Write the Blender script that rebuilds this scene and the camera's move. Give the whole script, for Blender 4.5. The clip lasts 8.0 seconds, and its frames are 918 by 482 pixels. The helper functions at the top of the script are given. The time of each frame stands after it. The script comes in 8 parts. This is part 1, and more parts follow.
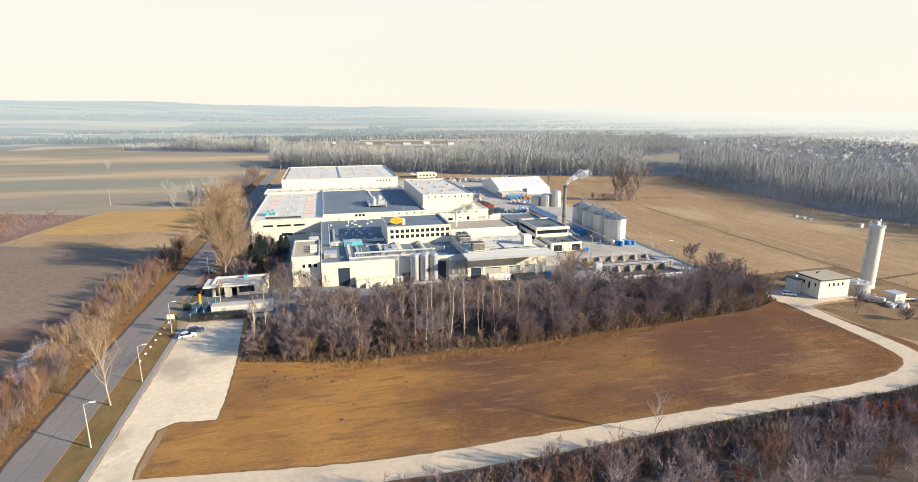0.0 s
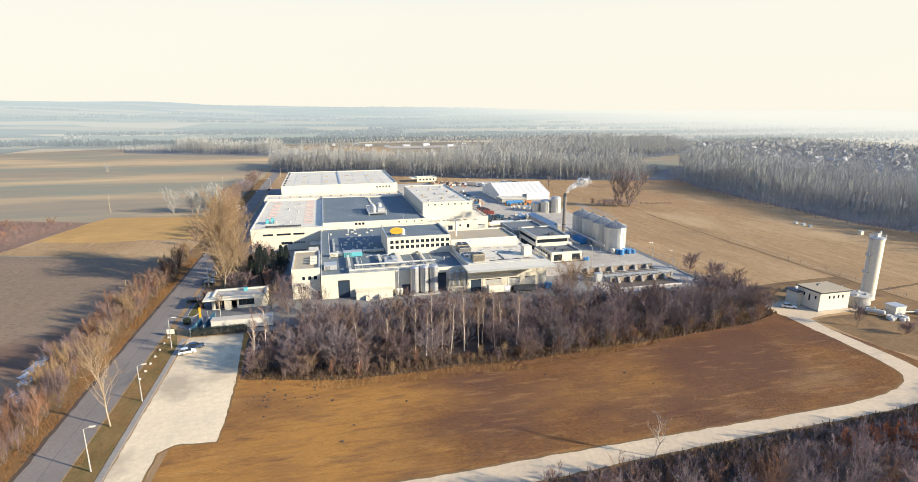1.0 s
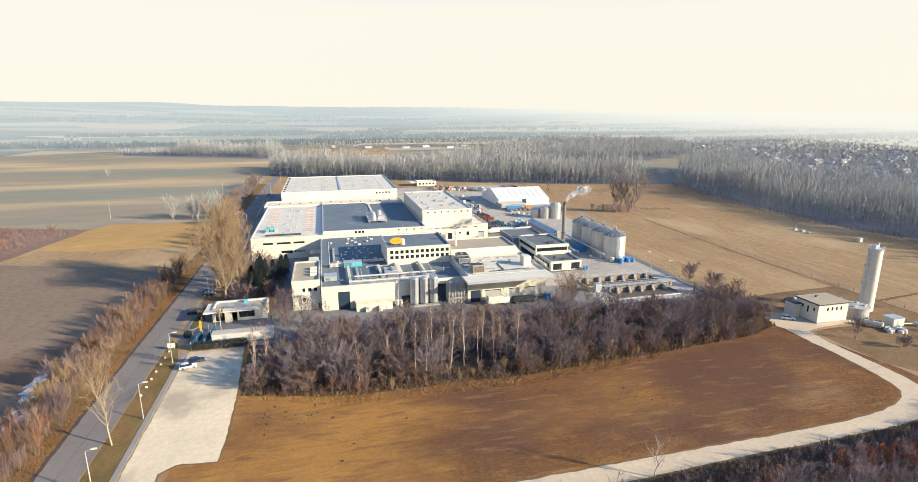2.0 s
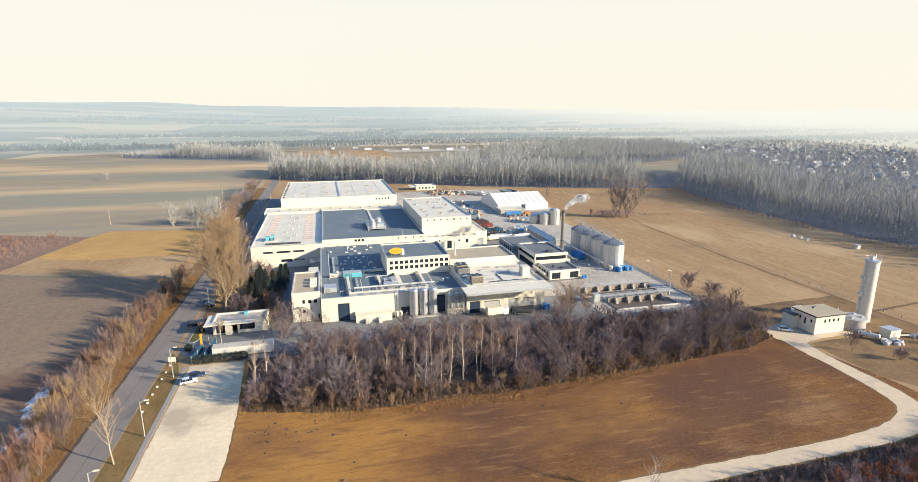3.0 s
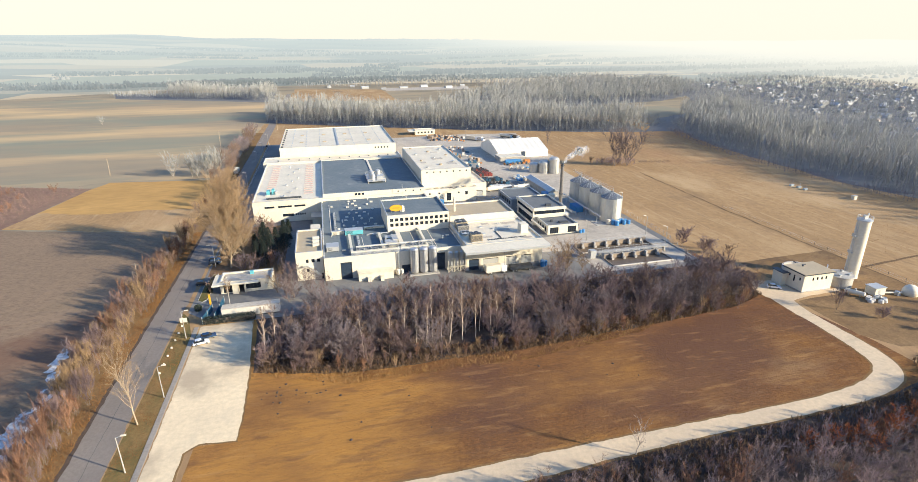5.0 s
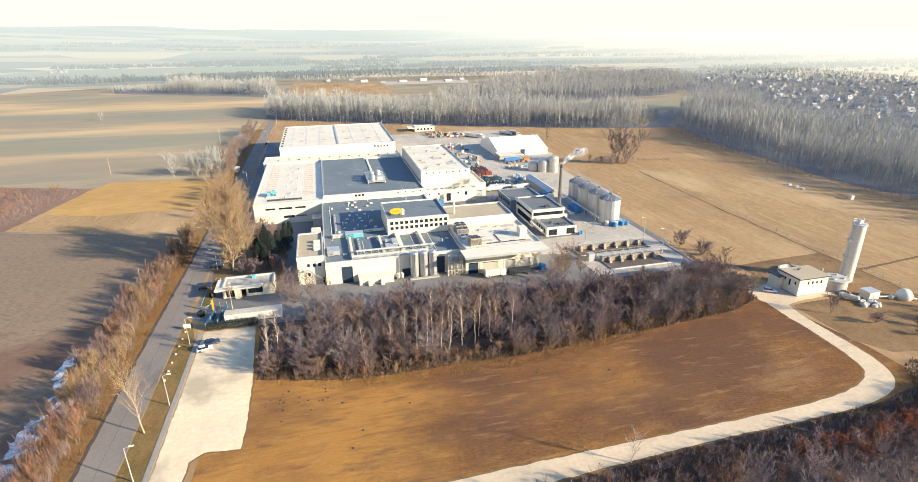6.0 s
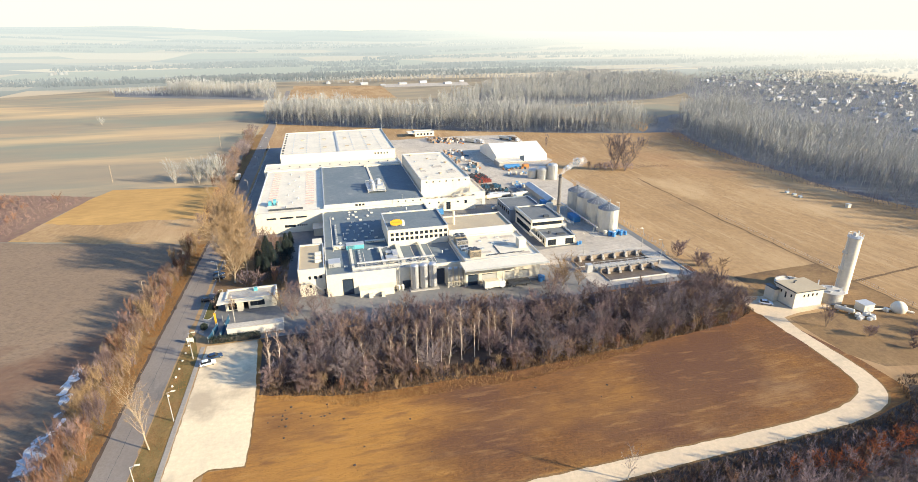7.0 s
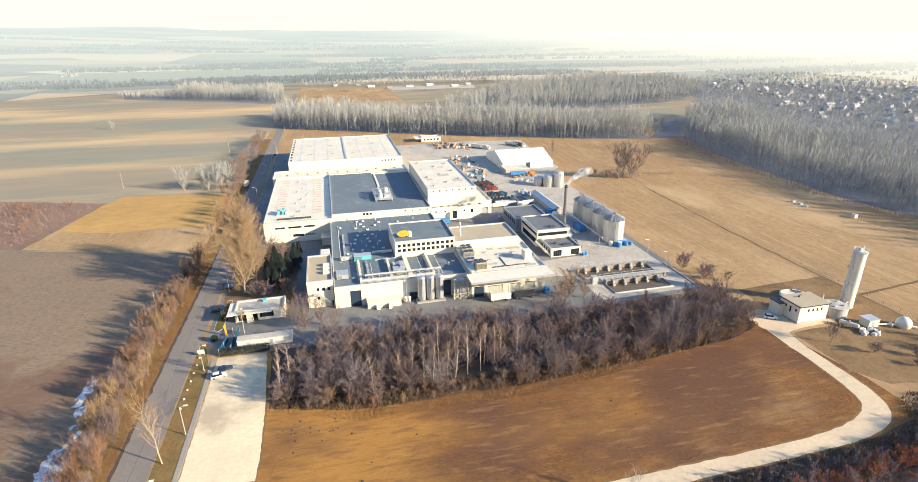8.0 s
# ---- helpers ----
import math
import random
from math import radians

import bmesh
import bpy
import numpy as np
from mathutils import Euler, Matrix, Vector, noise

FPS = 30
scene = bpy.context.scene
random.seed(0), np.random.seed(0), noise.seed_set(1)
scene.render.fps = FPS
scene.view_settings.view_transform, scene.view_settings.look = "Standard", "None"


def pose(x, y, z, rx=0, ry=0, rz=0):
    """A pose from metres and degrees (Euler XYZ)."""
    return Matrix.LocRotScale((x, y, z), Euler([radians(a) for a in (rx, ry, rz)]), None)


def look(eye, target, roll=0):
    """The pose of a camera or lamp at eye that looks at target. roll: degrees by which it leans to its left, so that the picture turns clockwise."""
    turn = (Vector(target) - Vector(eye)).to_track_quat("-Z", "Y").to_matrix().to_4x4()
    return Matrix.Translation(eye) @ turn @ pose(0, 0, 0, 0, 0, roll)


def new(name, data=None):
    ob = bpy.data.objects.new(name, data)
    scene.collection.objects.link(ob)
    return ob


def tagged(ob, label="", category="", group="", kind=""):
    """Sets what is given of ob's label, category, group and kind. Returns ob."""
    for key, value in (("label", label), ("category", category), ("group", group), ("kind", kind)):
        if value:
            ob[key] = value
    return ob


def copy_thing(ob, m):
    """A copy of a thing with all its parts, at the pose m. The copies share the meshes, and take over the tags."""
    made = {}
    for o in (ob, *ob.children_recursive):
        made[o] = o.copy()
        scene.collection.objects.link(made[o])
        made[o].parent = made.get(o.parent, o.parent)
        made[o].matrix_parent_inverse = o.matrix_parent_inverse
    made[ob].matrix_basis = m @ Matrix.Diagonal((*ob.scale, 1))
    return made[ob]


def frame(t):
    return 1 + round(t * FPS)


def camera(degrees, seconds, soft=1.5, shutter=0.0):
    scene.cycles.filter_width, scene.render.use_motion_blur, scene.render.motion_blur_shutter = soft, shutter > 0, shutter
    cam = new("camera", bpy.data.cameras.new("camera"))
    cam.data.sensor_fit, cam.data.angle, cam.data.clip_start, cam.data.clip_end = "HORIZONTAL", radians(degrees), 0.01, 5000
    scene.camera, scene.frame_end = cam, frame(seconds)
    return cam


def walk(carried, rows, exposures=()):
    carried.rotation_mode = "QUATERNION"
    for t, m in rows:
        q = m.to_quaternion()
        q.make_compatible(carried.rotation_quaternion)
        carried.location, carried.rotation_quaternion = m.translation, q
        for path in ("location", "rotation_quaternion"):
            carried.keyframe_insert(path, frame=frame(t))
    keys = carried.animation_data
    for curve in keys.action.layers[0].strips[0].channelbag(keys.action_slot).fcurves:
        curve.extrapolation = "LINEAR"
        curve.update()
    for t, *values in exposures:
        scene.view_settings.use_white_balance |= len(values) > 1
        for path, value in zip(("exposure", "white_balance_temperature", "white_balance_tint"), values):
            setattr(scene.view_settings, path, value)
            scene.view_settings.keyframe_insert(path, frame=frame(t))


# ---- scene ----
cam = camera(81.0, 8.0, soft=0.75)
METRES, EYE, TILT, LEAN, TURN = 37.0, 58.5, -13.5, 0.0, -14.0
ROWS = [
    (0.0, 0.0, 0.0, 0.0, 0.0, 0.0, -0.0),
    (0.5, -0.0014, 0.0044, 0.055, -0.01, -0.01, 0.03),
    (1.0, -0.0012, 0.0036, 0.1166, -0.02, -0.06, 0.06),
    (1.5, -0.0002, -0.0018, 0.1716, -0.02, -0.08, 0.09),
    (3.0, 0.0053, -0.034, 0.3433, -0.08, -0.17, 0.19),
    (3.5, 0.0081, -0.0478, 0.3971, -0.09, -0.19, 0.25),
    (3.7, 0.009, -0.0557, 0.4175, -0.09, -0.17, 0.28),
    (4.0, 0.0103, -0.0675, 0.4468, -0.11, -1.31, 0.32),
    (4.2, 0.0108, -0.076, 0.4685, -0.08, -2.46, 0.34),
    (4.5, 0.0116, -0.0887, 0.5021, -0.1, -4.21, 0.37),
    (4.7, 0.0123, -0.0963, 0.5289, -0.08, -5.42, 0.38),
    (5.2, 0.014, -0.1155, 0.5925, -0.1, -7.5, 0.42),
    (5.8, 0.016, -0.1381, 0.6723, -0.12, -7.83, 0.47),
    (6.0, 0.0167, -0.1457, 0.6984, -0.12, -7.85, 0.48),
    (6.5, 0.0176, -0.1636, 0.7612, -0.13, -7.87, 0.48),
    (7.0, 0.0191, -0.1829, 0.8319, -0.14, -7.9, 0.5),
    (7.5, 0.0188, -0.2008, 0.8966, -0.15, -7.92, 0.53),
    (7.7, 0.0166, -0.2093, 0.9256, -0.02, -7.93, 0.46),
    (8.0, 0.0134, -0.2221, 0.9678, 0.5, -7.93, 0.36),
]
walk(cam, [(t, pose(0, 0, EYE, TILT, LEAN, TURN) @ pose(METRES * x, METRES * y, METRES * z, 90 + pitch, roll, yaw)) for t, x, y, z, yaw, pitch, roll in ROWS],
     exposures=[(0.0, 1.17, 5520, 9), (4.5, 1.17, 5520, 9), (6.0, 1.46, 5800, 8), (8.0, 1.46, 5800, 8)])

# ---- world and sun ----
SUN_UP, SUN_FROM = 18.5, (0.835, -0.55)
world = bpy.data.worlds.new("sky")
scene.world = world
world.use_nodes = True
wn, wl = world.node_tree.nodes, world.node_tree.links
sky = wn.new("ShaderNodeTexSky")
sky.sky_type, sky.sun_disc = "NISHITA", False
sky.sun_elevation, sky.sun_rotation = radians(SUN_UP), math.atan2(SUN_FROM[0], SUN_FROM[1])
sky.air_density, sky.dust_density, sky.ozone_density, sky.altitude = 1.2, 1.0, 5.0, 200
back = wn["Background"]
back.inputs["Strength"].default_value = 0.115
wl.new(sky.outputs["Color"], back.inputs["Color"])
# milky winter haze that thickens towards the horizon, all round
coord = wn.new("ShaderNodeTexCoord")
axis = wn.new("ShaderNodeSeparateXYZ")
wl.new(coord.outputs["Generated"], axis.inputs[0])
thick = wn.new("ShaderNodeMapRange")
thick.interpolation_type = "SMOOTHSTEP"
thick.inputs["From Min"].default_value, thick.inputs["From Max"].default_value = 0.38, 0.15
thick.inputs["To Min"].default_value, thick.inputs["To Max"].default_value = 0.0, 0.97
wl.new(axis.outputs["Z"], thick.inputs["Value"])
veil = wn.new("ShaderNodeBackground")
veil.inputs["Color"].default_value = (1.0, 0.85, 0.61, 1)
veil.inputs["Strength"].default_value = 0.488
both = wn.new("ShaderNodeMixShader")
wl.new(thick.outputs[0], both.inputs[0])
wl.new(back.outputs[0], both.inputs[1])
wl.new(veil.outputs[0], both.inputs[2])
wl.new(both.outputs[0], wn["World Output"].inputs["Surface"])
sun = new("sun", bpy.data.lights.new("sun", "SUN"))
sun.data.energy, sun.data.angle, sun.data.color = 5.0, radians(0.6), (1.0, 0.81, 0.53)
sun.matrix_world = look((SUN_FROM[0] * 100, SUN_FROM[1] * 100, 100 * math.tan(radians(SUN_UP))), (0, 0, 0))


# ---- materials ----
def material(name, colours, rough=0.8, metal=0.0, big=0.1, small=2.0, bump=0.0, stretch=(1, 1, 1), island=0.0, per_object=0.0, mix=0.5, sheen=None):
    """Surface of up to three colours mixed by noise at two scales (cycles per metre)."""
    m = bpy.data.materials.new(name)
    m.use_nodes = True
    n, l = m.node_tree.nodes, m.node_tree.links
    p = n["Principled BSDF"]
    p.inputs["Roughness"].default_value, p.inputs["Metallic"].default_value = rough, metal
    if sheen is not None:
        p.inputs["Specular IOR Level"].default_value = sheen
    geo = n.new("ShaderNodeNewGeometry")
    scaled = n.new("ShaderNodeVectorMath")
    scaled.operation = "MULTIPLY"
    scaled.inputs[1].default_value = stretch
    l.new(geo.outputs["Position"], scaled.inputs[0])
    colours = [(*c, 1) for c in colours]
    last = None
    noises = []
    for scale in (big, small):
        t = n.new("ShaderNodeTexNoise")
        t.inputs["Scale"].default_value, t.inputs["Detail"].default_value, t.inputs["Roughness"].default_value = scale, 5, 0.62
        l.new(scaled.outputs[0], t.inputs["Vector"])
        noises.append(t)
    out = None
    for k, (t, c) in enumerate(zip(noises, colours[1:])):
        ramp = n.new("ShaderNodeMapRange")
        ramp.inputs["From Min"].default_value, ramp.inputs["From Max"].default_value = 0.36, 0.66
        ramp.inputs["To Max"].default_value = 1.0 if k == 0 else mix
        l.new(t.outputs["Fac"], ramp.inputs["Value"])
        mixer = n.new("ShaderNodeMix")
        mixer.data_type = "RGBA"
        l.new(ramp.outputs[0], mixer.inputs[0])
        if out is None:
            mixer.inputs[6].default_value = colours[0]
        else:
            l.new(out, mixer.inputs[6])
        mixer.inputs[7].default_value = c
        out = mixer.outputs[2]
    if out is None:
        rgb = n.new("ShaderNodeRGB")
        rgb.outputs[0].default_value = colours[0]
        out = rgb.outputs[0]
    for amount, node, socket in ((island, geo, "Random Per Island"), (per_object, None, "Random")):
        if amount:
            node = node or n.new("ShaderNodeObjectInfo")
            hsv = n.new("ShaderNodeHueSaturation")
            r = n.new("ShaderNodeMapRange")
            r.inputs["To Min"].default_value, r.inputs["To Max"].default_value = 1 - amount, 1 + amount
            l.new(node.outputs[socket], r.inputs["Value"])
            l.new(r.outputs[0], hsv.inputs["Value"])
            l.new(out, hsv.inputs["Color"])
            out = hsv.outputs[0]
    l.new(out, p.inputs["Base Color"])
    if bump:
        b = n.new("ShaderNodeBump")
        b.inputs["Strength"].default_value, b.inputs["Distance"].default_value = bump, 0.3
        l.new(noises[1].outputs["Fac"], b.inputs["Height"])
        l.new(b.outputs[0], p.inputs["Normal"])
    return m


def blotch(m, colour, scale, stretch=(1, 1, 1), low=0.5, high=0.64, amount=0.7, shift=0.0, more_at=None):
    """Lays soft-edged patches of another colour over a material."""
    n, l = m.node_tree.nodes, m.node_tree.links
    base = n["Principled BSDF"].inputs["Base Color"]
    under = base.links[0].from_socket
    geo = n.new("ShaderNodeNewGeometry")
    v = n.new("ShaderNodeVectorMath")
    v.operation = "MULTIPLY_ADD"
    v.inputs[1].default_value, v.inputs[2].default_value = stretch, (shift, shift * 0.7, shift * 0.3)
    l.new(geo.outputs["Position"], v.inputs[0])
    t = n.new("ShaderNodeTexNoise")
    t.inputs["Scale"].default_value, t.inputs["Detail"].default_value, t.inputs["Roughness"].default_value = scale, 6, 0.6
    l.new(v.outputs[0], t.inputs["Vector"])
    r = n.new("ShaderNodeMapRange")
    r.inputs["From Min"].default_value, r.inputs["From Max"].default_value, r.inputs["To Max"].default_value = low, high, amount
    l.new(t.outputs["Fac"], r.inputs["Value"])
    if more_at:
        off = n.new("ShaderNodeVectorMath")
        off.operation = "DISTANCE"
        off.inputs[1].default_value = (more_at[0], more_at[1], 0)
        l.new(geo.outputs["Position"], off.inputs[0])
        near = n.new("ShaderNodeMapRange")
        near.inputs["From Max"].default_value, near.inputs["To Min"].default_value, near.inputs["To Max"].default_value = more_at[2], 0.14, -0.1
        l.new(off.outputs["Value"], near.inputs["Value"])
        add = n.new("ShaderNodeMath")
        l.new(t.outputs["Fac"], add.inputs[0])
        l.new(near.outputs[0], add.inputs[1])
        l.new(add.outputs[0], r.inputs["Value"])
    mixer = n.new("ShaderNodeMix")
    mixer.data_type = "RGBA"
    l.new(r.outputs[0], mixer.inputs[0])
    l.new(under, mixer.inputs[6])
    mixer.inputs[7].default_value = (*colour, 1)
    l.new(mixer.outputs[2], base)


MEADOW = material("dry meadow", [(0.24, 0.11, 0.031), (0.315, 0.152, 0.042), (0.125, 0.06, 0.025)], 0.95, big=0.07, small=2.2, bump=0.7, stretch=(0.4, 1, 1), mix=0.75, sheen=0.1)
blotch(MEADOW, (0.42, 0.21, 0.05), 0.03, (0.5, 1, 1), 0.47, 0.6, 0.75, 11, (-5, 108, 85))
blotch(MEADOW, (0.10, 0.052, 0.038), 0.04, (0.7, 1, 1), 0.4, 0.66, 0.75, 31, (92, 112, 115))
blotch(MEADOW, (0.40, 0.245, 0.11), 0.06, (0.5, 1, 1), 0.55, 0.7, 0.45, 53, (118, 90, 40))
blotch(MEADOW, (0.13, 0.07, 0.04), 0.3, (0.3, 1, 1), 0.54, 0.66, 0.5, 77)
blotch(MEADOW, (0.14, 0.072, 0.034), 0.9, (0.14, 1, 1), 0.5, 0.64, 0.36, 41)
blotch(MEADOW, (0.40, 0.225, 0.085), 0.5, (0.2, 1, 1), 0.56, 0.68, 0.35, 99)
PASTURE = material("straw pasture", [(0.39, 0.255, 0.125), (0.315, 0.20, 0.095), (0.235, 0.15, 0.075)], 0.95, big=0.022, small=0.6, bump=0.7, stretch=(0.8, 0.5, 1), mix=0.6, sheen=0.1)
blotch(PASTURE, (0.24, 0.155, 0.085), 0.2, (1, 0.25, 1), 0.54, 0.68, 0.45, 87)
blotch(PASTURE, (0.49, 0.345, 0.185), 0.018, (1.2, 0.5, 1), 0.5, 0.66, 0.65, 17)
blotch(PASTURE, (0.46, 0.325, 0.18), 0.3, (1, 0.12, 1), 0.55, 0.68, 0.5, 23)
blotch(PASTURE, (0.20, 0.135, 0.078), 0.035, (1, 0.6, 1), 0.57, 0.7, 0.7, 71)
blotch(PASTURE, (0.30, 0.17, 0.085), 0.012, (1, 1, 1), 0.54, 0.66, 0.5, 37)
PLOUGH = material("bare field", [(0.235, 0.165, 0.108), (0.185, 0.135, 0.09), (0.275, 0.195, 0.125)], 0.95, big=0.012, small=0.6, bump=0.9, stretch=(0.6, 1, 1), sheen=0.1)
blotch(PLOUGH, (0.135, 0.118, 0.075), 0.02, (0.6, 1, 1), 0.5, 0.7, 0.5, 13)
blotch(PLOUGH, (0.115, 0.082, 0.06), 1.4, (0.5, 1, 1), 0.5, 0.64, 0.5, 91)
blotch(PLOUGH, (0.28, 0.205, 0.14), 2.2, (0.5, 1, 1), 0.56, 0.68, 0.5, 57)
blotch(PLOUGH, (0.27, 0.195, 0.13), 0.05, (0.25, 1, 1), 0.56, 0.7, 0.5, 47)
blotch(PLOUGH, (0.155, 0.09, 0.06), 0.03, (1, 1, 1), 0.47, 0.6, 0.8, 83, (-85, 110, 100))
GOLD = material("yellow stubble", [(0.49, 0.295, 0.10), (0.40, 0.238, 0.082), (0.27, 0.168, 0.065)], 0.95, big=0.03, small=0.3, bump=0.5, stretch=(0.4, 1, 1), sheen=0.1)
VERGE = material("verge grass", [(0.24, 0.155, 0.06), (0.29, 0.175, 0.07), (0.14, 0.092, 0.04)], 0.95, big=0.12, small=1.2, bump=0.6, sheen=0.1)
blotch(VERGE, (0.085, 0.088, 0.03), 0.07, (1, 0.5, 1), 0.43, 0.6, 0.85, 5)
ASPHALT = material("worn asphalt", [(0.188, 0.156, 0.128), (0.225, 0.19, 0.156), (0.142, 0.12, 0.102)], 0.85, big=0.08, small=1.5, bump=0.15)
blotch(ASPHALT, (0.24, 0.225, 0.2), 0.3, (1, 0.12, 1), 0.56, 0.7, 0.6, 9)
blotch(ASPHALT, (0.08, 0.076, 0.074), 0.16, (1, 0.3, 1), 0.6, 0.7, 0.6, 27)
YARD = material("yard asphalt", [(0.13, 0.128, 0.125), (0.24, 0.22, 0.19), (0.10, 0.10, 0.10)], 0.85, big=0.04, small=0.8, bump=0.15)
GRAVEL = material("pale gravel", [(0.76, 0.605, 0.38), (0.66, 0.525, 0.335), (0.50, 0.40, 0.265)], 0.95, big=0.06, small=0.8, bump=0.3)
blotch(GRAVEL, (0.46, 0.38, 0.27), 0.12, (1, 0.35, 1), 0.56, 0.74, 0.5, 21)
blotch(GRAVEL, (0.36, 0.28, 0.185), 0.06, (1, 1, 1), 0.46, 0.64, 0.8, 63, (-31, 158, 42))
CONCRETE = material("concrete", [(0.42, 0.39, 0.34), (0.32, 0.30, 0.27), (0.25, 0.23, 0.2)], 0.9, big=0.2, small=2.0, bump=0.15)
LITTER = material("leaf litter", [(0.06, 0.042, 0.033), (0.095, 0.06, 0.036), (0.04, 0.03, 0.025)], 0.95, big=0.15, small=1.5, bump=0.6)
WHITE = material("white render", [(0.68, 0.61, 0.47), (0.62, 0.555, 0.43), (0.48, 0.43, 0.33)], 0.7, big=0.15, small=1.2, mix=0.3)
ROOF_WHITE = material("white roof sheet", [(0.71, 0.625, 0.465), (0.62, 0.545, 0.41), (0.42, 0.37, 0.285)], 0.5, big=0.08, small=0.6, mix=0.35)
ROOF_DARK = material("bitumen roof", [(0.115, 0.142, 0.155), (0.15, 0.172, 0.18), (0.085, 0.106, 0.12)], 0.85, big=0.06, small=0.7, bump=0.1)
blotch(ROOF_WHITE, (0.42, 0.36, 0.27), 0.09, (1, 1, 1), 0.57, 0.7, 0.55, 45)
blotch(WHITE, (0.47, 0.41, 0.31), 0.35, (1, 1, 0.25), 0.57, 0.72, 0.4, 67)
blotch(ROOF_DARK, (0.24, 0.245, 0.235), 0.14, (1, 1, 1), 0.58, 0.7, 0.5, 15)
ROOF_TAN = material("gravel roof", [(0.42, 0.34, 0.22), (0.36, 0.29, 0.19), (0.30, 0.25, 0.17)], 0.95, big=0.1, small=1.5, bump=0.2)
STEEL = material("bare steel", [(0.56, 0.55, 0.53), (0.48, 0.47, 0.46), (0.40, 0.39, 0.38)], 0.38, 0.65, big=0.2, small=1.5)
GALV = material("galvanised sheet", [(0.50, 0.50, 0.48), (0.42, 0.42, 0.41), (0.55, 0.54, 0.51)], 0.5, 0.5, big=0.3, small=2.0)
DARK = material("dark painted metal", [(0.035, 0.04, 0.05), (0.05, 0.055, 0.06)], 0.5, big=0.5)
GLASS = material("window glass", [(0.015, 0.02, 0.028)], 0.12)
BARK = material("grey bark", [(0.19, 0.145, 0.115), (0.135, 0.10, 0.083), (0.24, 0.195, 0.16)], 0.95, big=0.5, small=3.0, per_object=0.25)
TWIG = material("brown twigs", [(0.215, 0.152, 0.142), (0.16, 0.115, 0.112)], 0.95, big=0.25, island=0.2, per_object=0.25, sheen=0.1)
TWIG_WARM = material("warm twigs", [(0.26, 0.175, 0.12), (0.18, 0.125, 0.10)], 0.95, big=0.25, island=0.2, per_object=0.25, sheen=0.1)
TWIG_GREY = material("grey twigs", [(0.235, 0.19, 0.185), (0.175, 0.142, 0.145)], 0.95, big=0.25, island=0.2, per_object=0.25, sheen=0.1)
TWIG_GOLD = material("golden twigs", [(0.33, 0.225, 0.12), (0.24, 0.16, 0.09)], 0.95, big=0.4, island=0.3, per_object=0.15, sheen=0.1)
TWIG_RUST = material("rust twigs", [(0.25, 0.135, 0.08), (0.18, 0.105, 0.072)], 0.95, big=0.3, island=0.35, per_object=0.3, sheen=0.1)
TWIG_WOOD = material("mauve-brown twigs", [(0.33, 0.245, 0.228), (0.25, 0.19, 0.185)], 0.95, big=0.3, island=0.2, per_object=0.3, sheen=0.1)
HEATH = material("purple-brown heath", [(0.29, 0.185, 0.145), (0.21, 0.135, 0.115)], 0.95, big=0.06, island=0.35, sheen=0.1)
TRACK = material("trodden track gravel", [(0.62, 0.475, 0.30), (0.54, 0.415, 0.27), (0.42, 0.325, 0.215)], 0.95, big=0.08, small=0.9, bump=0.3)
blotch(TRACK, (0.36, 0.29, 0.20), 0.25, (0.4, 1, 1), 0.55, 0.7, 0.5, 29)
# aerial haze of the far woods is mixed into these three base colours
TWIG_HAZED = material("haze-paled twigs", [(0.375, 0.368, 0.335), (0.31, 0.318, 0.32), (0.395, 0.37, 0.315)], 0.95, big=0.03, small=0.12, island=0.12, sheen=0.1)
TWIG_LOW_HAZED = material("haze-cooled undergrowth twigs", [(0.25, 0.26, 0.262), (0.195, 0.212, 0.225), (0.285, 0.255, 0.225)], 0.95, big=0.03, small=0.1, island=0.2, sheen=0.1)
WOOD_FLOOR = material("haze-greyed wood floor", [(0.17, 0.175, 0.18), (0.13, 0.135, 0.14), (0.21, 0.19, 0.165)], 0.95, big=0.02, small=0.2, bump=0.4, sheen=0.1)
PALE_BARK = material("pale bark", [(0.64, 0.54, 0.42), (0.5, 0.41, 0.31), (0.26, 0.21, 0.17)], 0.9, big=0.6, small=3.0, per_object=0.15)
GOLD_BARK = material("tan bark", [(0.42, 0.33, 0.22), (0.31, 0.235, 0.155), (0.2, 0.155, 0.11)], 0.9, big=0.6, small=3.0, per_object=0.15)
# pale bark of the far stems, greyed further to carry haze
PALE_BARK_FAR = material("haze-greyed far bark", [(0.36, 0.35, 0.325), (0.27, 0.27, 0.265)], 0.9, big=0.05, small=0.3, island=0.15)
RUST_LEAF = material("dry rust leaves", [(0.40, 0.135, 0.045), (0.28, 0.095, 0.038)], 0.85, big=0.4, island=0.4, per_object=0.2)
NEEDLE = material("dark needles", [(0.02, 0.03, 0.022), (0.013, 0.022, 0.016)], 0.8, big=0.5, island=0.3)
SCRUBLAND = material("scrub ground", [(0.21, 0.135, 0.10), (0.16, 0.10, 0.078), (0.28, 0.195, 0.12)], 0.95, big=0.03, small=0.3, bump=0.5, sheen=0.1)
PLOUGH_FAR = material("wide bare field", [(0.29, 0.23, 0.155), (0.23, 0.20, 0.142), (0.34, 0.255, 0.16)], 0.95, big=0.010, small=0.05, bump=0.3, stretch=(0.3, 1, 1), mix=0.6, sheen=0.1)
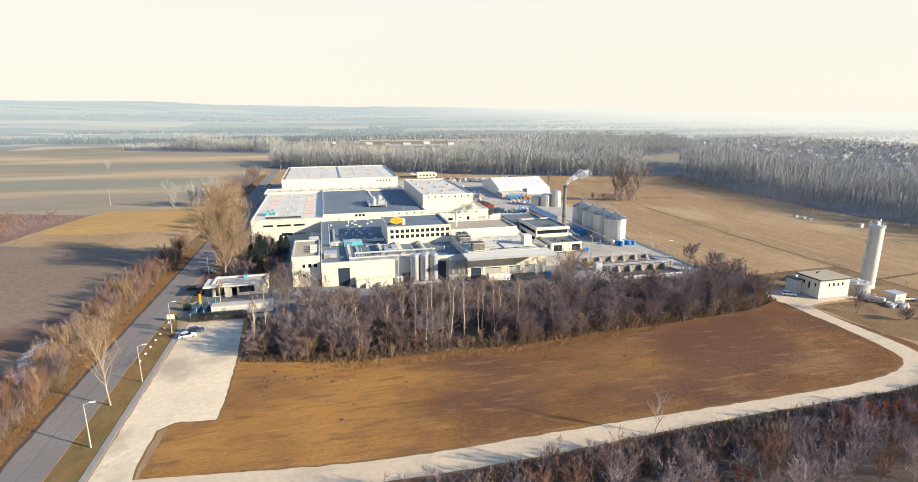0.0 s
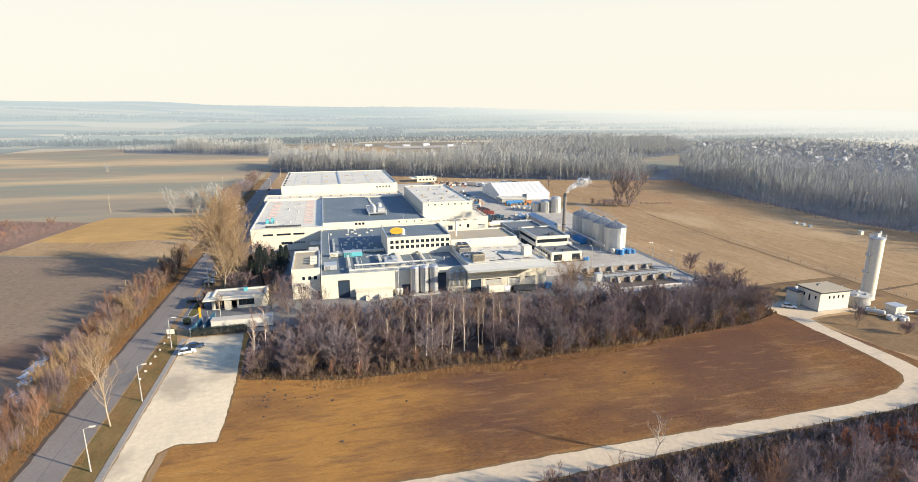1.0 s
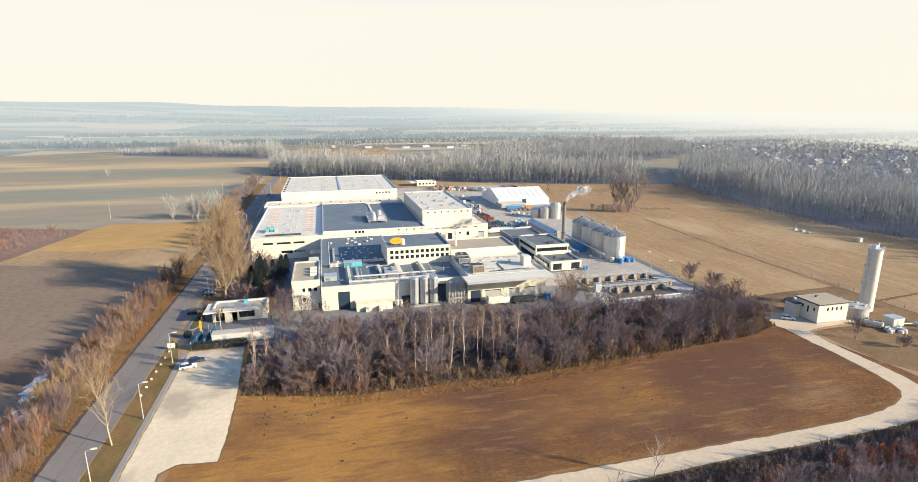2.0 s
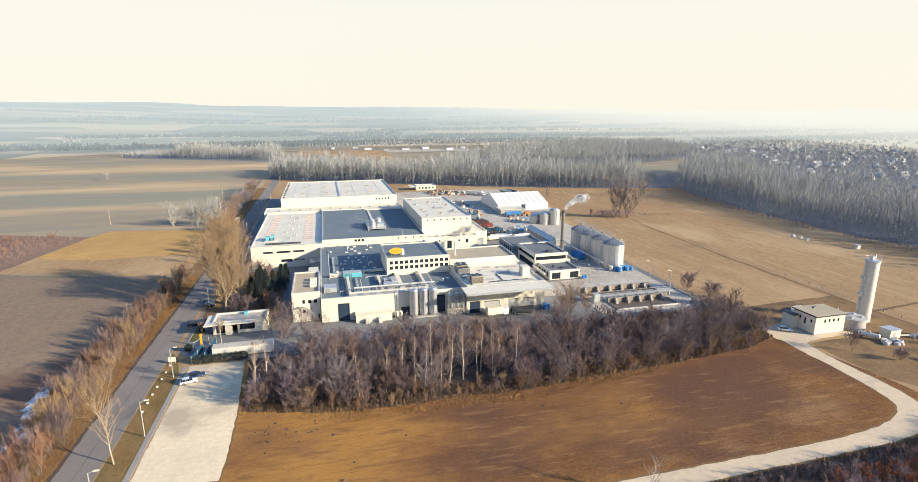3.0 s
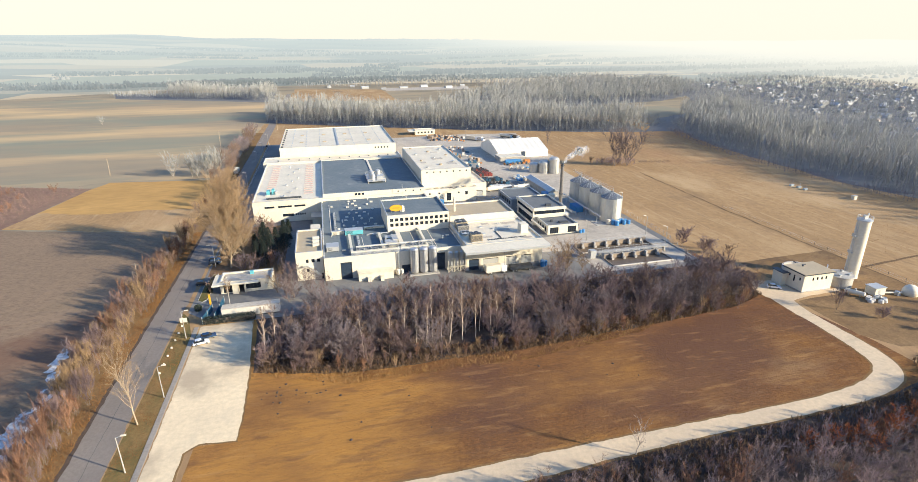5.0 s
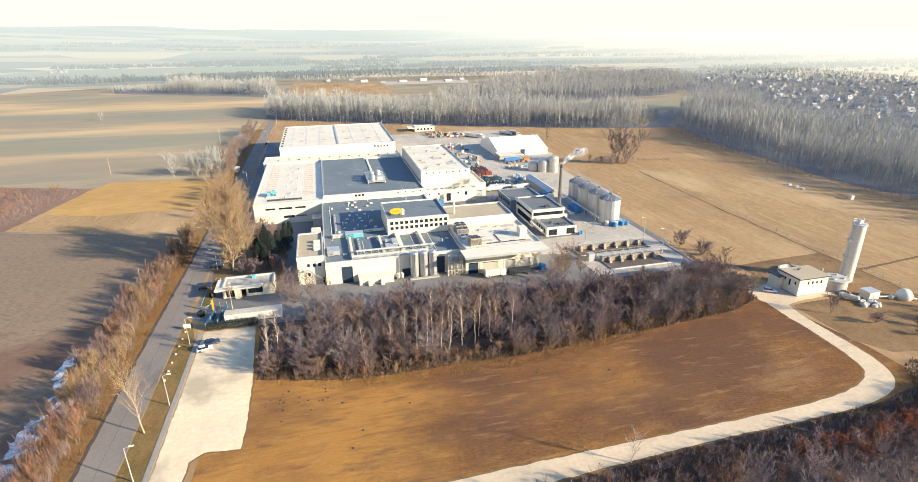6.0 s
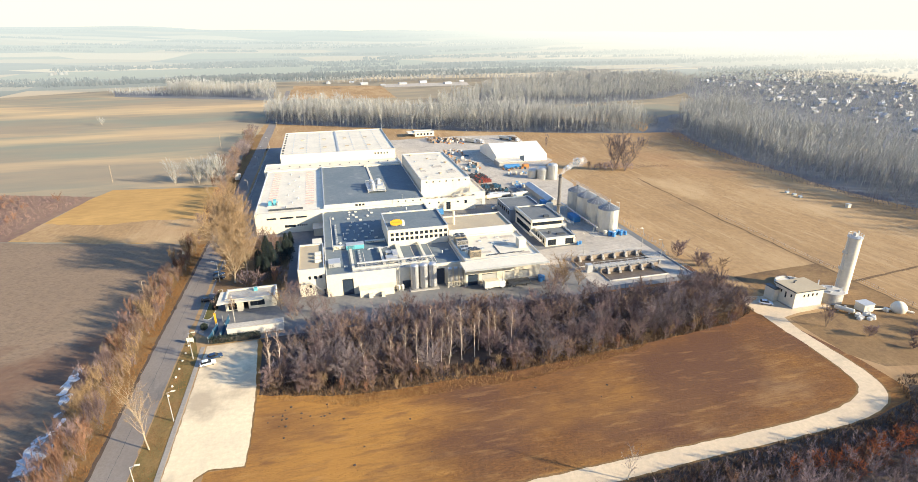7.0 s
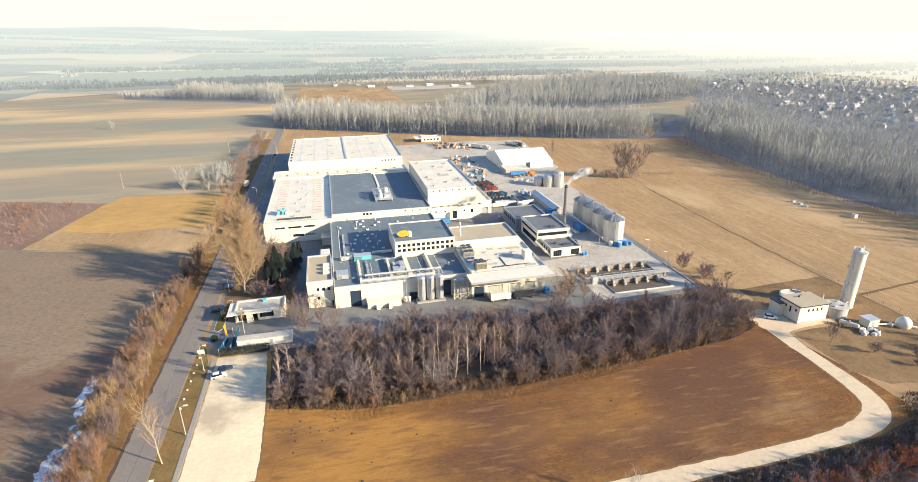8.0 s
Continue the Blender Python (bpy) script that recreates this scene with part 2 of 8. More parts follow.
blotch(PLOUGH_FAR, (0.22, 0.225, 0.165), 0.007, (0.4, 1, 1), 0.45, 0.6, 0.8, 19)
blotch(PLOUGH_FAR, (0.56, 0.39, 0.2), 0.008, (0.22, 1, 1), 0.5, 0.64, 0.85, 43)
ROADSIDE = material("roadside grass", [(0.20, 0.118, 0.05), (0.14, 0.085, 0.04), (0.25, 0.16, 0.068)], 0.95, big=0.1, small=1.2, bump=0.6, sheen=0.1)
APRON = material("pale worn concrete", [(0.48, 0.41, 0.32), (0.38, 0.33, 0.26), (0.25, 0.22, 0.185)], 0.9, big=0.06, small=0.6, bump=0.1)
blotch(APRON, (0.16, 0.145, 0.13), 0.12, (1, 1, 1), 0.56, 0.7, 0.6, 33)
PLOT = material("worn plot grass", [(0.21, 0.128, 0.06), (0.28, 0.18, 0.088), (0.125, 0.082, 0.043)], 0.95, big=0.06, small=0.9, bump=0.5, sheen=0.1)
blotch(PLOT, (0.105, 0.07, 0.045), 0.07, (1, 1, 1), 0.52, 0.64, 0.7, 51)
DITCH = material("ditch weeds", [(0.17, 0.108, 0.058), (0.12, 0.078, 0.045)], 0.95, big=0.2, small=1.0, bump=0.5, sheen=0.1)
SNOW = material("old snow", [(0.62, 0.64, 0.66), (0.5, 0.52, 0.54), (0.3, 0.27, 0.24)], 0.8, big=0.3, small=0.8, mix=0.9)
blotch(SNOW, (0.17, 0.13, 0.10), 0.5, (1, 0.6, 1), 0.5, 0.55, 1.0, 3)


def hazy(name, stops, patchwork=True):
    """Distance behind everything: colours that pale with the way from the site into winter haze added as emission."""
    m = bpy.data.materials.new(name)
    m.use_nodes = True
    n, l = m.node_tree.nodes, m.node_tree.links
    p = n["Principled BSDF"]
    p.inputs["Roughness"].default_value = 0.95
    geo = n.new("ShaderNodeNewGeometry")
    flat = n.new("ShaderNodeVectorMath")
    flat.operation = "MULTIPLY"
    flat.inputs[1].default_value = (0.0022, 0.0052, 0) if patchwork else (0.06, 0.06, 0.06)
    l.new(geo.outputs["Position"], flat.inputs[0])
    cells = n.new("ShaderNodeTexVoronoi")
    cells.inputs["Scale"].default_value = 1.0
    l.new(flat.outputs[0], cells.inputs["Vector"])
    sep = n.new("ShaderNodeSeparateColor")
    l.new(cells.outputs["Color"], sep.inputs[0])
    ramp = n.new("ShaderNodeValToRGB")
    ramp.color_ramp.interpolation = "CONSTANT"
    while len(ramp.color_ramp.elements) < len(stops):
        ramp.color_ramp.elements.new(0.5)
    for e, (at, c) in zip(ramp.color_ramp.elements, stops):
        e.position, e.color = at, (*c, 1)
    l.new(sep.outputs[0], ramp.inputs[0])
    l.new(ramp.outputs[0], p.inputs["Base Color"])
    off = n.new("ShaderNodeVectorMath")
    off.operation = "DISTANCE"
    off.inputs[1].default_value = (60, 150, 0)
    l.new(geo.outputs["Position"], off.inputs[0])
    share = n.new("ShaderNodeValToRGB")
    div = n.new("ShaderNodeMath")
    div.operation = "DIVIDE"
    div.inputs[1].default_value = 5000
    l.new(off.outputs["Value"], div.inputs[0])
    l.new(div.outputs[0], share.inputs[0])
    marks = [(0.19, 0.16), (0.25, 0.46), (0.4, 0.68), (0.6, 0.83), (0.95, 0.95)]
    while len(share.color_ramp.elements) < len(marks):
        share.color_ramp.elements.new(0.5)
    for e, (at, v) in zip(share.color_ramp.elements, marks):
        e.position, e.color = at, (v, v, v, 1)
    # the emitted veil is thicker and warmer on the sun's side of the valley
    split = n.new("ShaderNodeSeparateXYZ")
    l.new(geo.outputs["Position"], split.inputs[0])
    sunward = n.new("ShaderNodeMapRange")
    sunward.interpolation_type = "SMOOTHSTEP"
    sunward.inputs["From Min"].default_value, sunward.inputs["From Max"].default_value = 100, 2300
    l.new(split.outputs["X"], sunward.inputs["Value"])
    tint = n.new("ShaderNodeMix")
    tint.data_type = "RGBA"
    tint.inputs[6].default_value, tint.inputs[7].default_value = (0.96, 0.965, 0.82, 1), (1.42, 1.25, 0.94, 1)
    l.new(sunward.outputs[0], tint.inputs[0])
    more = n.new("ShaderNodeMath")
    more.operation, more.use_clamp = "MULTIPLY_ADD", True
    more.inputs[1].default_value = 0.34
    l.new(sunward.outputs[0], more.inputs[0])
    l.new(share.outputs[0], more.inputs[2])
    # haze put in as emission: the land glows though it is no lamp
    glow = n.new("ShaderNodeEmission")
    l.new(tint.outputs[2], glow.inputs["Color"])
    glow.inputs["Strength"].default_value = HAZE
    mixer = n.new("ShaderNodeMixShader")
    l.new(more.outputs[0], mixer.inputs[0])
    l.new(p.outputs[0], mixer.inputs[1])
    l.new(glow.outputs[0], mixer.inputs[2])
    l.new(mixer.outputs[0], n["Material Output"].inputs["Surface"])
    return m


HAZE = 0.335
DISTANCE = hazy("haze-glowing farmland", [(0.0, (0.20, 0.195, 0.115)), (0.22, (0.40, 0.285, 0.15)), (0.4, (0.13, 0.13, 0.095)), (0.58, (0.26, 0.215, 0.135)), (0.74, (0.54, 0.40, 0.22)), (0.9, (0.11, 0.105, 0.08))])
DISTANT_TREE = hazy("haze-glowing far trees", [(0.0, (0.05, 0.06, 0.068)), (0.5, (0.07, 0.072, 0.075)), (0.8, (0.045, 0.056, 0.066))], False)
DISTANT_HOUSE = hazy("haze-glowing houses and highway", [(0.0, (0.19, 0.18, 0.165)), (0.6, (0.16, 0.15, 0.14)), (0.85, (0.15, 0.12, 0.10))], False)
NAVY = material("dark blue gate and gateway shade", [(0.02, 0.035, 0.06), (0.03, 0.045, 0.07)], 0.5, big=0.3)
YELLOW = material("yellow sign paint", [(0.66, 0.35, 0.015), (0.58, 0.3, 0.015)], 0.5, big=0.5)
AMBER = material("amber sign paint", [(0.5, 0.26, 0.02)], 0.5)
ROOFLIGHT = material("dull pink rooflight", [(0.50, 0.33, 0.26), (0.45, 0.31, 0.25)], 0.4, big=0.3)
TURQUOISE = material("turquoise paint", [(0.14, 0.42, 0.46), (0.10, 0.34, 0.38)], 0.5, big=0.4)
STAINED = material("stained roof felt", [(0.42, 0.36, 0.28), (0.52, 0.47, 0.38), (0.26, 0.22, 0.18)], 0.85, big=0.25, small=1.5)
BLUEGREY = material("blue-grey sheet wall", [(0.16, 0.20, 0.24), (0.13, 0.16, 0.2)], 0.6, big=0.2)
MEMBRANE = material("white membrane", [(0.68, 0.64, 0.56), (0.6, 0.57, 0.5)], 0.55, big=0.1)
SILO = material("weathered zinc", [(0.50, 0.49, 0.45), (0.38, 0.37, 0.34), (0.58, 0.55, 0.48)], 0.45, 0.55, big=0.25, small=1.2, stretch=(1, 1, 0.3))
SILO_ROOF = material("dark zinc roof", [(0.20, 0.21, 0.22), (0.14, 0.15, 0.16)], 0.5, 0.5, big=0.3)
STACK = material("brushed stack steel", [(0.22, 0.2, 0.18), (0.17, 0.155, 0.14), (0.12, 0.11, 0.10)], 0.5, 0.4, big=0.3, small=1.0)
BROWN_CONC = material("rust-stained concrete", [(0.25, 0.185, 0.125), (0.33, 0.28, 0.22), (0.16, 0.11, 0.07)], 0.9, big=0.25, small=1.2, bump=0.15)
SLUDGE = material("brown sludge", [(0.11, 0.08, 0.05), (0.07, 0.05, 0.035), (0.18, 0.14, 0.09)], 0.5, big=0.2, small=1.0)


def steam():
    """Thin white vapour: light scatters both ways and much of it passes straight through."""
    m = bpy.data.materials.new("steam")
    m.use_nodes = True
    n, l = m.node_tree.nodes, m.node_tree.links
    n.remove(n["Principled BSDF"])
    front, through_light, clear = n.new("ShaderNodeBsdfDiffuse"), n.new("ShaderNodeBsdfTranslucent"), n.new("ShaderNodeBsdfTransparent")
    front.inputs["Color"].default_value = through_light.inputs["Color"].default_value = (0.95, 0.95, 0.95, 1)
    vapour, whole = n.new("ShaderNodeMixShader"), n.new("ShaderNodeMixShader")
    l.new(front.outputs[0], vapour.inputs[1])
    l.new(through_light.outputs[0], vapour.inputs[2])
    geo = n.new("ShaderNodeNewGeometry")
    t = n.new("ShaderNodeTexNoise")
    t.inputs["Scale"].default_value, t.inputs["Detail"].default_value = 0.55, 4
    l.new(geo.outputs["Position"], t.inputs["Vector"])
    r = n.new("ShaderNodeMapRange")
    r.inputs["From Min"].default_value, r.inputs["From Max"].default_value, r.inputs["To Max"].default_value = 0.32, 0.66, 0.2
    l.new(t.outputs["Fac"], r.inputs["Value"])
    l.new(r.outputs[0], whole.inputs[0])
    l.new(clear.outputs[0], whole.inputs[1])
    l.new(vapour.outputs[0], whole.inputs[2])
    l.new(whole.outputs[0], n["Material Output"].inputs["Surface"])
    return m


STEAM = steam()
PLASTER = material("pale weathered plaster", [(0.62, 0.58, 0.50), (0.52, 0.48, 0.42), (0.4, 0.36, 0.31)], 0.9, big=0.2, small=1.2, mix=0.5)
PALEBLUE = material("pale blue paint", [(0.30, 0.42, 0.52), (0.26, 0.36, 0.45)], 0.5, big=0.4)
PAINTBLUE = material("strong blue paint", [(0.05, 0.19, 0.42), (0.07, 0.23, 0.46)], 0.5, big=0.4, small=2.0)
DEEPBLUE = material("deep blue paint", [(0.02, 0.07, 0.13), (0.03, 0.09, 0.15)], 0.5, big=0.5)
TYRE = material("tyre rubber", [(0.02, 0.02, 0.02), (0.03, 0.03, 0.03)], 0.9, big=1.0)
REDPAINT = material("red plastic", [(0.22, 0.045, 0.035), (0.17, 0.04, 0.03)], 0.5, big=0.5, per_object=0.25)
ORANGE = material("orange plastic", [(0.55, 0.22, 0.05), (0.45, 0.19, 0.05)], 0.55, big=0.5, per_object=0.25)
BLACKSHEET = material("black plastic", [(0.025, 0.028, 0.035), (0.04, 0.045, 0.055)], 0.5, big=0.5, per_object=0.4)
CRATEWOOD = material("weathered wood", [(0.30, 0.22, 0.15), (0.22, 0.16, 0.11), (0.38, 0.3, 0.22)], 0.9, big=0.4, small=2.0, per_object=0.35)
CARWHITE = material("white car paint", [(0.75, 0.75, 0.74)], 0.25)
CARBLUE = material("dark blue car paint", [(0.03, 0.06, 0.12)], 0.22)
CARDARK = material("black car paint", [(0.02, 0.022, 0.026)], 0.22)
CARSILVER = material("silver car paint", [(0.45, 0.46, 0.47)], 0.3, 0.6)
# far walls dimmed and roofs lightened: haze's low contrast put into the colours
PLASTER_FAR = material("haze-muted house render", [(0.44, 0.43, 0.41), (0.34, 0.335, 0.33)], 0.9, big=0.05, per_object=0.35)
TILE = material("haze-muted red-brown tile", [(0.34, 0.27, 0.235), (0.3, 0.25, 0.22)], 0.85, big=0.2, small=1.5, per_object=0.35)
TILE_GREY = material("haze-muted grey tile", [(0.40, 0.40, 0.395), (0.34, 0.345, 0.345)], 0.85, big=0.2, small=1.5, per_object=0.25)
SNOWROOF = material("pale metal roof", [(0.46, 0.44, 0.41), (0.4, 0.38, 0.36)], 0.6, big=0.3)
STRAW = material("tall straw", [(0.35, 0.205, 0.08), (0.27, 0.155, 0.06)], 0.95, big=0.15, island=0.2, sheen=0.1)
TUFT = material("matted tufts", [(0.24, 0.122, 0.043), (0.18, 0.09, 0.033)], 0.95, big=0.06, island=0.15, sheen=0.1)
TYRE_SEAM = material("tarred seam", [(0.07, 0.066, 0.062), (0.10, 0.095, 0.088)], 0.8, big=0.3)
WELLGREEN = material("pale grey-green paint", [(0.42, 0.46, 0.44), (0.36, 0.40, 0.385)], 0.6, big=0.4)
WINGROOF = material("dark bitumen roof", [(0.12, 0.128, 0.13), (0.155, 0.16, 0.158), (0.09, 0.096, 0.10)], 0.85, big=0.08, small=0.7, bump=0.1)
GATEGREY = material("pale grey gate paint", [(0.42, 0.41, 0.38), (0.36, 0.355, 0.335)], 0.5, big=0.3)
EDGE = material("weathered edging concrete", [(0.27, 0.235, 0.19), (0.21, 0.18, 0.15), (0.34, 0.3, 0.245)], 0.9, big=0.15, small=1.5, bump=0.2)
BRAMBLE = material("dead brambles", [(0.15, 0.1, 0.065), (0.2, 0.13, 0.072)], 0.95, big=0.2, island=0.25, sheen=0.1)
VALLEY = material("valley farmland", [(0.28, 0.23, 0.155), (0.2, 0.18, 0.135), (0.36, 0.28, 0.17)], 0.95, big=0.006, small=0.03, stretch=(0.5, 1, 1), mix=0.7, sheen=0.1)
blotch(VALLEY, (0.13, 0.115, 0.09), 0.02, (0.4, 1, 1), 0.54, 0.64, 0.6, 61)


# ---- mesh helpers ----
def box(bm, x0, x1, y0, y1, z0, z1):
    v = [bm.verts.new((x, y, z)) for z in (z0, z1) for y in (y0, y1) for x in (x0, x1)]
    for f in ((0, 2, 3, 1), (4, 5, 7, 6), (0, 1, 5, 4), (1, 3, 7, 5), (3, 2, 6, 7), (2, 0, 4, 6)):
        bm.faces.new([v[i] for i in f])


def rod(bm, p0, p1, r0, r1=None, sides=8, caps=True):
    """A tapered bar between two points."""
    p0, p1 = Vector(p0), Vector(p1)
    r1 = r0 if r1 is None else r1
    q = (p1 - p0).to_track_quat("Z", "Y")
    rings = []
    for p, r in ((p0, r0), (p1, r1)):
        rings.append([bm.verts.new(p + q @ Vector((r * math.cos(2 * math.pi * k / sides), r * math.sin(2 * math.pi * k / sides), 0))) for k in range(sides)])
    for k in range(sides):
        bm.faces.new((rings[0][k], rings[0][(k + 1) % sides], rings[1][(k + 1) % sides], rings[1][k]))
    if caps:
        bm.faces.new(rings[0][::-1])
        bm.faces.new(rings[1])


def turned(bm, centre, profile, sides=24):
    """A surface of revolution about a vertical axis; profile: (radius, z)."""
    cx, cy, cz = centre
    rings = [[bm.verts.new((cx + r * math.cos(2 * math.pi * k / sides), cy + r * math.sin(2 * math.pi * k / sides), cz + z)) for k in range(sides)] for r, z in profile]
    for a, b in zip(rings, rings[1:]):
        for k in range(sides):
            bm.faces.new((a[k], a[(k + 1) % sides], b[(k + 1) % sides], b[k]))
    bm.faces.new(rings[0][::-1])
    bm.faces.new(rings[-1])


def mesh_of(name, bm, mat, smooth=False):
    data = bpy.data.meshes.new(name)
    bm.to_mesh(data)
    bm.free()
    if smooth:
        data.shade_smooth()
    data.materials.append(mat)
    return data


def part(name, bm, mat, parent=None, label="", smooth=False):
    ob = new(name, mesh_of(name, bm, mat, smooth))
    ob.parent = parent
    if label:
        tagged(ob, label)
    return ob


def thing(name, label, category, group="", kind="", at=(0, 0, 0)):
    ob = new(name)
    ob.location = at
    return tagged(ob, label, category, group, kind)


def boxes(name, mat, parent, *rows, label=""):
    """Upright blocks (x0, x1, y0, y1, z0, z1), each a part of its own."""
    for r in rows:
        bm = bmesh.new()
        box(bm, *r)
        ob = part(name, bm, mat, parent, label)
    return ob


def joined(name, mat, parent, *rows, label=""):
    """One part made of several blocks."""
    bm = bmesh.new()
    for r in rows:
        box(bm, *r)
    return part(name, bm, mat, parent, label)


def wall_panel(bm, along, a0, a1, face, thick, z0, z1, holes=()):
    """One solid wall with rectangular holes (a0, a1, z0, z1) through it. along: 'x' or 'y'; face, face + thick: its two sides."""
    us = sorted({a0, a1, *[u for h in holes for u in h[:2]]})
    zs = sorted({z0, z1, *[z for h in holes for z in h[2:]]})
    nu, nz = len(us) - 1, len(zs) - 1
    verts = {}

    def corner(i, k, d):
        if (i, k, d) not in verts:
            w = face + thick * d
            verts[i, k, d] = bm.verts.new((us[i], w, zs[k]) if along == "x" else (w, us[i], zs[k]))
        return verts[i, k, d]

    def solid(i, k):
        if not (0 <= i < nu and 0 <= k < nz):
            return False
        u, z = (us[i] + us[i + 1]) / 2, (zs[k] + zs[k + 1]) / 2
        return not any(h[0] < u < h[1] and h[2] < z < h[3] for h in holes)
    for i in range(nu):
        for k in range(nz):
            if not solid(i, k):
                continue
            for d in (0, 1):
                bm.faces.new([corner(*c, d) for c in ((i, k), (i + 1, k), (i + 1, k + 1), (i, k + 1))])
            for di, dk, p, q in ((-1, 0, (i, k), (i, k + 1)), (1, 0, (i + 1, k), (i + 1, k + 1)), (0, -1, (i, k), (i + 1, k)), (0, 1, (i, k + 1), (i + 1, k + 1))):
                if not solid(i + di, k + dk):
                    bm.faces.new((corner(*p, 0), corner(*q, 0), corner(*q, 1), corner(*p, 1)))
    bmesh.ops.recalc_face_normals(bm, faces=bm.faces)


def window(parent, along, face, inward, u0, u1, z0, z1, frame_mat=None, mullions=1, pane_mat=None):
    """A framed window set back in its opening."""
    frame_mat = frame_mat or DARK
    f = 0.07
    d0, d1 = sorted((face + inward * 0.12, face + inward * 0.20))
    bm = bmesh.new()

    def bar(ua, ub, za, zb):
        box(bm, *((ua, ub, d0, d1) if along == "x" else (d0, d1, ua, ub)), za, zb)
    bar(u0, u1, z0, z0 + f), bar(u0, u1, z1 - f, z1), bar(u0, u0 + f, z0 + f, z1 - f), bar(u1 - f, u1, z0 + f, z1 - f)
    for k in range(1, mullions):
        u = u0 + (u1 - u0) * k / mullions
        bar(u - f / 2, u + f / 2, z0 + f, z1 - f)
    w = part("window", bm, frame_mat, parent)
    g0, g1 = sorted((face + inward * 0.15, face + inward * 0.17))
    bm = bmesh.new()
    box(bm, *((u0 + f, u1 - f, g0, g1) if along == "x" else (g0, g1, u0 + f, u1 - f)), z0 + f, z1 - f)
    part("pane", bm, pane_mat or GLASS, w)
    return w


def hall(name, label, x0, x1, y0, y1, z1, wall=None, roof=None, rise=0.5, holes=None, z0=-0.3, category="factory building"):
    """A flat-roofed block: four walls with holes, a roof slab below the parapet, a coping."""
    wall, roof, holes = wall or WHITE, roof or ROOF_DARK, holes or {}
    t = 0.35
    ob = thing(name, label, category)
    for side, (along, a0, a1, face, thick) in {"s": ("x", x0, x1, y0, t), "n": ("x", x0, x1, y1, -t), "w": ("y", y0 + t, y1 - t, x0, t), "e": ("y", y0 + t, y1 - t, x1, -t)}.items():
        bm = bmesh.new()
        wall_panel(bm, along, a0, a1, face, thick, z0, z1, [h[:4] for h in holes.get(side, ())])
        part("wall", bm, wall, ob)
        for h in holes.get(side, ()):
            style = h[4] if len(h) > 4 else 1
            if style:
                window(ob, along, face, 1 if thick > 0 else -1, *h[:4], mullions=style)
    boxes("roof", roof, ob, (x0 + t, x1 - t, y0 + t, y1 - t, z1 - rise - 0.3, z1 - rise))
    c = 0.05
    boxes("coping", GALV, ob, (x0 - c, x1 + c, y0 - c, y0 + t + c, z1, z1 + 0.08), (x0 - c, x1 + c, y1 - t - c, y1 + c, z1, z1 + 0.08),
          (x0 - c, x0 + t + c, y0 + t + c, y1 - t - c, z1, z1 + 0.08), (x1 - t - c, x1 + c, y0 + t + c, y1 - t - c, z1, z1 + 0.08))
    return ob


# ---- land ----
def hill(x, y):
    d = math.hypot(x - 60, y - 150)
    k = min(1.0, max(0.0, (d - 1400) / 3000))
    k = k * k * (3 - 2 * k)
    roll = noise.noise((x / 900, y / 900, 3.1)) * 0.55 + noise.noise((x / 350, y / 350, 8.7)) * 0.18
    left = 1.15 - 0.35 * max(-1, min(1, (x - 300) / 2500))
    west = 1 + 0.1 * max(0, min(1, (1200 - x) / 3400))
    return 0.12 * min(1, (d - 985) / 100) + k * 78 * left * west * (1 + 0.6 * roll)


def ring_sheet(name, mat, radii, sides, level):
    bm = bmesh.new()
    rings = []
    for r in radii:
        row = []
        for k in range(sides):
            a = 2 * math.pi * k / sides
            x, y = 60 + r * math.cos(a), 150 + r * math.sin(a)
            row.append(bm.verts.new((x, y, level(x, y))))
        rings.append(row)
    for a, b in zip(rings, rings[1:]):
        for k in range(sides):
            bm.faces.new((a[k], a[(k + 1) % sides], b[(k + 1) % sides], b[k]))
    return tagged(part(name, bm, mat, smooth=True), kind="structure")


ring_sheet("ground", VALLEY, [0.5, 60, 150, 300, 600, 1000, 1500, 2200, 3000, 4000, 4900], 96, lambda x, y: 0.0)
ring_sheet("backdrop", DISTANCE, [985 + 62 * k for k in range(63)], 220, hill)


def patch(name, mat, points, z, label="", kind="structure", wobble=0.0, step=0.0):
    """A flat sheet with an outline; wobble and step roughen its edge."""
    out = []
    for (xa, ya), (xb, yb) in zip(points, points[1:] + points[:1]):
        n = max(1, int(math.hypot(xb - xa, yb - ya) / step)) if step else 1
        for k in range(n):
            x, y = xa + (xb - xa) * k / n, ya + (yb - ya) * k / n
            out.append((x + wobble * noise.noise((x * 0.4, y * 0.4, 1)), y + wobble * noise.noise((x * 0.4, y * 0.4, 7))))
    bm = bmesh.new()
    bm.faces.new([bm.verts.new((x, y, z)) for x, y in out])
    bm.normal_update()
    if next(iter(bm.faces)).normal.z < 0:
        bmesh.ops.reverse_faces(bm, faces=bm.faces)
    bmesh.ops.triangulate(bm, faces=bm.faces)
    return tagged(part(name, bm, mat), label, kind=kind)


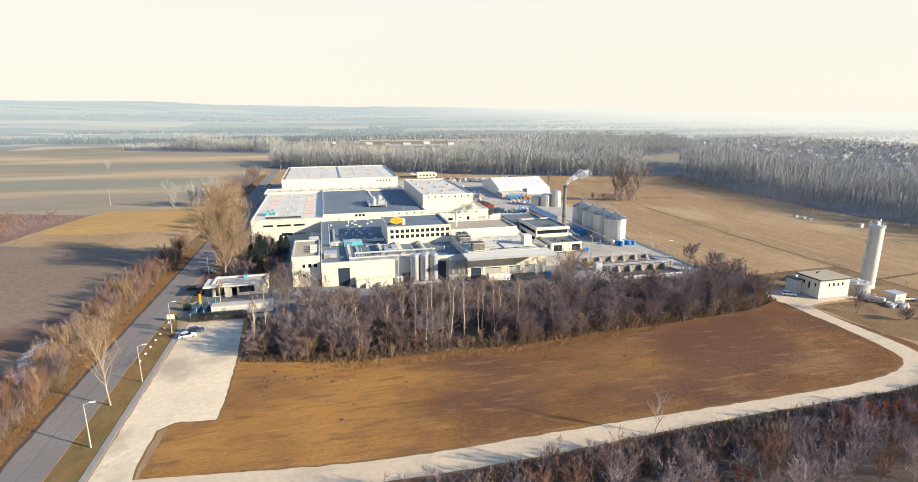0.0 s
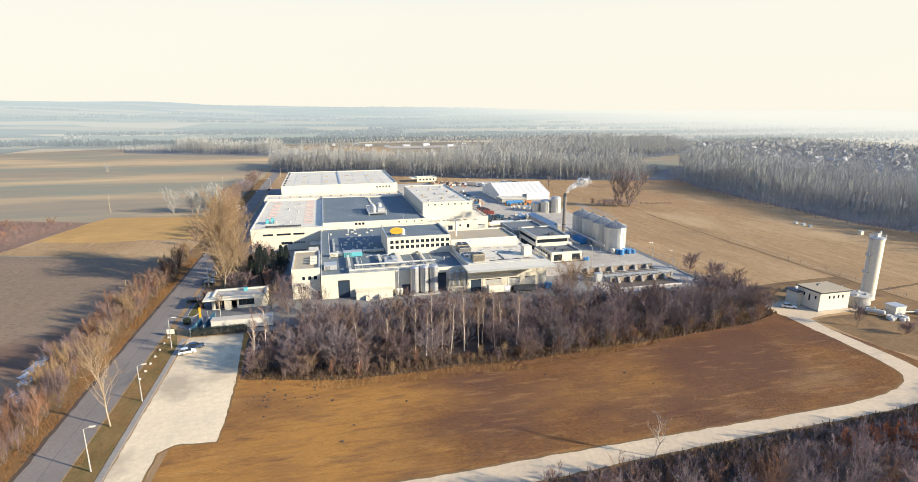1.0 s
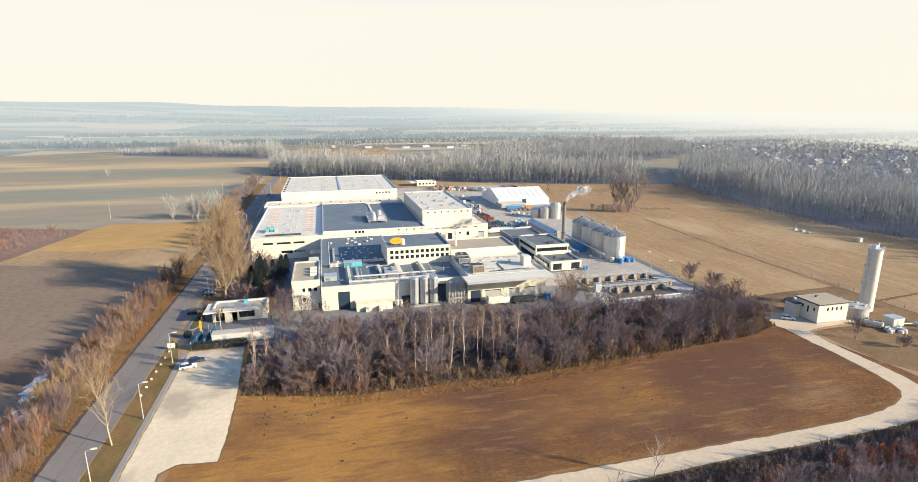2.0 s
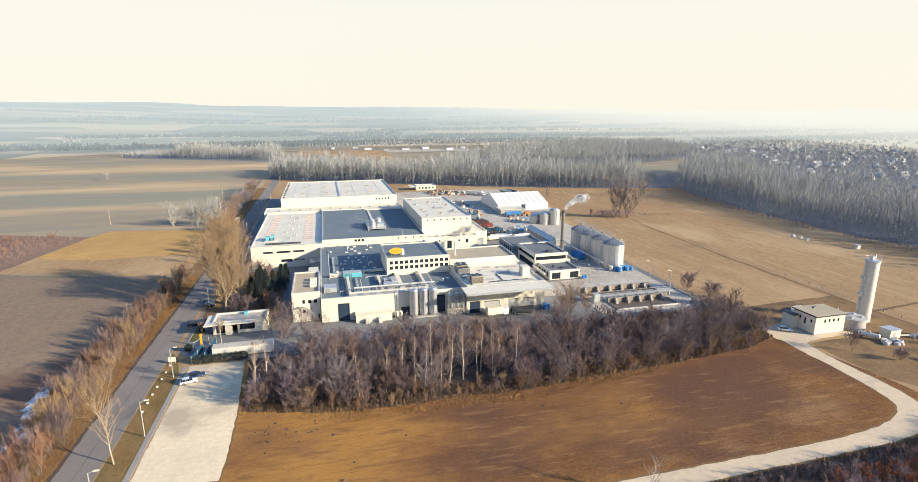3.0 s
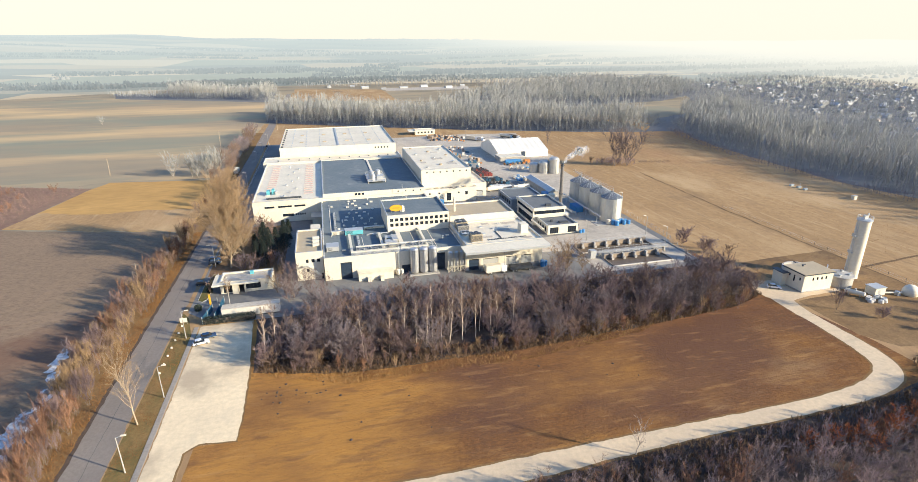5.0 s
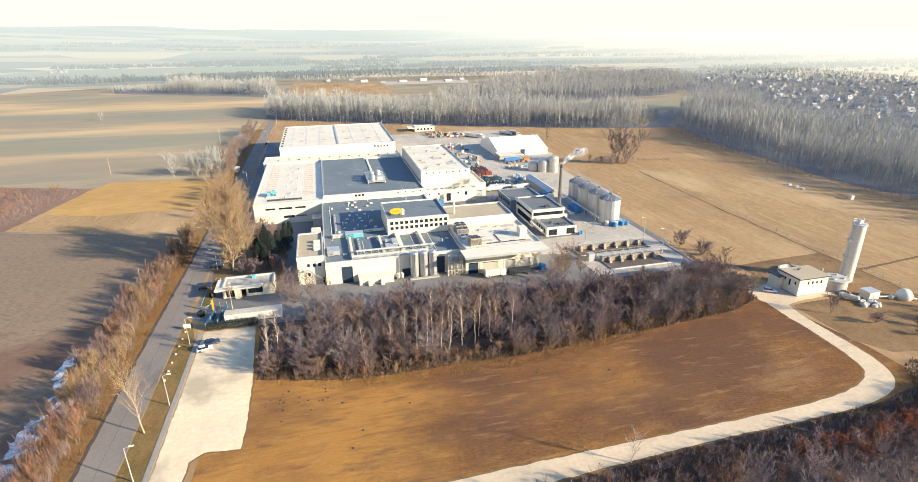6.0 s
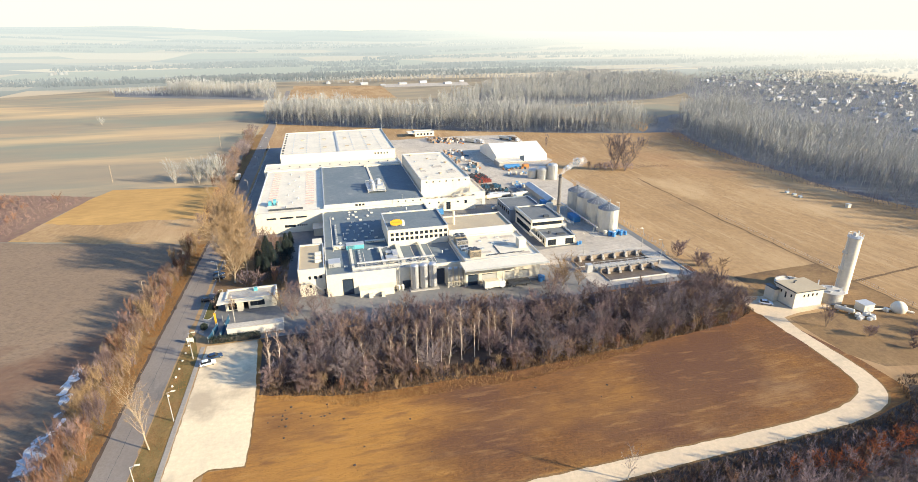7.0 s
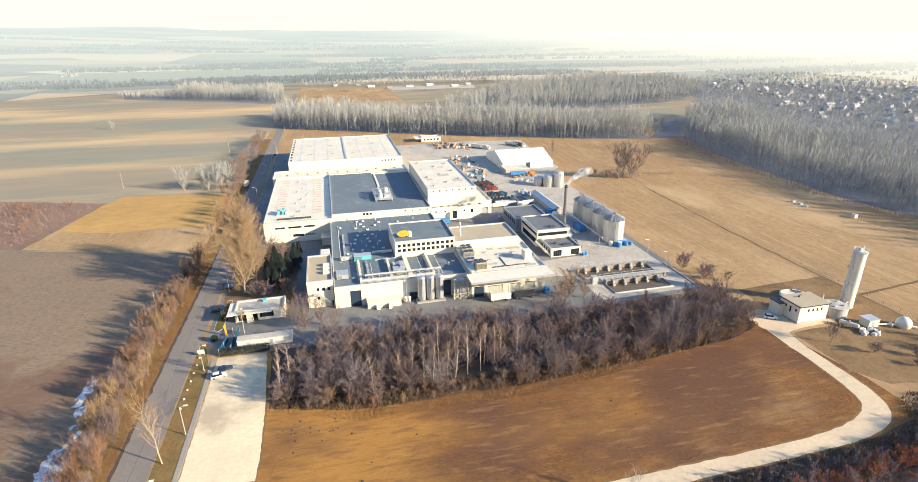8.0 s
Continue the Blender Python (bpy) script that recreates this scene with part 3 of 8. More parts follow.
patch("ground_field", PLOUGH, [(-66, -60), (-67, 120), (-69.5, 158), (-67.5, 192), (-64, 250), (-71, 254), (-150, 277), (-420, 330), (-420, -60)], 0.03, wobble=1.5, step=5)
patch("ground_pasture", PASTURE, [(-60, -80), (316, -80), (316, 176), (312, 245), (314, 332), (322, 470), (330, 560), (240, 560), (80, 560), (-38, 600), (-60, 600)], 0.015)
patch("ground_scrub", SCRUBLAND, [(-146, 278), (-133, 350), (-200, 372), (-420, 400), (-420, 334), (-152, 279)], 0.035, wobble=2, step=6)
patch("ground_stubble", GOLD, [(-62, 252), (-60, 352), (-128, 363), (-133, 348), (-146, 278)], 0.04, wobble=1, step=6)
patch("ground_stubble_front", PASTURE, [(-62, 252), (-61.5, 288), (-90, 294), (-110, 292), (-141, 302), (-146, 279), (-110, 266), (-80, 257)], 0.044, wobble=2.5, step=4)
patch("ground_field_far", PLOUGH_FAR, [(-60, 357), (-57, 700), (-60, 812), (-204, 880), (-300, 940), (-760, 960), (-760, 420), (-200, 376), (-128, 367)], 0.03, wobble=2, step=12)
patch("ground_meadow", MEADOW, [(-34, 60), (146, 60), (146, 100), (141, 128), (140, 172), (-30, 172), (-25, 158), (-23.2, 124), (-23, 102.5), (-31.6, 102.8)], 0.03)
patch("road", ASPHALT, [(-55.3, -80), (-47.6, -80), (-47.4, 150), (-46.4, 215), (-45.4, 540), (-53.4, 540), (-54.6, 215), (-55.4, 150)], 0.05, wobble=0.5, step=2)
patch("road_back", ASPHALT, [(-53, 540), (-45.2, 540), (-44, 950), (-50, 950)], 0.05)
patch("ground_verge", VERGE, [(-47.8, -80), (-41.6, -80), (-41.6, 152), (-44.5, 164), (-46.9, 168)], 0.042)
patch("ground_roadside", ROADSIDE, [(-67, -80), (-55, -80), (-55, 150), (-54.3, 215), (-53.2, 540), (-60, 540), (-62, 250), (-67, 195), (-70, 158)], 0.045, wobble=0.8, step=3)
patch("road_gutter", LITTER, [(-56.2, 60), (-55.2, 60), (-55.3, 150), (-54.5, 215), (-53.3, 420), (-54.1, 420), (-55.6, 215), (-56.3, 150)], 0.047, wobble=0.5, step=2)
patch("road_seam", TYRE_SEAM, [(-51.55, 60), (-51.45, 60), (-51.4, 250), (-51.5, 250)], 0.054, wobble=0.3, step=1.2)
patch("pavement_lot", GRAVEL, [(-40.4, 40), (-33.2, 40), (-33.3, 86.5), (-34, 95), (-33.5, 101.3), (-30.7, 103.4), (-23.2, 102.6), (-22.9, 111), (-23.3, 130), (-25.3, 157.5), (-40, 157.5)], 0.06, wobble=0.35, step=1.5)
patch("pavement_lot_edge", ROADSIDE, [(-33.0, 86.6), (-33.5, 95), (-33.1, 100.9), (-30.6, 102.9), (-22.9, 102.1), (-22.5, 111), (-22.8, 132), (-23.6, 132), (-23.6, 103.2), (-31, 104), (-34.2, 101.6), (-34.4, 95), (-33.6, 86.6)], 0.056, wobble=0.3, step=1)
patch("pavement_yard", YARD, [(-45.6, 168), (-38, 160), (-30, 158), (30, 158), (96, 160), (137.5, 160.5), (137, 163), (137, 182), (139.4, 187), (139.4, 262), (136, 300), (100, 300), (110, 345), (112, 420), (120, 470), (-44, 470)], 0.05)
patch("pavement_apron", APRON, [(80, 188), (94, 186), (95, 163), (136, 164), (136, 240), (122, 262), (108, 262), (107, 205), (84, 203)], 0.056)
patch("pavement_back_yard", APRON, [(76, 300), (112, 300), (114, 262), (138, 262), (150, 300), (152, 350), (164, 364), (164, 412), (168, 430), (172, 470), (120, 478), (50, 475), (50, 345), (76, 342)], 0.058, wobble=1, step=5)
patch("ground_garden", PLOT, [(-44.5, 196), (-22, 192), (-18.2, 192), (-17.4, 250), (-36, 252), (-44.8, 250)], 0.056)


def ribbon(name, mat, line, z):
    """A lane with a smooth centre line of (x, y, half width) stations and slightly ragged edges."""
    pts = []
    for k in range(len(line) - 1):
        a, b, c, d = (np.array(line[min(max(i, 0), len(line) - 1)], dtype=float) for i in (k - 1, k, k + 1, k + 2))
        n = max(2, int(math.hypot(c[0] - b[0], c[1] - b[1]) / 1.2))
        for j in range(n):
            t = j / n
            pts.append(0.5 * (2 * b + (c - a) * t + (2 * a - 5 * b + 4 * c - d) * t * t + (3 * b - a - 3 * c + d) * t ** 3))
    pts.append(np.array(line[-1], dtype=float))
    bm = bmesh.new()
    rows = []
    for k, p in enumerate(pts):
        q, r = pts[max(0, k - 1)], pts[min(len(pts) - 1, k + 1)]
        u = unit2(r[0] - q[0], r[1] - q[1])
        w = p[2] + 0.3 * noise.noise((p[0] * 0.35, p[1] * 0.35, 2)), p[2] + 0.3 * noise.noise((p[0] * 0.35, p[1] * 0.35, 9))
        rows.append([bm.verts.new((p[0] - u[1] * w[0] * f, p[1] + u[0] * w[0] * f, z)) for f in (1, 0.33)] + [bm.verts.new((p[0] + u[1] * w[1] * f, p[1] - u[0] * w[1] * f, z)) for f in (0.33, 1)])
    for a, b in zip(rows, rows[1:]):
        for i in range(3):
            bm.faces.new((a[i], a[i + 1], b[i + 1], b[i]))
    bm.normal_update()
    if next(iter(bm.faces)).normal.z < 0:
        bmesh.ops.reverse_faces(bm, faces=bm.faces)
    return tagged(part(name, bm, mat), kind="structure")


def unit2(x, y):
    d = math.hypot(x, y) or 1
    return x / d, y / d


LANE = [(-39, 85.6, 2.2), (-28, 83.8, 2.4), (-17, 82.2, 2.6), (-4, 80.3, 2.8), (12, 79.2, 2.9), (33, 79.5, 3.0), (58, 80.4, 2.5), (86, 81.0, 2.15), (105, 81.3, 2.2), (120, 82.3, 2.6), (130.5, 84.8, 3.0), (136.8, 89.3, 3.2), (139.3, 97, 3.0), (140, 110, 2.5), (140.2, 121, 2.6), (142, 131, 3.6), (145, 139, 4.2)]
ribbon("road_track", TRACK, LANE, 0.058)
ribbon("road_track_edge", ROADSIDE, [(x, y, w + 0.55) for x, y, w in LANE[2:14]], 0.05)
patch("pavement_forecourt", TRACK, [(141, 126), (146, 127), (151, 128), (165, 128.5), (167, 130.5), (151, 130.5), (150.5, 141), (143, 143), (137.6, 138), (137.4, 131)], 0.0625, wobble=0.3, step=1.5)
patch("ground_wood", LITTER, [(-30, 20), (250, 20), (250, 74), (160, 84), (148, 88), (142, 83), (128, 80), (105, 78.2), (78, 78), (55, 77), (23, 75.4), (-12, 74)], 0.04, wobble=1, step=4)
patch("ground_belt", LITTER, [(-22, 128), (1.6, 122), (50, 121.5), (90, 124.5), (123, 128), (138, 134), (140, 150), (132, 158), (80, 159), (0, 163), (-24, 157)], 0.045, wobble=1.2, step=3)
patch("ground_plot", PLOT, [(145, 126), (144.6, 104), (150, 96), (170, 92), (192, 100), (192, 160), (150, 158), (150, 143), (166, 143), (166, 127)], 0.036, wobble=0.5, step=4)
for points in ([(-57, 610), (-20, 586), (83, 528), (158, 492), (230, 460), (290, 444), (306, 500), (240, 558), (120, 582), (60, 627), (-54, 690)], [(290, 446), (322, 436), (306, 383), (298, 323), (296, 264), (298, 225), (304, 199), (308, 150), (308, 40), (410, 40), (417, 200), (410, 300), (409, 366), (425, 450), (450, 520), (440, 562), (352, 520)], [(120, 645), (330, 655), (460, 675), (560, 745), (640, 900), (520, 990), (300, 900), (200, 765)], [(-300, 945), (-64, 820), (-70, 1000), (-330, 1040)]):
    patch("ground_wood_far", WOOD_FLOOR, points, 0.06, wobble=4, step=14)
patch("ground_clearing", PASTURE, [(-44, 820), (110, 800), (108, 990), (-40, 1040)], 0.03, wobble=4, step=20)
patch("ground_clearing", PLOUGH_FAR, [(310, 520), (350, 524), (440, 566), (420, 640), (300, 640), (250, 570)], 0.03, wobble=4, step=20)
for points in ([(-73.0, 112), (-67.0, 112), (-67.2, 122), (-69.0, 131), (-71.0, 131), (-73.4, 121)], [(-71.2, 132), (-69.8, 132), (-71.2, 141), (-73.4, 141)], [(-75.0, 142), (-72.6, 142), (-72.4, 154), (-75.0, 156)], [(-76.0, 104), (-68.5, 103), (-68.2, 110), (-74.0, 111)]):
    patch("ground_snow", SNOW, points, 0.05, "thin old snow left in a field furrow", wobble=1.6, step=0.6)

# edging beside the lot
for y0, y1 in ((60, 108), (108.05, 134), (134.05, 157.5)):
    bm = bmesh.new()
    box(bm, -41.7, -40.5, y0, y1, 0, 0.12)
    tagged(part("kerb_lot", bm, EDGE), "weathered concrete edging beside the gravel lot", kind="structure")


# ---- bare trees ----
def unit(v):
    return v / np.linalg.norm(v)


def grow(seed, height, spread, bole, limbs, subs, twigs, girth, twig_long, twig_wide, lift=45, stems=1, sides=4, droop=0.0, bend=0.02, fray=0.6):
    """Wood segments and twig blades of a leafless tree."""
    rng = np.random.default_rng(seed)
    wood, shoots = [], []
    for s in range(stems):
        lean = rng.normal(0, 0.05 if stems == 1 else 0.22, 2)
        top = height * rng.uniform(0.82, 1.0) * (0.86 if stems == 1 else 0.8)
        base = np.array([*(rng.normal(0, 0.12 * (stems > 1), 2)), 0.0])
        line = [base]
        for k in range(1, 6):
            z = top * k / 5
            line.append(base + np.array([lean[0] * z + rng.normal(0, bend * height), lean[1] * z + rng.normal(0, bend * height), z]))
        g = girth / stems ** 0.5
        for k in range(5):
            wood.append((line[k], line[k + 1], g * (1 - 0.17 * k), g * (1 - 0.17 * (k + 1))))
        for j in range(limbs // stems):
            f = bole + (0.98 - bole) * (j + rng.random()) / (limbs / stems)
            z = f * 5
            i = min(4, int(z))
            p = line[i] + (line[i + 1] - line[i]) * (z - i)
            a = j * 2.4 + rng.uniform(-0.5, 0.5) + s * 2.1
            shape = math.sin(math.pi * min(1, 0.18 + 0.72 * (f - bole) / (1 - bole))) ** 0.7
            long = spread * shape * rng.uniform(0.75, 1.15) / math.cos(radians(min(70, lift)))* 0.85
            e = radians(lift + rng.uniform(-14, 14))
            d = np.array([math.cos(a) * math.cos(e), math.sin(a) * math.cos(e), math.sin(e)])
            r = g * 0.42 * (1 - 0.6 * f)
            bits = []
            for k in range(3):
                q = p + d * long / 3
                bits.append((p, q, r * (1 - 0.3 * k), r * (1 - 0.3 * (k + 1)) + 0.004))
                p, d = q, unit(d + np.array([0, 0, 0.22 - droop]) + rng.normal(0, 0.14, 3))
            wood += bits
            shoots += bits[1:]
            for _ in range(subs):
                b = bits[rng.integers(0, 3)]
                q = b[0] + (b[1] - b[0]) * rng.random()
                dd = unit(unit(b[1] - b[0]) + rng.normal(0, 0.9 * fray, 3) + np.array([0, 0, 0.15]))
                end = q + dd * long * rng.uniform(0.22, 0.42)
                wood.append((q, end, b[2] * 0.5, 0.008))
                shoots += [(q, end, 0, 0)] * 2
    starts = np.array([s[0] for s in shoots])
    ends = np.array([s[1] for s in shoots])
    pick = rng.integers(0, len(shoots), twigs)
    along = rng.random((twigs, 1)) ** 0.7
    root = starts[pick] + (ends[pick] - starts[pick]) * along
    way = (ends - starts)[pick]
    way /= np.linalg.norm(way, axis=1, keepdims=True)
    way = way + rng.normal(0, fray, (twigs, 3)) + np.array([0, 0, 0.25 - droop])
    way /= np.linalg.norm(way, axis=1, keepdims=True)
    tip = root + way * (twig_long * rng.uniform(0.45, 1.3, (twigs, 1)))
    side = np.cross(way, rng.normal(0, 1, (twigs, 3)))
    side *= twig_wide * rng.uniform(0.5, 1.0, (twigs, 1)) / np.linalg.norm(side, axis=1, keepdims=True)
    blades = np.stack([root - side / 2, root + side / 2, tip], 1).reshape(-1, 3)
    tube = []
    for p, q, r0, r1 in wood:
        d = unit(q - p)
        u = unit(np.cross(d, [0.31, 0.77, 0.21]))
        v = np.cross(d, u)
        for c, r in ((p, r0), (q, r1)):
            for k in range(sides):
                w = 2 * math.pi * k / sides
                tube.append(c + r * (math.cos(w) * u + math.sin(w) * v))
    faces = []
    for n in range(len(wood)):
        o = n * 2 * sides
        faces += [(o + k, o + (k + 1) % sides, o + sides + (k + 1) % sides, o + sides + k) for k in range(sides)]
    return np.array(tube), np.array(faces), blades


def raw_mesh(name, verts, faces, mat, smooth=False):
    data = bpy.data.meshes.new(name)
    faces = np.asarray(faces)
    n = faces.shape[1]
    data.vertices.add(len(verts))
    data.vertices.foreach_set("co", np.asarray(verts, dtype=np.float32).ravel())
    data.loops.add(faces.size)
    data.loops.foreach_set("vertex_index", faces.astype(np.int32).ravel())
    data.polygons.add(len(faces))
    data.polygons.foreach_set("loop_start", np.arange(0, faces.size, n, dtype=np.int32))
    data.update(calc_edges=True)
    data.validate()
    if smooth:
        data.shade_smooth()
    data.materials.append(mat)
    return data


def tree(name, label, shape, bark, twig, group=""):
    wood, faces, blades = grow(**shape)
    ob = thing(name, label, "tree", group)
    trunk = new("trunk", raw_mesh("trunk", wood, faces, bark))
    crown = new("crown", raw_mesh("crown", blades, np.arange(len(blades)).reshape(-1, 3), twig))
    trunk.parent = crown.parent = ob
    return ob


def inside(x, y, poly):
    hit = False
    for (xa, ya), (xb, yb) in zip(poly, poly[1:] + poly[:1]):
        if (ya > y) != (yb > y) and x < xa + (y - ya) * (xb - xa) / (yb - ya):
            hit = not hit
    return hit


def scatter(poly, gap, seed):
    """Jittered places inside an outline."""
    rng = random.Random(seed)
    xs, ys = [p[0] for p in poly], [p[1] for p in poly]
    places, row = [], 0
    y = min(ys)
    while y < max(ys):
        x = min(xs) + (row % 2) * gap / 2
        while x < max(xs):
            px, py = x + rng.uniform(-0.4, 0.4) * gap, y + rng.uniform(-0.4, 0.4) * gap
            if inside(px, py, poly):
                places.append((px, py))
            x += gap
        y += gap * 0.87
        row += 1
    return places


def plant(kinds, places, seed, small=0.75, large=1.2):
    """Sets trees of the given kinds at the places; the patterns themselves stand at the first ones."""
    rng = random.Random(seed)
    for n, (x, y) in enumerate(places):
        s = rng.uniform(small, large)
        m = pose(x, y, 0.02, rz=rng.uniform(0, 360)) @ Matrix.Diagonal((s * rng.uniform(0.9, 1.1), s * rng.uniform(0.9, 1.1), s, 1))
        if n < len(kinds):
            kinds[n].matrix_basis = m
        else:
            copy_thing(rng.choice(kinds), Matrix()).matrix_basis = m


BELT = [(-21, 127.8), (1.6, 122), (17, 121.5), (50, 121.2), (70, 123.5), (90, 124.8), (123, 128), (137, 133), (138.5, 148), (131, 153), (106, 153), (63, 156.5), (42, 159), (0, 160), (-16, 150)]
belt_kinds = [tree("thicket_tree", "leafless brown thicket tree with dense fine twigs", dict(seed=k, height=(8.6, 7.4, 9.0, 8.0, 7.0, 8.4)[k], spread=(3.6, 3.9, 3.2, 3.8, 3.4, 3.6)[k], bole=0.03, limbs=22, subs=5, sides=3, twigs=2300, girth=0.12, twig_long=1.15, twig_wide=0.058, lift=(42, 36, 52, 40, 46, 48)[k], stems=1 + k % 3, fray=0.48), BARK, (TWIG, TWIG_WARM, TWIG_GREY)[k % 3], "thicket before the factory") for k in range(6)]
BIRCHES = [(21, 132), (23.5, 130), (26, 134), (28, 131), (30, 129.5), (31.5, 133), (34, 130.5), (35.5, 135), (38, 131), (40, 134), (42.5, 130.5), (45, 133), (17, 131), (13, 129), (-19.5, 133), (-17, 135.5), (-20, 138), (49, 131), (6, 128)]
GLADE = [(18, 116), (48, 116), (48, 130.2), (18, 130.2)]
belt_places = [p for p in scatter(BELT, 4.5, 5) if not inside(*p, GLADE)]
plant(belt_kinds, [p for n, p in enumerate(belt_places) if p[0] > -13 and (p[0] < 55 or n % 6)], 6, 0.75, 1.12)
plant([copy_thing(k, Matrix()) for k in belt_kinds], [p for p in belt_places if p[0] <= -13], 7, 0.7, 1.0)

WOOD = [(2, 55), (205, 55), (205, 76), (160, 83), (149, 85), (140, 80), (128, 77.2), (78, 75.2), (40, 73.5), (12, 71.5), (-2, 68)]
wood_kinds = [tree("wood_tree", "leafless grey-brown young tree in a dense wood", dict(seed=20 + k, height=8.0, spread=3.4, bole=0.1, limbs=20, subs=5, sides=3, twigs=1400, girth=0.1, twig_long=1.3, twig_wide=0.062, lift=60, stems=1 + k % 2, fray=0.4), BARK, (TWIG_WOOD, TWIG_GREY, TWIG_WOOD, TWIG_RUST, TWIG_WOOD)[k], "trees of the near wood") for k in range(5)]
OAKS = [(91, 69), (97.5, 69.5), (101, 68), (106, 69), (110, 67), (114.5, 70), (119, 68.5), (122, 71), (126, 70), (131, 72.5), (136, 71), (118, 65), (104, 65), (60, 60)]
WOOD_IN = [(4, 44), (205, 44), (205, 66), (160, 73), (149, 74), (140, 66), (128, 64), (78, 63.5), (60, 66), (40, 67.5), (12, 65.5), (2, 62)]
WOOD_MID = [(4, 44), (205, 44), (205, 71), (160, 78), (149, 80), (140, 75), (128, 72), (78, 70), (40, 69.5), (12, 67.5), (2, 64)]
wood_places = [p for p in scatter(WOOD, 4.6, 8) if min(math.hypot(p[0] - x, p[1] - y) for x, y in OAKS) > 2.6]
plant(wood_kinds, [p for p in wood_places if inside(*p, WOOD_IN)], 9, 0.52, 0.85)
saplings = [tree("wood_sapling", "thin leafless sapling at the edge of the wood", dict(seed=50 + k, height=4.6, spread=1.7, bole=0.06, limbs=10, subs=3, sides=3, twigs=560, girth=0.05, twig_long=1.0, twig_wide=0.042, lift=64, stems=1 + k, fray=0.4), BARK, (TWIG_WOOD, TWIG_RUST, TWIG)[k], "saplings at the wood edge") for k in range(3)]
edge_places = [p for p in scatter(WOOD, 2.8, 18) if not inside(*p, WOOD_IN)]
plant(saplings, [p for p in edge_places if inside(*p, WOOD_MID) or p[0] < 50], 10, 0.65, 1.1)
plant([copy_thing(k, Matrix()) for k in saplings], [p for p in edge_places if not inside(*p, WOOD_MID) and p[0] >= 50], 19, 0.38, 0.7)
oak_kinds = [tree("oak_sapling", "young oak still holding rust-brown dry leaves", dict(seed=40 + k, height=6.0, spread=2.6, bole=0.1, limbs=14, subs=5, twigs=1600, girth=0.1, twig_long=0.34, twig_wide=0.2, lift=40), BARK, RUST_LEAF, "rust-leaved oaks in the wood") for k in range(2)]
plant(oak_kinds, OAKS, 11, 0.75, 1.05)

round_kinds = [tree("thicket_tree", "rounded leafless tree with a dome of fine grey-brown twigs", dict(seed=190 + k, height=9.4, spread=4.3, bole=0.12, limbs=30, subs=6, sides=3, twigs=4200, girth=0.16, twig_long=1.0, twig_wide=0.048, lift=(44, 50)[k], stems=1 + k, fray=0.42), BARK, (TWIG_GREY, TWIG)[k], "thicket before the factory") for k in range(2)]
plant(round_kinds, [(24, 124.5), (16, 126), (58, 126.5), (62.5, 125), (68, 128), (75, 128), (82, 130), (90, 129.5), (98, 131.5), (106, 133), (113, 131.5), (120, 134), (127, 134.5), (131, 140), (133, 146), (124, 143), (112, 143), (100, 144), (88, 143), (76, 145), (2, 127), (-6, 130), (8, 136), (-2, 143)], 35, 0.85, 1.12)

birch_kinds = [tree("birch", "slender pale birch with thin upright twigs", dict(seed=60 + k, height=17.5, spread=1.3, bole=0.45, limbs=10, subs=4, twigs=900, girth=0.15, bend=0.006, twig_long=0.9, twig_wide=0.035, lift=66, fray=0.4), PALE_BARK, TWIG_WARM, "birches in the thicket") for k in range(3)]
plant(birch_kinds, BIRCHES, 12, 0.9, 1.15)

poplar_kinds = [tree("poplar", "tall leafless poplar with pale golden twigs beside the road", dict(seed=70 + k, height=27.0, spread=8.5, bole=0.1, limbs=46, subs=12, twigs=15000, girth=0.42, twig_long=2.0, twig_wide=0.055, lift=58), GOLD_BARK, TWIG_GOLD, "roadside poplars") for k in range(2)]
plant(poplar_kinds, [(-37.5, 203.5), (-33.5, 211), (-39, 221)], 13, 1.02, 1.16)
verge_birch = tree("birch", "tall leafless birch on the grass verge by the road", dict(seed=75, height=20.0, spread=3.5, bole=0.22, limbs=28, subs=6, twigs=2600, girth=0.2, twig_long=1.4, twig_wide=0.034, lift=66), GOLD_BARK, TWIG_GOLD)
verge_birch.matrix_basis = pose(-45.3, 113.6, 0.02, rz=40)
track_birch = tree("birch", "small pale birch at the edge of the gravel track", dict(seed=77, height=10.0, spread=2.6, bole=0.2, limbs=16, subs=4, twigs=500, girth=0.14, twig_long=0.9, twig_wide=0.03, lift=55), PALE_BARK, TWIG_GREY)
track_birch.matrix_basis = pose(57, 77.5, 0.02, rz=10)
yard_kinds = [tree("yard_tree", "broad leafless tree with fine pale twigs in the yard", dict(seed=80 + k, height=10.0, spread=5.0, bole=0.1, limbs=24, subs=6, twigs=3000, girth=0.22, twig_long=1.3, twig_wide=0.04, lift=42, stems=1 + k), BARK, (TWIG_GOLD, TWIG)[k]) for k in range(2)]
plant(yard_kinds, [(83, 168), (-15, 168), (-19, 176), (77, 163), (-8, 171), (139, 137)], 14, 0.7, 1.0)
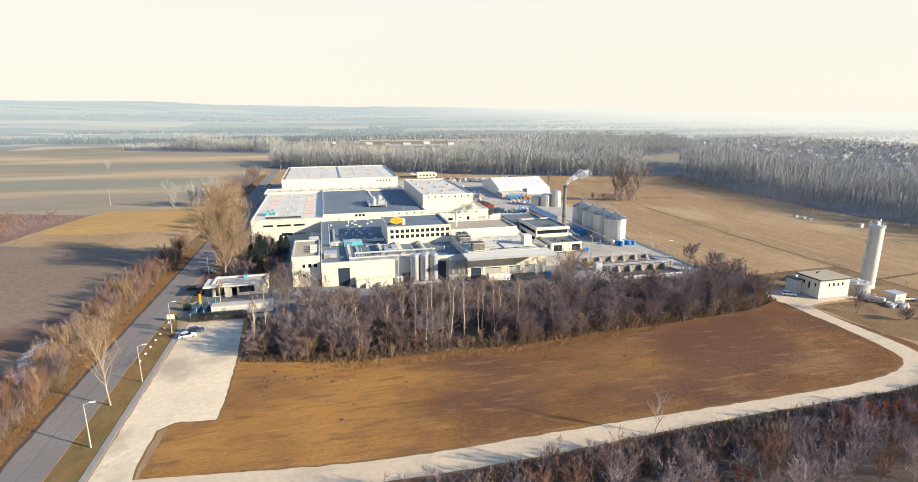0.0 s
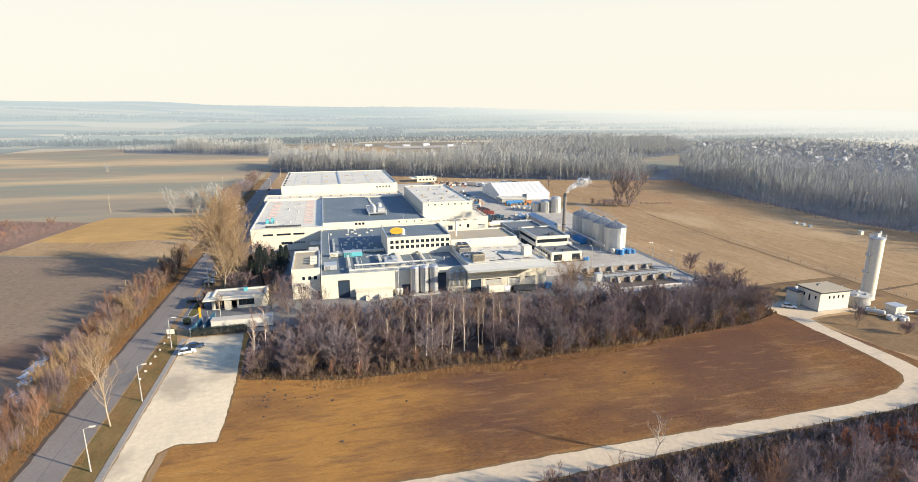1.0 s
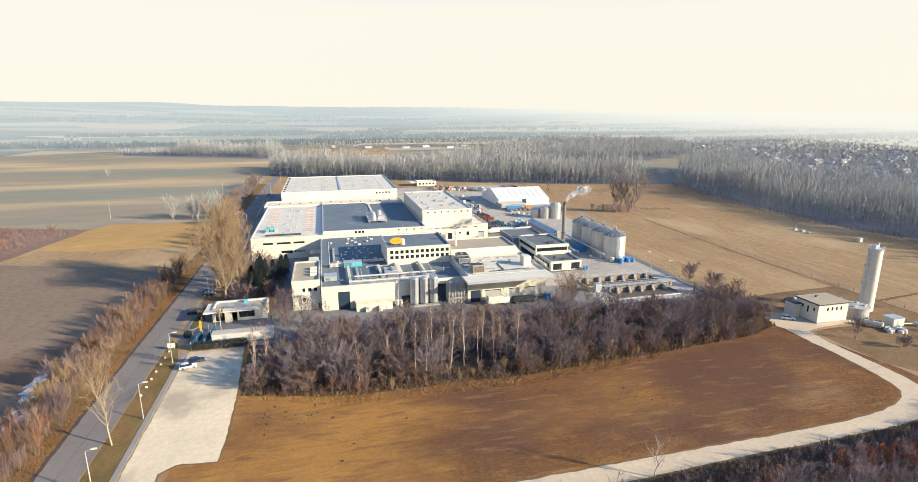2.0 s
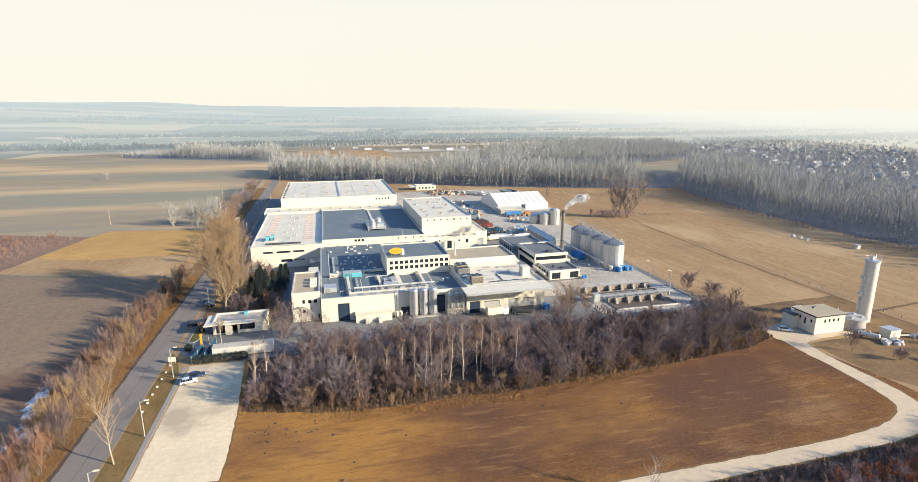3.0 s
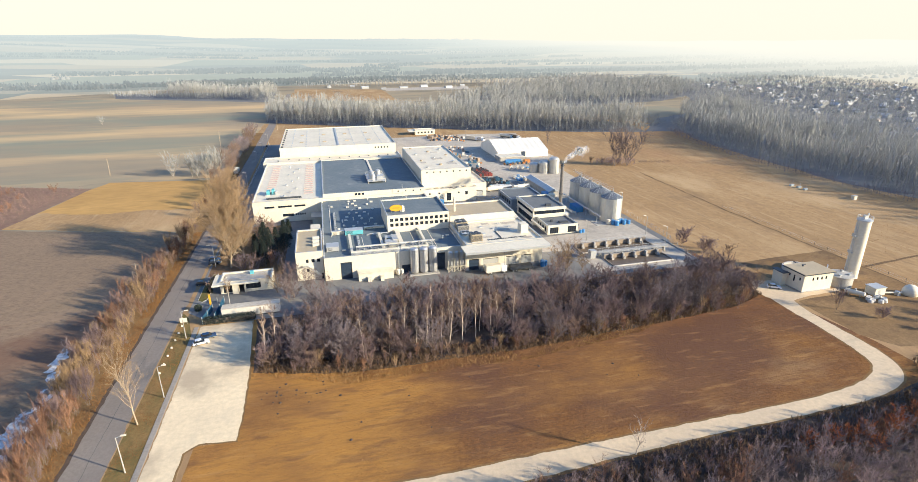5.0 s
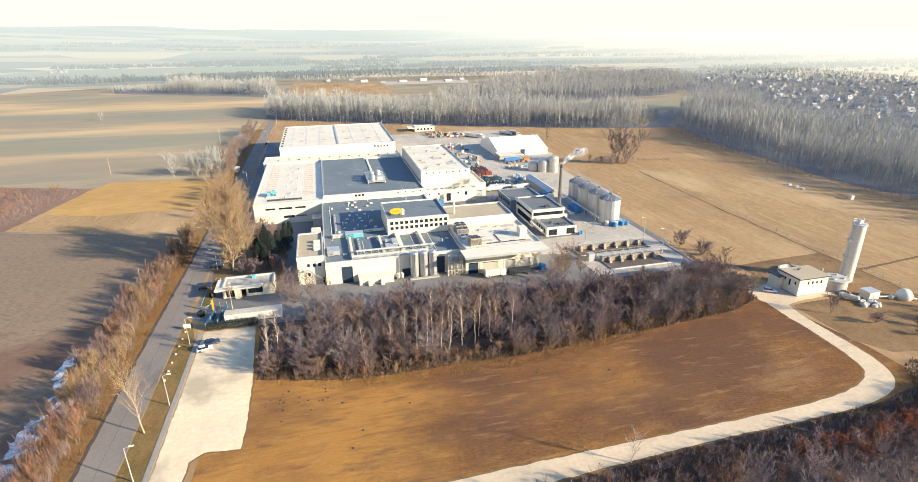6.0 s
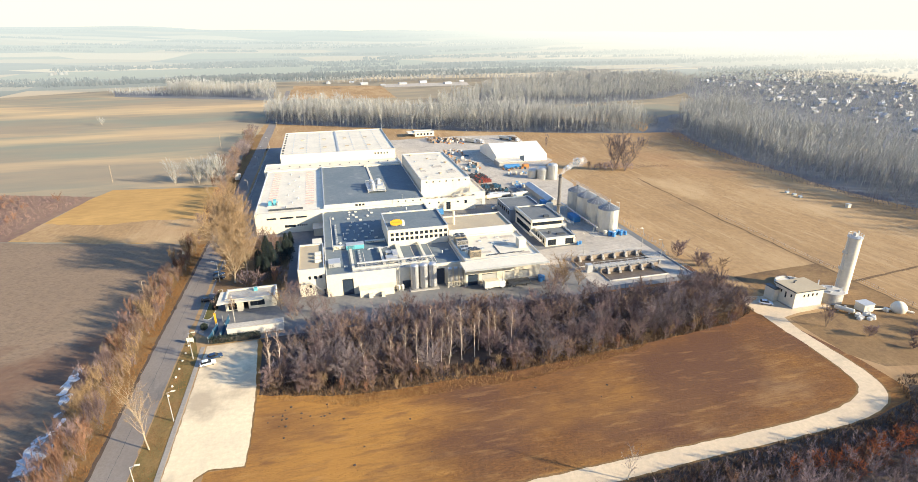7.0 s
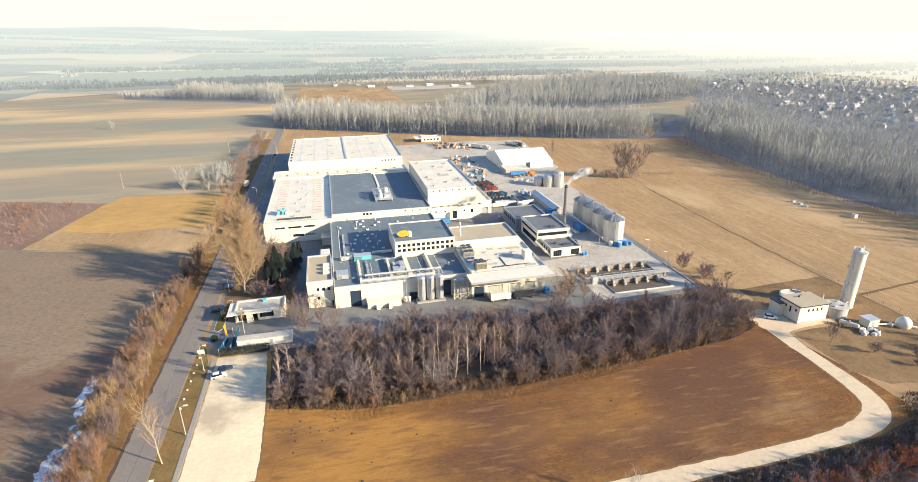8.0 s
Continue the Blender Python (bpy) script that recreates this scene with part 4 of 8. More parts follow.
for x, y, k, kind in ((85, 170.5, 1.15, 0), (80, 167.5, 0.95, 0), (89, 167, 0.8, 0), (-13.5, 170.5, 1.2, 1), (-4, 167, 0.8, 1)):
    copy_thing(yard_kinds[kind], Matrix()).matrix_basis = pose(x, y, 0.02, rz=11 * x) @ Matrix.Diagonal((k, k, k, 1))
field_kinds = [tree("field_tree", "leafless tree standing in the dry pasture", dict(seed=85 + k, height=21.0, spread=6.0, bole=0.12, limbs=30, subs=7, twigs=5000, girth=0.34, twig_long=2.2, twig_wide=0.07, lift=60, stems=2, fray=0.45), BARK, TWIG_GREY) for k in range(2)]
plant(field_kinds, [(189.6, 322), (198, 321)], 15, 0.95, 1.15)

bush_kinds = [tree("roadside_bush", "leafless rust-brown roadside bush with dense stems", dict(seed=90 + k, height=5.2, spread=1.7, bole=0.03, limbs=18, subs=3, sides=3, twigs=640, girth=0.06, twig_long=1.7, twig_wide=0.052, lift=73, stems=6, fray=0.22), BARK, (TWIG_GOLD, TWIG_RUST, TWIG, TWIG_WARM)[k], "bushes along the road") for k in range(4)]
STRIP = [(-65.5, 96), (-58.2, 96), (-58.2, 160), (-57.8, 250), (-62, 250), (-66, 195), (-68.5, 158), (-66.8, 134)]
plant(bush_kinds, [p for p in scatter(STRIP, 3.0, 21) if p[1] > 122], 22, 0.55, 1.2)
plant([copy_thing(bush_kinds[k], Matrix()) for k in (1, 1, 2)], [p for p in scatter(STRIP, 2.7, 21) if p[1] <= 122], 33, 0.7, 1.15)
plant(bush_kinds, scatter([(-62, 262), (-57, 262), (-56.5, 345), (-61, 345)], 4.5, 23), 24, 0.8, 1.5)
road_trees = [tree("roadside_tree", "leafless grey-brown tree along the field edge", dict(seed=160 + k, height=10.0, spread=4.2, bole=0.08, limbs=18, subs=3, sides=3, twigs=1300, girth=0.16, twig_long=1.6, twig_wide=0.09, lift=56, stems=2), BARK, (TWIG_WARM, TWIG_GREY)[k], "trees along the field edge") for k in range(2)]
plant(road_trees, scatter([(-63, 340), (-57, 340), (-56.5, 545), (-66, 545)], 6.5, 29) + [(-73, 392), (-70, 400), (-68, 384)], 30, 0.6, 1.15)
clump_kinds = [tree("field_birch", "pale multi-stemmed leafless tree at the field corner", dict(seed=170 + k, height=15.0, spread=5.0, bole=0.1, limbs=26, subs=4, sides=3, twigs=2600, girth=0.2, twig_long=2.2, twig_wide=0.09, lift=69, stems=5, fray=0.28), PALE_BARK, TWIG_HAZED, "pale trees at the field corner") for k in range(2)]
plant(clump_kinds, [(-78, 363), (-74, 367), (-82, 366), (-70, 362), (-93, 367), (-80, 371), (-66, 366)], 31, 0.7, 1.0)
copy_thing(clump_kinds[0], Matrix()).matrix_basis = pose(-222, 644, 0.02) @ Matrix.Diagonal((0.6, 0.6, 0.45, 1))
plant(bush_kinds, [(-66, 356), (-70, 357), (-63, 352), (-74, 359), (-68, 350)], 32, 1.1, 1.8)
for x, y, s in ((148, 173, 0.6), (146, 169, 0.6), (151, 166, 0.6), (141, 160, 0.6), (178, 334, 0.6), (184, 329, 0.6), (193, 325, 0.55), (200, 323, 0.5)):
    copy_thing(belt_kinds[int(x) % 6], Matrix()).matrix_basis = pose(x, y, 0.02, rz=7 * x) @ Matrix.Diagonal((s, s, s, 1))
plant(bush_kinds, [(-20 + 2.1 * k, (127.5 - 0.26 * (2.1 * k) if k < 10 else 121.2 + max(0, (2.1 * k - 70) * 0.07)) + (k * 5) % 4) for k in range(72)], 28, 0.35, 0.8)
plant(bush_kinds, [(-35, 178), (-22, 196), (-41, 188), (-41, 181), (152, 118), (190, 110), (186, 104)], 25, 0.6, 1.15)
round_bush = tree("round_bush", "rounded dense leafless bush beside the basins", dict(seed=180, height=6.4, spread=3.9, bole=0.05, limbs=30, subs=5, sides=3, twigs=4200, girth=0.14, twig_long=1.0, twig_wide=0.068, lift=44, stems=3, fray=0.45), BARK, TWIG, "round bushes by the basins")
round_bush.matrix_basis = pose(141.2, 181.0, 0.02)
copy_thing(round_bush, Matrix()).matrix_basis = pose(143.2, 169.6, 0.02, rz=100) @ Matrix.Diagonal((0.9, 0.9, 0.85, 1))
for x, y, k in ((160, 110, 0.62), (171, 105, 0.5), (177, 107, 0.45), (183, 104, 0.55), (189, 108, 0.6), (166, 101, 0.4), (178, 100, 0.5), (196, 104, 0.6)):
    copy_thing(round_bush, Matrix()).matrix_basis = pose(x, y, 0.02, rz=9 * x) @ Matrix.Diagonal((k, k, 0.85 * k, 1))
copy_thing(road_trees[1], Matrix()).matrix_basis = pose(175, 402.5, 0.02, rz=30) @ Matrix.Diagonal((0.45, 0.45, 1.15, 1))
scrub = [tree("scrub_bush", "low leafless purple-brown scrub", dict(seed=95 + k, height=3.0, spread=2.2, bole=0.03, limbs=10, subs=2, twigs=320, girth=0.05, twig_long=1.4, twig_wide=0.1, lift=55, stems=4), BARK, TWIG_RUST, "scrub beside the stubble") for k in range(2)]
plant(scrub, scatter([(-150, 284), (-137, 346), (-200, 366), (-260, 376), (-260, 312)], 19, 26), 27, 0.7, 1.2)



def conifer(seed, height):
    rng = random.Random(seed)
    ob = thing("conifer", "dark green conifer beside the lawn", "tree", "garden conifers")
    bm = bmesh.new()
    rod(bm, (0, 0, 0), (0, 0, height * 0.9), 0.2, 0.03, 6)
    part("trunk", bm, BARK, ob)
    verts = []
    for _ in range(2200):
        f = rng.random() ** 0.8
        z = height * (0.08 + 0.92 * f)
        r = (1 - f) ** 0.8 * height * 0.24 * rng.uniform(0.35, 1.1) + 0.1
        a = rng.uniform(0, 6.283)
        c = Vector((math.cos(a) * r, math.sin(a) * r, z - 0.25 * r))
        d = Vector((math.cos(a), math.sin(a), rng.uniform(-0.5, 0.3))).normalized() * rng.uniform(0.3, 0.7)
        s = Vector((-math.sin(a), math.cos(a), rng.uniform(-0.4, 0.4))) * rng.uniform(0.06, 0.16)
        verts += [c - s, c + s, c + d]
    crown = new("crown", raw_mesh("crown", np.array(verts), np.arange(len(verts)).reshape(-1, 3), NEEDLE))
    crown.parent = ob
    return ob



for k, (x, y, h) in enumerate([(-23.6, 212, 12), (-24.8, 201.5, 10), (-21.5, 218, 10), (-26, 219, 11), (-28.5, 208, 8), (-20, 226, 7), (-19.5, 233, 8), (-22.5, 206, 11), (-26.5, 213, 12), (-18.5, 221, 9), (-29.5, 216, 9), (-18, 240, 6), (-17.6, 229, 6), (-27, 226, 10)]):
    conifer(k, h).matrix_basis = pose(x, y, 0.04, rz=50 * k)


for n, (x, y) in enumerate([(-33, 198), (-31, 220), (-34, 228), (-30, 234), (-26, 240), (-35, 240), (-24, 232), (-30, 246), (-20, 197), (-28, 196)]):
    s = 0.85 + 0.06 * (n % 4)
    copy_thing(belt_kinds[n % 6], Matrix()).matrix_basis = pose(x, y, 0.04, rz=37 * n) @ Matrix.Diagonal((s, s, s, 1))


# ---- woods and distance ----
def woodland(name, label, poly, gap, seed, height, mats, blades=60, wide=0.2, base=0.0, limbs=8, spread=0.11):
    """Far leafless trees, one sheet of stuff: a thin pole, steep limbs and a soft brush of fine upright shoots each."""
    rng = np.random.default_rng(seed)
    places = np.array([p for p in scatter(poly, gap, seed) if noise.noise((p[0] / 45, p[1] / 45, seed)) > -0.55])
    places = places + np.array([[5 * noise.noise((x / 16, y / 16, 5)), 5 * noise.noise((x / 16, y / 16, 11))] for x, y in places]) * min(1, height / 12)
    n = len(places)
    drift = np.array([noise.noise((x / 60, y / 60, seed + 4.5)) for x, y in places])
    h = height * rng.uniform(0.68, 1.06, n) * (1 + 0.28 * drift)
    foot = np.c_[places, np.full(n, base)]
    top = foot + np.c_[rng.normal(0, 0.025, (n, 2)) * h[:, None], h * 0.93]

    def spikes(a, b, w):
        turn = rng.uniform(0, 2 * math.pi, len(a))
        side = np.c_[np.cos(turn), np.sin(turn), np.zeros(len(a))] * w[:, None]
        return np.stack([a - side, a + side, b], 1)

    w = 0.0055 * h * rng.uniform(0.6, 1.2, n)
    stems = [spikes(foot, top, w), spikes(foot, top, w)]
    who = np.repeat(np.arange(n), limbs)
    f = rng.uniform(0.12, 0.62, len(who))
    fork = foot[who] + (top - foot)[who] * f[:, None]
    a = rng.uniform(0, 2 * math.pi, len(who))
    out = h[who] * spread * rng.uniform(0.35, 1.3, len(who))
    end = fork + np.c_[np.cos(a) * out, np.sin(a) * out, h[who] * (rng.uniform(0.62, 0.97, len(who)) - f)]
    stems.append(spikes(fork, end, 0.5 * w[who]))
    ob = thing(name, label, "wood", kind="stuff")
    tri = np.concatenate(stems).reshape(-1, 3)
    t = new("trunks", raw_mesh("trunks", tri, np.arange(len(tri)).reshape(-1, 3), mats[0]))
    a0, a1 = np.concatenate([fork, foot + (top - foot) * 0.3]), np.concatenate([end, top])
    size = np.concatenate([h[who], h])
    pick = rng.integers(0, len(a0), n * blades)
    root = a0[pick] + (a1 - a0)[pick] * (rng.random((len(pick), 1)) ** 0.7)
    turn = rng.uniform(0, 2 * math.pi, len(pick))
    out = size[pick] * rng.uniform(0.01, 0.055, len(pick))
    tip = root + np.c_[np.cos(turn) * out, np.sin(turn) * out, size[pick] * rng.uniform(0.06, 0.18, len(pick))]
    tri = spikes(root, tip, wide * rng.uniform(0.35, 0.75, len(pick))).reshape(-1, 3)
    c = new("crowns", raw_mesh("crowns", tri, np.arange(len(tri)).reshape(-1, 3), mats[1]))
    t.parent = c.parent = ob
    return ob


def backdrop_rows(name, mat, specs, seed, make):
    """Hedges, copses or villages on the distant land, part of the backdrop."""
    rng = random.Random(seed)
    verts, faces = [], []
    for x, y, long, deep, turn, count in specs:
        for _ in range(count):
            u, v = rng.uniform(-long / 2, long / 2), rng.gauss(0, deep / 2)
            px = x + u * math.cos(turn) - v * math.sin(turn)
            py = y + u * math.sin(turn) + v * math.cos(turn)
            if math.hypot(px - 60, py - 150) > 1010:
                make(rng, px, py, hill(px, py) - 0.5, verts, faces)
    ob = new(name, raw_mesh(name, np.array(verts), np.array(faces), mat))
    return tagged(ob, kind="structure")


def far_copse(rng, x, y, z, verts, faces):
    """A cluster of upright tree shapes, a few blades each."""
    for _ in range(5):
        px, py = x + rng.gauss(0, 7), y + rng.gauss(0, 3)
        w, h, a = rng.uniform(1.2, 3.0), rng.uniform(4, 10), rng.uniform(-0.5, 0.5)
        dx, dy = w * math.cos(a), w * math.sin(a)
        o = len(verts)
        verts += [(px - dx * 0.5, py - dy * 0.5, z), (px + dx * 0.5, py + dy * 0.5, z), (px + dx, py + dy, z + h * 0.6), (px + dx * 0.1, py, z + h), (px - dx, py - dy, z + h * 0.55)]
        faces += [(o, o + 1, o + 2), (o, o + 2, o + 3), (o, o + 3, o + 4)]


def far_home(rng, x, y, z, verts, faces):
    w, d, h = rng.uniform(3, 6), rng.uniform(3, 5), rng.uniform(2.5, 4)
    o = len(verts)
    verts += [(x - w, y - d, z), (x + w, y - d, z), (x + w, y + d, z), (x - w, y + d, z), (x - w, y - d, z + h), (x + w, y - d, z + h), (x + w, y, z + h + 3), (x - w, y, z + h + 3)]
    for f in ((0, 1, 5), (0, 5, 4), (4, 5, 6), (4, 6, 7), (1, 2, 6), (1, 6, 5), (3, 0, 4), (3, 4, 7)):
        faces.append(tuple(o + i for i in f))


rows_rng = random.Random(300)
hedges = [(rows_rng.uniform(-2600, 3400), rows_rng.uniform(1050, 4200), rows_rng.uniform(150, 700), rows_rng.uniform(4, 16), rows_rng.uniform(-0.25, 0.25), 60) for _ in range(60)]
hedges += [(-700, 1180, 1200, 30, 0.03, 420), (150, 1240, 900, 60, 0.0, 500), (700, 1420, 1400, 60, -0.03, 520), (1300, 1100, 900, 80, 0.1, 500), (1400, 800, 700, 120, 0.4, 500), (-200, 1700, 900, 50, 0.1, 250), (900, 1900, 1500, 60, 0.0, 350)]
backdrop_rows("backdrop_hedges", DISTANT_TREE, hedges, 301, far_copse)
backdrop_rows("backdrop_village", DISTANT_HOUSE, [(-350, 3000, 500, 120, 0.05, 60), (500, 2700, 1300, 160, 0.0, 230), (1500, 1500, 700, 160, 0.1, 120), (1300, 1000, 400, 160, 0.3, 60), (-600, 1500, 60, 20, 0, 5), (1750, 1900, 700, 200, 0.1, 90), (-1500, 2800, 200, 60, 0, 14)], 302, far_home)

# far wood materials with the haze already in their base colour
FAR = (PALE_BARK_FAR, TWIG_HAZED)
LOW = (TWIG_LOW_HAZED, TWIG_LOW_HAZED)
BEHIND = [(-57, 606), (-20, 582), (83, 524), (158, 488), (230, 456), (290, 440), (306, 500), (240, 556), (120, 580), (60, 625), (-54, 690)]
EDGE_OF_WOOD = [(352, 500), (318, 440), (300, 383), (292, 323), (290, 264), (292, 225), (298, 199), (302, 150), (302, 40)]
ALONG = [(x + 11, y) for x, y in EDGE_OF_WOOD] + [(405, 40), (412, 200), (405, 300), (404, 366), (420, 450), (445, 520), (430, 560)]
BEYOND = [(120, 645), (330, 650), (460, 670), (560, 740), (640, 900), (520, 1000), (420, 990), (300, 900), (200, 760)]
FIELDS = [(-215, 915), (-130, 878), (-64, 838), (-62, 930), (-240, 1000)]
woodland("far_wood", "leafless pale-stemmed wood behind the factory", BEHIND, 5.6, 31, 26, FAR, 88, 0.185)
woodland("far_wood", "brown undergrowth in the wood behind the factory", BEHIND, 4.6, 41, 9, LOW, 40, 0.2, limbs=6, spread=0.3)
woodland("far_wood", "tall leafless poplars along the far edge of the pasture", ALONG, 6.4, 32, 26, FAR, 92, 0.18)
woodland("far_wood", "undergrowth beneath the poplars, cooled to a haze grey", EDGE_OF_WOOD + [(x + 55, y) for x, y in EDGE_OF_WOOD[::-1]], 4.6, 42, 9, LOW, 40, 0.15, limbs=6, spread=0.3)
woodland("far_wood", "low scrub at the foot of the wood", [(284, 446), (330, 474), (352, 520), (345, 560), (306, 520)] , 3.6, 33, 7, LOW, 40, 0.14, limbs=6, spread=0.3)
woodland("far_wood", "brown scrub fringe along the pasture", [(x - 9, y) for x, y in EDGE_OF_WOOD[1:]] + [(x + 3, y) for x, y in EDGE_OF_WOOD[:0:-1]], 2.3, 37, 4.6, (TWIG_LOW_HAZED, TWIG_GREY), 30, 0.1, limbs=5, spread=0.35)
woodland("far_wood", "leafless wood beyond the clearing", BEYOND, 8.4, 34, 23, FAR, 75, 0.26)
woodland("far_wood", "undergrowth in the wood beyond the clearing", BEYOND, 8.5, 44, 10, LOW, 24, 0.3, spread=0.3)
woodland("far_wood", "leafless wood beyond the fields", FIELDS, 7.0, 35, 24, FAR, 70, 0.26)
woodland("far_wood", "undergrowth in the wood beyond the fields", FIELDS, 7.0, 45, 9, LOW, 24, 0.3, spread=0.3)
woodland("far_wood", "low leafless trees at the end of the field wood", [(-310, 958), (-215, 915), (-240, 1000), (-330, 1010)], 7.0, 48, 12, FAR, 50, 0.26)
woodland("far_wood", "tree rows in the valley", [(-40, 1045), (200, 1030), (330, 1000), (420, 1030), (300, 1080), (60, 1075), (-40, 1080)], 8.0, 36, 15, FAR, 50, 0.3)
woodland("bramble_mound", "dense leafless bramble thicket in the pasture", [(171, 334), (186, 322), (203, 318), (206, 327), (190, 337), (175, 343)], 2.0, 46, 5, (TWIG_WOOD, TWIG_WOOD), 70, 0.09, spread=0.35)
woodland("bramble_mound", "low brown brambles on a pasture mound", [(209, 325), (230, 319), (234, 325), (213, 332)], 1.8, 47, 1.6, (TWIG_WARM, TWIG_WARM), 50, 0.08, spread=0.5)
woodland("heath_scrub", "dense low purple-brown scrub beside the stubble", [(-148, 281), (-135, 347), (-200, 369), (-330, 388), (-330, 318)], 2.6, 39, 2.6, (HEATH, HEATH), 28, 0.10, limbs=3, spread=0.5)

# ---- factory blocks ----
def row_windows(x0, x1, n, wide, z0, z1, panes=1):
    step = (x1 - x0 - wide) / max(1, n - 1)
    return [(x0 + k * step, x0 + k * step + wide, z0, z1, panes) for k in range(n)]


office = hall("office_block", "white rendered two-storey office block with tan gravel roof", -12.6, -3.3, 184, 209, 10.7, roof=ROOF_TAN,
              holes={"s": [(-9.2, -8.3, 6.6, 7.9), (-7.3, -6.2, 6.6, 7.9), (-5.4, -4.3, 6.6, 7.9), (-9.2, -8.3, 3.2, 4.4), (-4.2, -3.5, 0, 2.3)],
                     "w": row_windows(187, 207, 6, 1.4, 6.3, 7.8, 2) + row_windows(187, 207, 6, 1.4, 2.2, 3.7, 2)})
boxes("roof_house", WHITE, office, (-7.5, -3.8, 209.3, 216, 0, 10.4))
for k in range(3):
    boxes("roof_light", WHITE, office, (-6.6, -4.2, 190.5 + 3.6 * k, 191.9 + 3.6 * k, 10.2, 11.2))
bm = bmesh.new()
for k in range(9):
    box(bm, -9 + 0.55 * k, -8.4 + 0.55 * k, 182.6, 183.8, 5.6 - 0.5 * k, 5.7 - 0.5 * k)
box(bm, -10.4, -9, 182.6, 183.8, 5.6, 5.72)
rod(bm, (-9, 182.6, 6.7), (-4.3, 182.6, 2.4), 0.05)
rod(bm, (-9, 182.6, 5.6), (-9, 182.6, 6.7), 0.05)
rod(bm, (-10.3, 182.7, 0), (-10.3, 182.7, 6.7), 0.07)
rod(bm, (-4.3, 182.6, 1.2), (-4.3, 182.6, 2.4), 0.05)
rod(bm, (-7, 182.7, 0), (-7, 182.7, 3.9), 0.07)
part("fire_stair", bm, GALV, office, "galvanised outside stair")

front = hall("front_hall", "white walled production hall with dark flat roof and open gates", -3.0, 47.3, 181.5, 258.6, 8.6,
             holes={"s": [(2.6, 6.5, 0, 6.4, 0), (24.4, 28, 0, 3.2, 0), (36.8, 40.5, 0, 6.6, 0)], "w": row_windows(212, 250, 8, 2.2, 4.2, 5.6, 3)})
for x0, x1, z in ((2.6, 6.5, 6.4), (24.4, 28, 3.2), (36.8, 40.5, 6.6)):
    boxes("gate_frame", DARK, front, (x0, x0 + 0.15, 181.45, 181.75, 0.02, z - 0.15), (x1 - 0.15, x1, 181.45, 181.75, 0.02, z - 0.15), (x0, x1, 181.45, 181.75, z - 0.15, z))
    # navy slats fill the open gates and stand in for the shade inside
    boxes("gate", NAVY, front, *[(x0 + 0.16, x1 - 0.16, 181.62, 181.72, 0.05 + 0.5 * k, 0.51 + 0.5 * k) for k in range(int((z - 0.2) / 0.5))], label="dark blue slats standing in for shade in the open gate")
boxes("roof_upstand", WHITE, front, (-2.6, 46.9, 257.4, 258.2, 8.1, 9.3), (22.5, 47, 228.2, 228.6, 8.1, 9.0))
boxes("roof_seam", ROOF_WHITE, front, (0.2, 0.5, 205, 250, 8.1, 8.18), (11.6, 11.8, 186, 202, 8.1, 8.18), (38, 38.2, 184, 203, 8.1, 8.18), (30.8, 31, 187, 203, 8.1, 8.18))

windowed = hall("window_block", "white upper block with two rows of small square windows", 22.3, 47.4, 204, 227.6, 15.2, z0=8.1,
                holes={"s": row_windows(23.4, 46.8, 12, 1.3, 10.5, 11.8, 2) + row_windows(23.4, 46.8, 12, 1.3, 12.6, 13.9, 2)})
sign = thing("roof_sign", "yellow oval sign on a white stand on the roof", "sign")
bm = bmesh.new()
for k in range(28):
    a, b = 2 * math.pi * k / 28, 2 * math.pi * (k + 1) / 28
    pts = [(0, 0), (2.6 * math.cos(a), 1.35 * math.sin(a)), (2.6 * math.cos(b), 1.35 * math.sin(b))]
    lo = [bm.verts.new((26.6 + u, 209.2, 16.6 + v)) for u, v in pts]
    hi = [bm.verts.new((26.6 + u, 209.5, 16.6 + v)) for u, v in pts]
    bm.faces.new(lo), bm.faces.new(hi[::-1]), bm.faces.new((lo[1], hi[1], hi[2], lo[2]))
part("board", bm, YELLOW, sign, "plain yellow oval board")
boxes("bar", AMBER, sign, (25.1, 28.1, 209.16, 209.2, 16.35, 16.9))
bm = bmesh.new()
for x in (24.8, 26.6, 28.4):
    rod(bm, (x, 209.7, 14.7), (x, 209.7, 17), 0.07, sides=6)
    rod(bm, (x, 211.4, 14.7), (x, 209.7, 16.6), 0.06, sides=6)
part("stand", bm, GALV, sign)
bm = bmesh.new()
turned(bm, (29.3, 210.5, 14.7), [(0.9, 0), (0.9, 1.9), (0.3, 2.5)], 14)
part("drum", bm, WHITE, sign)

lowb = hall("low_block", "white plain block with tan flat roof", 47.6, 75.3, 204, 222, 12.9, roof=ROOF_TAN, z0=-0.3)
bm = bmesh.new()
rod(bm, (51.6, 212, 12.3), (51.6, 212, 18.5), 0.45, sides=14)
part("flue", bm, WHITE, lowb, "white steel flue pipe")
bm = bmesh.new()
v = [bm.verts.new(p) for p in ((75.5, 206, 12.6), (79.2, 206, 8.4), (79.2, 224, 8.4), (75.5, 224, 12.6), (75.5, 206, 0), (79.2, 206, 0), (79.2, 224, 0), (75.5, 224, 0))]
